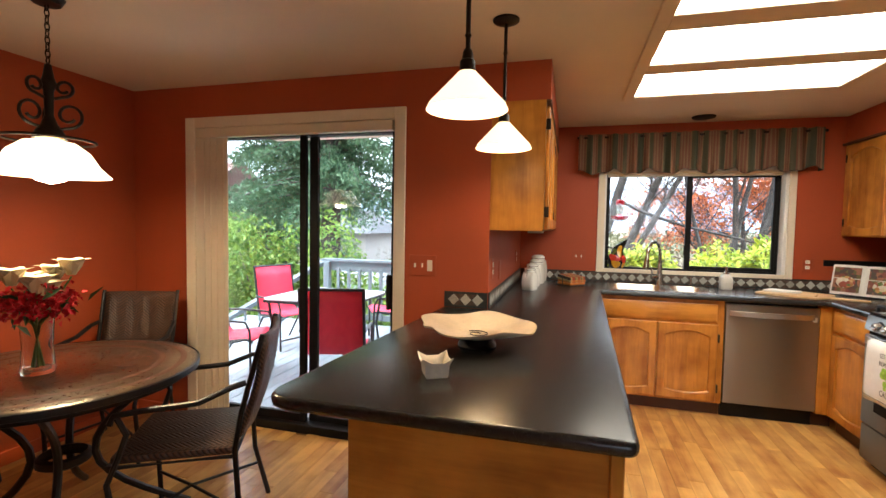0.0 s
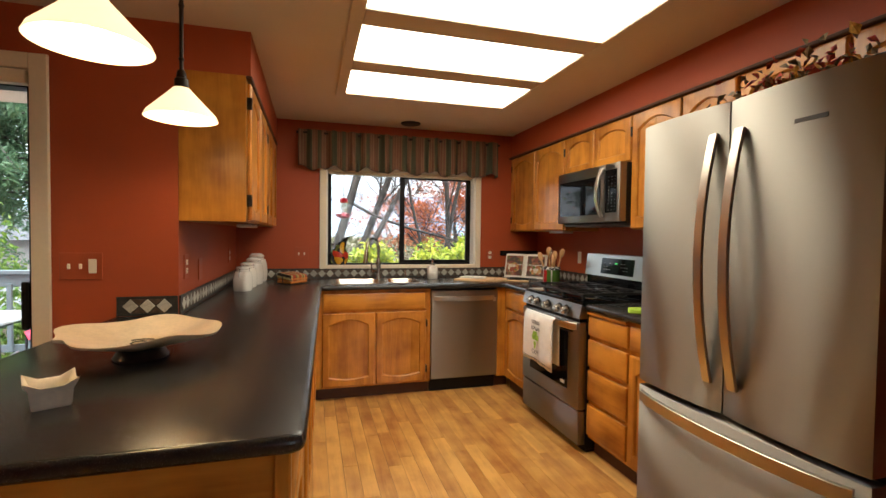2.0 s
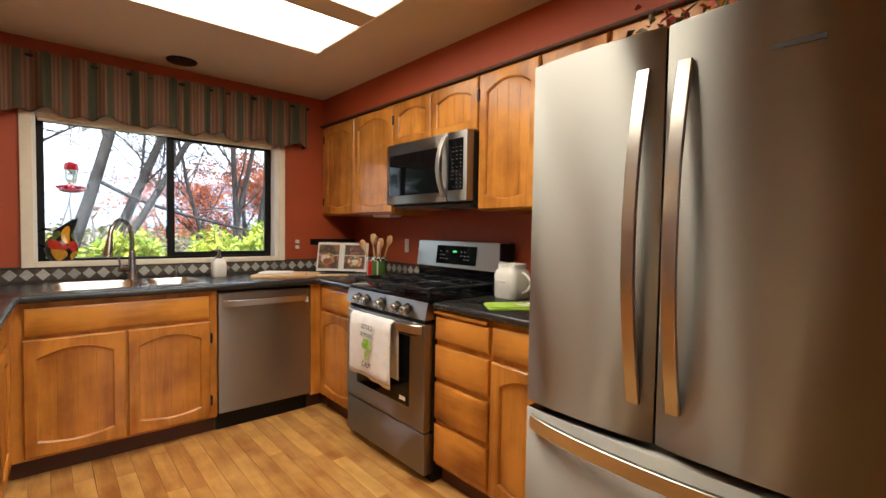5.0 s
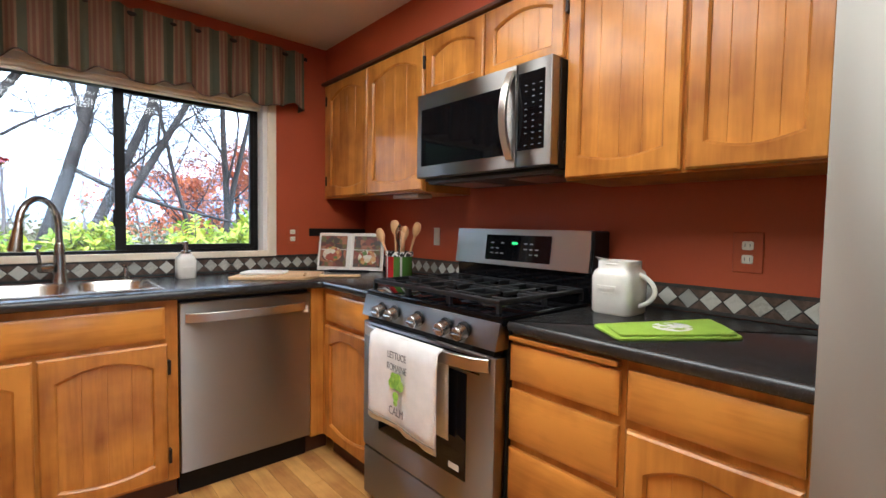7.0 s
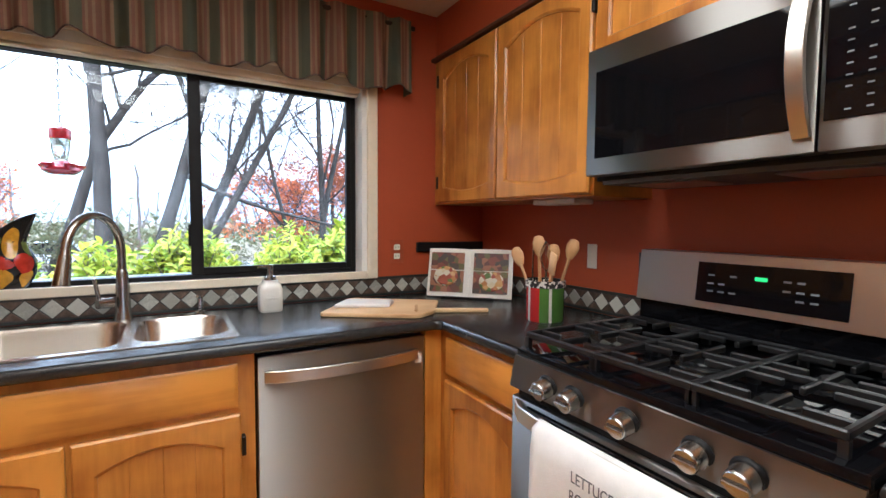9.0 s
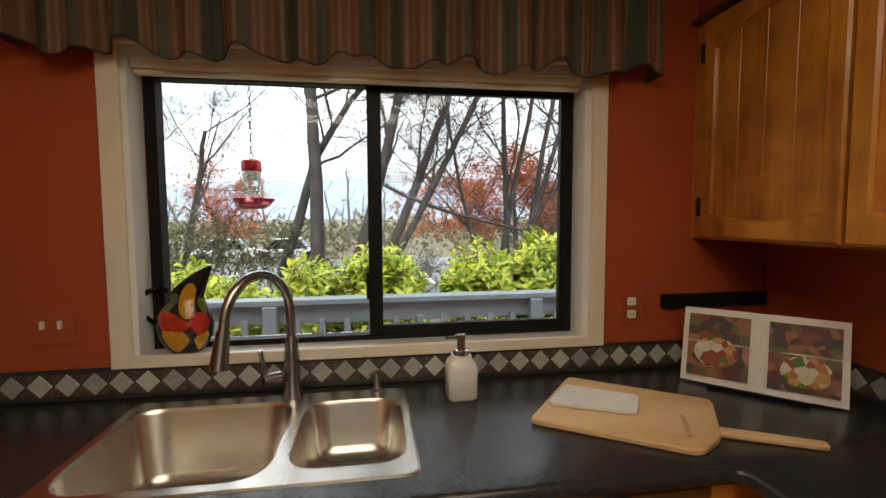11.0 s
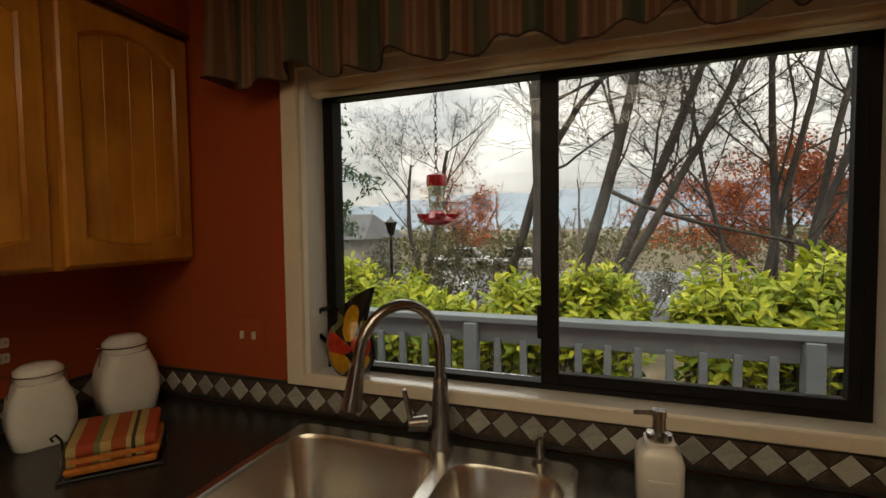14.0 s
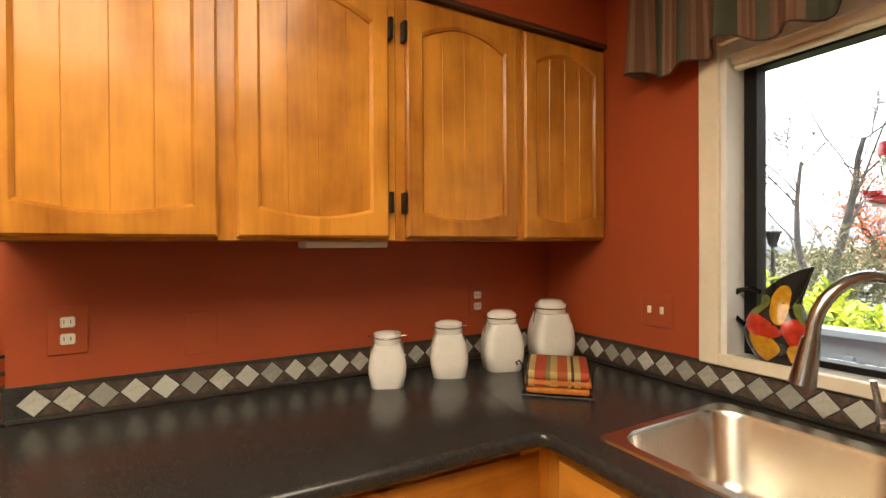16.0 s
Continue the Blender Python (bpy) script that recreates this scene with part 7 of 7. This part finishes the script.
bush("garden_hedge", (-4.4, 8.4, GZ), (1.7, 0.8, 2.45), 9000, HEDGE, 0.06, 31, "tall green clipped hedge beside the deck stairs", "hedge")
bush("garden_hedge", (-7.4, 8.8, GZ), (1.8, 0.9, 2.4), 7000, HEDGE, 0.07, 32, "tall green clipped hedge farther along the garden", "hedge")
bush("scrub_bush", (-2.4, 14.5, GZ), (1.9, 1.2, 2.6), 3800, OLIVE_LEAF, 0.05, 33, "olive-brown scrub bush at the edge of the lot", long=3.0)
bush("scrub_bush", (6.8, 13.5, GZ), (1.7, 1.2, 2.0), 2600, OLIVE_LEAF, 0.05, 34, "olive-brown scrub bush at the edge of the lot", long=3.0)


for k, (x, y, w, h) in enumerate(((-0.6, 15.5, 1.3, 2.3), (1.0, 18.0, 1.3, 2.1), (2.9, 19.0, 1.2, 1.9), (5.6, 19.5, 1.6, 2.3), (-5.2, 17.5, 1.6, 2.1), (8.6, 16.5, 1.5, 2.4))):
    bush("scrub_bush", (x, y, GZ), (w, 1.0, h), 3600, (OLIVE_LEAF, RUSSET)[k % 2], 0.036, 51 + k, "brown-green twiggy scrub bush at the edge of the lot", long=2.6)


def grow(bm, rng, p, d, length, r, level, depth, tips, droop=0.0, spread=0.6, kids=(3, 5), wob=0.10, sway=None):
    n = max(3, int(length / (0.5 if level == 0 else 0.28)))
    n = min(n, 9)
    pts, radii = [p.copy()], [r]
    q, dd = p.copy(), d.copy()
    for i in range(n):
        bend = sway if sway else wob
        dd = (dd + Vector((rng.gauss(0, bend), rng.gauss(0, bend), rng.gauss(0, bend * 0.6) - droop))).normalized()
        q = q + dd * (length / n)
        pts.append(q.copy())
        radii.append(max(0.0045, r * (1 - 0.62 * (i + 1) / n)))
    tube(pts, radii, 7 if level == 0 else (5 if level == 1 else 3), bm)
    if level >= depth:
        tips += pts[1:]
        return
    for _ in range(rng.randint(*kids) + (2 if level == 0 else 0)):
        t = rng.uniform(0.3 if level == 0 else 0.15, 1.0)
        i = min(n - 1, int(t * n))
        base = pts[i].lerp(pts[i + 1], t * n - i)
        side = Vector((rng.gauss(0, 1), rng.gauss(0, 1), rng.gauss(0.25, 0.6))).normalized()
        nd = (dd * (1 - spread) + side * spread).normalized()
        grow(bm, rng, base, nd, length * rng.uniform(0.36, 0.6), radii[i] * rng.uniform(0.24, 0.42), level + 1, depth, tips, droop, spread, kids, wob)


def tree(at, stems, seed, label, leaves=None, count=0, leaf=0.05, depth=4, kids=(5, 7), spread=0.52, droop=0.0, name="bare_tree", sway=None):
    rng = random.Random(seed)
    ob = thing(name, at, label, "tree")
    bm, tips = bmesh.new(), []
    for lean, height, r in stems:
        grow(bm, rng, Vector(at), Vector((lean[0], lean[1], 1)).normalized(), height, r, 0, depth, tips, droop, spread, kids, sway=sway)
    part("trunk", bm, BARK, ob, smooth=60)
    if leaves:
        pts = [Vector(rng.choice(tips)) + Vector((rng.gauss(0, 0.18), rng.gauss(0, 0.18), rng.gauss(0, 0.15))) for _ in range(count)]
        part("crown", leaf_cloud(pts, leaf, rng, long=1.5), leaves, ob, smooth=None)
    return ob


BARE = "leafless grey-barked tree with fine branching twigs"
tree((0.45, 13.0, GZ), (((0.07, 0.0), 10.5, 0.17),), 12, BARE, kids=(6, 8), spread=0.6, sway=0.035)
tree((0.75, 13.0, GZ), (((0.20, 0.02), 10.0, 0.14),), 2, BARE + ", leaning", kids=(6, 8), spread=0.6, sway=0.035)
tree((1.25, 13.1, GZ), (((0.374, 0.0), 9.5, 0.12),), 9, BARE + ", leaning", kids=(6, 8), spread=0.6, sway=0.035)
tree((1.0, 12.8, GZ), (((0.577, 0.0), 9.5, 0.095),), 10, BARE + ", slanting", kids=(6, 8), spread=0.6, sway=0.035)
tree((4.25, 13.0, GZ), (((0.04, 0.0), 7.5, 0.085), ((0.15, 0.1), 8.0, 0.09), ((0.22, -0.05), 8.0, 0.08), ((0.33, 0.0), 8.0, 0.085), ((0.48, 0.05), 7.5, 0.075), ((-0.22, 0.0), 6.5, 0.06)), 3, BARE + ", several stems fanning out", sway=0.045, kids=(4, 6))
tree((-0.9, 15.5, GZ), (((0.15, 0.0), 8.0, 0.16),), 4, BARE)
tree((-6.5, 24.0, GZ), (((0.25, 0), 6.5, 0.2), ((-0.3, 0), 6, 0.16)), 6, BARE)
tree((9.5, 19.0, GZ), (((-0.1, 0), 9, 0.2), ((0.3, 0), 8, 0.16)), 7, BARE)
tree((7.4, 21.5, GZ), (((0.0, 0), 4.6, 0.14), ((0.4, 0), 4.2, 0.11), ((-0.4, 0), 4.2, 0.11)), 21, "maple tree in orange-red autumn leaf", MAPLE, 13000, 0.075, name="maple_tree")
tree((-6.8, 30.0, GZ), (((0.0, 0), 4.6, 0.16), ((0.35, 0), 4.0, 0.12)), 22, "maple tree in orange-red autumn leaf, far off", MAPLE, 3600, 0.09, name="maple_tree")
tree((13.0, 27.0, GZ), (((0.0, 0), 6.0, 0.16), ((0.35, 0), 5.0, 0.12)), 23, "maple tree in orange-red autumn leaf, far off", MAPLE, 4500, 0.09, name="maple_tree")


def cedar(at, height, reach, seed, low=0.08):
    rng = random.Random(seed)
    ob = thing("cedar_tree", at, "tall dark green cedar with drooping feathery boughs", "tree")
    tr = tube([(at[0], at[1], at[2]), (at[0] + 0.1, at[1], at[2] + height * 0.5), (at[0], at[1], at[2] + height)], [0.32, 0.2, 0.03], 9)
    pts = []
    for k in range(190):
        t = low + (1 - low) * (k / 190)
        a = rng.uniform(0, 2 * math.pi)
        length = reach * (1 - t) ** 0.75 * rng.uniform(0.6, 1.05)
        z = at[2] + height * t
        line = []
        for i in range(6):
            u = i / 5
            line.append(Vector((at[0] + math.cos(a) * length * u, at[1] + math.sin(a) * length * u, z + 0.25 * length * u * (1 - 1.9 * u))))
        tube(line, [0.035 * (1 - 0.8 * i / 5) for i in range(6)], 4, bm=tr)
        for _ in range(int(110 + 120 * length)):
            u = rng.uniform(0.12, 1.0) ** 0.8
            i = min(4, int(u * 5))
            p = line[i].lerp(line[i + 1], u * 5 - i)
            pts.append(p + Vector((rng.gauss(0, 0.13), rng.gauss(0, 0.13), -abs(rng.gauss(0, 0.20)))))
    part("trunk", tr, BARK, ob)
    part("crown", leaf_cloud(pts, 0.06, rng, long=2.4), CEDAR, ob, smooth=None)


cedar((-6.0, 12.2, GZ), 13.0, 3.9, 41, 0.24)
cedar((-9.5, 15.5, GZ), 14.0, 4.2, 42, 0.12)

# far woods, one mass
rng = random.Random(77)
wd, lf_ = bmesh.new(), []
for k in range(90):
    x, y = rng.uniform(-70, 80), rng.uniform(45, 95)
    tips = []
    grow(wd, rng, Vector((x, y, GZ)), Vector((rng.gauss(0, 0.15), 0, 1)).normalized(), rng.uniform(4, 8), 0.16, 0, 2, tips, 0, 0.6, (4, 6))
single("far_woods", wd, TWIG, (0, 60, GZ), "bare brown-grey woods beyond the parking lot", "woods", kind="stuff")
pts = [(rng.uniform(-75, 85), rng.uniform(38, 90), GZ + abs(rng.gauss(0.8, 0.9))) for _ in range(9000)]
single("far_undergrowth", leaf_cloud(pts, 0.45, rng, long=1.6), OLIVE_LEAF, (0, 60, GZ), "olive and russet undergrowth along the far lot", "undergrowth", kind="stuff")

# street lamp, far house, parked cars
lp = thing("street_lamp", (-3.9, 15.2, GZ), "black lantern lamp post in the garden", "lamp")
part("post", rod((-3.9, 15.2, GZ), (-3.9, 15.2, 1.3), 0.05, 0.04, 10), IRON, lp)
part("lantern", turned([(0.05, 1.3), (0.09, 1.34), (0.17, 1.62), (0.15, 1.62), (0.08, 1.36), (0, 1.34)], (-3.9, 15.2, 0), 6), IRON, lp)
part("cap", turned([(0.21, 1.62), (0.20, 1.66), (0.07, 1.74), (0.025, 1.78), (0.0, 1.84)], (-3.9, 15.2, 0), 6), IRON, lp)
ROOF = surface("grey_shingle_roof", (0.09, 0.092, 0.098), 0.9, vary=0.2, scale=(2, 2, 2), fine=20)
SIDING = surface("grey_siding", (0.30, 0.28, 0.26), 0.8, vary=0.1, scale=(1, 1, 6))
fh = thing("far_house", (-17.2, 31, GZ), "low grey house with a shingle roof beyond the lot", "house")
part("wall", box(-21.7, 29, GZ, -12.7, 34, 0.9), SIDING, fh)
rf = bmesh.new()
a = [rf.verts.new(p) for p in ((-22.3, 28.3, 0.85), (-12.1, 28.3, 0.85), (-13.2, 31.5, 2.5), (-21.2, 31.5, 2.5), (-22.3, 34.7, 0.85), (-12.1, 34.7, 0.85))]
rf.faces.new((a[0], a[1], a[2], a[3])), rf.faces.new((a[4], a[3], a[2], a[5])), rf.faces.new((a[1], a[5], a[2])), rf.faces.new((a[0], a[3], a[4])), rf.faces.new((a[0], a[4], a[5], a[1]))
part("roof", rf, ROOF, fh)
nh = thing("neighbour_house", (-16, 12, GZ), "reddish-brown neighbour house seen through the garden", "house")
part("wall", box(-20, 13, GZ, -13, 20, 1.6), surface("brown_siding", (0.20, 0.12, 0.09), 0.8), nh)
rf = bmesh.new()
a = [rf.verts.new(p) for p in ((-20.6, 12.3, 1.55), (-12.4, 12.3, 1.55), (-12.4, 16.5, 3.9), (-20.6, 16.5, 3.9), (-20.6, 20.7, 1.55), (-12.4, 20.7, 1.55))]
rf.faces.new((a[0], a[1], a[2], a[3])), rf.faces.new((a[4], a[3], a[2], a[5])), rf.faces.new((a[1], a[5], a[2])), rf.faces.new((a[0], a[3], a[4])), rf.faces.new((a[0], a[4], a[5], a[1]))
part("roof", rf, surface("red_brown_roof", (0.20, 0.10, 0.09), 0.9), nh)
part("window", box(-17.5, 12.97, 0.0, -15.8, 13.0, 1.1), BLACK, nh)
CARPAINT = plain("white_car_paint", (0.75, 0.76, 0.78), 0.25, coat=0.6)
for x, y in ((-7.2, 33.0), (-3.6, 33.4)):
    car = thing("parked_car", (x, y, GZ), "white parked car in the lot", "car", "parked cars")
    cb_ = box(x - 2.1, y - 0.85, GZ + 0.35, x + 2.1, y + 0.85, GZ + 0.85, 0.12, seg=2)
    part("body", cb_, CARPAINT, car)
    part("cabin", loft([ring_pts(x - 1.3, y - 0.8, x + 1.2, y + 0.8, 0.15, GZ + 0.84), ring_pts(x - 0.8, y - 0.65, x + 0.7, y + 0.65, 0.15, GZ + 1.4)]), BLACK, car)
    part("car_roof", box(x - 0.8, y - 0.64, GZ + 1.4, x + 0.7, y + 0.64, GZ + 1.44, 0.02), CARPAINT, car)
    for wx in (-1.3, 1.3):
        for wy in (-0.86, 0.86):
            part("wheel", rod((x + wx, y + wy - 0.1, GZ + 0.35), (x + wx, y + wy + 0.1, GZ + 0.35), 0.33, 0.33, 16), BLACK_MATT, car)

# bird feeder outside the sink window
fd_ = thing("bird_feeder", (1.09, 5.42, 1.49), "red hummingbird feeder hanging on a chain", "bird feeder")
FRED = plain("red_plastic", (0.30, 0.006, 0.012), 0.25, coat=0.4)
part("bottle", turned([(0.028, 0.045), (0.026, 0.06), (0.034, 0.10), (0.038, 0.15), (0.035, 0.155), (0.03, 0.10), (0.022, 0.06)], (1.09, 5.42, 1.49), 20), CLEAR, fd_, "clear glass bottle", smooth=60)
part("cap", turned([(0.04, 0.15), (0.042, 0.16), (0.04, 0.195), (0.02, 0.205), (0, 0.205)], (1.09, 5.42, 1.49), 20), FRED, fd_)
part("base", turned([(0, -0.01), (0.05, -0.008), (0.075, 0.008), (0.072, 0.02), (0.04, 0.035), (0.03, 0.05), (0, 0.05)], (1.09, 5.42, 1.49), 24), FRED, fd_)
for k in range(5):
    a = 2 * math.pi * k / 5 + 0.3
    fx, fy = 1.09 + 0.066 * math.cos(a), 5.42 + 0.066 * math.sin(a)
    part("feeding_flower", turned([(0, 0.012), (0.012, 0.016), (0.026, 0.024), (0.024, 0.014), (0.008, 0.0), (0, 0.0)], (fx, fy, 1.502), 8), FRED, fd_)
lk = bmesh.new()
for k in range(28):
    z = 1.705 + 0.026 * k
    a = (k % 2) * math.pi / 2
    tube([(1.09 + 0.007 * math.cos(b_) * math.cos(a), 5.42 + 0.007 * math.cos(b_) * math.sin(a), z + 0.017 * math.sin(b_)) for b_ in (2 * math.pi * i / 8 for i in range(8))], 0.002, 4, bm=lk, closed=True)
part("chain", lk, IRON, fd_)
part("hook_arm", tube([(1.09, 4.955, 2.43), (1.09, 5.40, 2.46), (1.09, 5.43, 2.44)], 0.006, 6), IRON, fd_, "black iron hook arm")

# ---- stone backsplash: diamonds in a dark band ----
SLATE = surface("dark_slate_band", (0.035, 0.033, 0.03), 0.45, vary=0.4, scale=(25, 25, 25), fine=120, bump=0.05)
STONE = surface("pale_stone_tile", (0.42, 0.42, 0.37), 0.5, vary=0.25, scale=(30, 30, 30), fine=140, bump=0.06, spread=0.9)
BROWN_TILE = surface("brown_slate_tile", (0.085, 0.055, 0.038), 0.5, vary=0.5, scale=(30, 30, 30), fine=140, bump=0.06)
PITCH, TH, ZT = 0.0715, 0.034, 0.961
tm = bmesh.new()
front = [tm.verts.new(p) for p in ((0, -0.0025, TH - 0.002), (TH - 0.002, -0.0025, 0), (0, -0.0025, -TH + 0.002), (-TH + 0.002, -0.0025, 0))]
rear = [tm.verts.new(p) for p in ((0, 0, TH), (TH, 0, 0), (0, 0, -TH), (-TH, 0, 0))]
tm.faces.new(front)
for i in range(4):
    tm.faces.new((front[i], front[(i + 1) % 4], rear[(i + 1) % 4], rear[i]))
tile_me = mesh_of("tile", tm, STONE)
tm = bmesh.new()
front = [tm.verts.new(p) for p in ((-PITCH / 2 + 0.006, -0.0014, -TH + 0.002), (PITCH / 2 - 0.006, -0.0014, -TH + 0.002), (0, -0.0014, -0.006))]
rear = [tm.verts.new(p) for p in ((-PITCH / 2 + 0.004, 0, -TH + 0.001), (PITCH / 2 - 0.004, 0, -TH + 0.001), (0, 0, -0.004))]
tm.faces.new(front)
for i in range(3):
    tm.faces.new((front[i], front[(i + 1) % 3], rear[(i + 1) % 3], rear[i]))
wedge_me = mesh_of("triangle_tile", tm, BROWN_TILE)


def backsplash(name, start, way, length):
    """A band along a wall: start is its left end at the worktop as one faces it."""
    m = facing(start[0], start[1], 0, way)
    ob = thing(name, m.translation, "backsplash band of pale stone diamonds between dark slate strips", "backsplash", kind="structure")
    for name_, bm in (("band", box(0, -0.008, 0.9145, length, -0.001, 1.007, 0.001)), ("upper_strip", box(0, -0.011, 0.996, length, -0.0082, 1.008, 0.001)),
                      ("lower_strip", box(0, -0.011, 0.9146, length, -0.0082, 0.926, 0.001))):
        bm.transform(m)
        part(name_, bm, SLATE, ob)
    n = int(length / PITCH)
    off = (length - n * PITCH) / 2 + PITCH / 2
    for k in range(n):
        x = off + k * PITCH
        t = new("tile", tile_me)
        t.parent = ob
        t.matrix_basis = m.to_3x3().to_4x4() @ Matrix.Translation((x, -0.0085, 0)) @ Matrix.Rotation(radians(random.uniform(-2, 2)), 4, "Y")
        t.location.z = ZT
        for up in (0, 1):
            if k < n - 1:
                t = new("triangle_tile", wedge_me)
                t.parent = ob
                t.matrix_basis = m.to_3x3().to_4x4() @ Matrix.Translation((x + PITCH / 2, -0.0085, 0)) @ Matrix.Rotation(math.pi * up, 4, "Y")
                t.location.z = ZT


backsplash("backsplash_north", (WX + 0.012, NY), "S", EX - WX - 0.024)
backsplash("backsplash_west", (WX, SY + 0.0), "E", NY - SY - 0.012)
backsplash("backsplash_patio", (-0.11, SY), "S", 0.258)
backsplash("backsplash_corner", (EX, NY - 0.012), "W", NY - 3.72)
backsplash("backsplash_east", (EX, 2.935), "W", 0.70)

# ---- oak strip floor ----
fl = bpy.data.objects["floor"]
rng = random.Random(12)
W = 0.0826
lengths = (0.45, 0.62, 0.8, 1.0, 1.25)
plank_mes = {L: mesh_of("plank", box(-W / 2 + 0.0006, 0, -0.011, W / 2 - 0.0006, L - 0.001, 0.0, 0.0008), OAK) for L in lengths}
near, rest = 0, bmesh.new()
for i in range(int((4.8 + 2.44) / W)):
    x = -2.44 + W / 2 + i * W
    y = -1.6 - rng.uniform(0, 0.4)
    end = 3.03 if x < 0.1 else 4.93
    while y < end - 0.02:
        L = rng.choice(lengths)
        inside = (0.7 < x < 2.5 and 0.3 < y < 4.2) or (-1.9 < x < 0.1 and 1.2 < y < 3.0)
        L = min((k for k in lengths), key=lambda q: abs(q - (end - y))) if y + L > end else L
        if (x > 3.0 and y > 3.2):
            y += L
            continue
        if inside and near < 300 and y + L < end + 0.02:
            p = new("plank", plank_mes[L])
            p.parent, p.location = fl, (x, y, 0)
            near += 1
        else:
            box(x - W / 2 + 0.0006, y, -0.011, x + W / 2 - 0.0006, min(y + L - 0.001, end + 0.01), 0.0, bm=rest)
        y += L
OAK_REST = OAK.copy()
nt = OAK_REST.node_tree
info = next(n for n in nt.nodes if n.bl_idname == "ShaderNodeObjectInfo")
geo = nt.nodes.new("ShaderNodeNewGeometry")
for link_ in list(info.outputs["Random"].links):
    nt.links.new(geo.outputs["Random Per Island"], link_.to_socket)
tagged(part("far_planks", rest, OAK_REST, fl, smooth=None), kind="stuff")
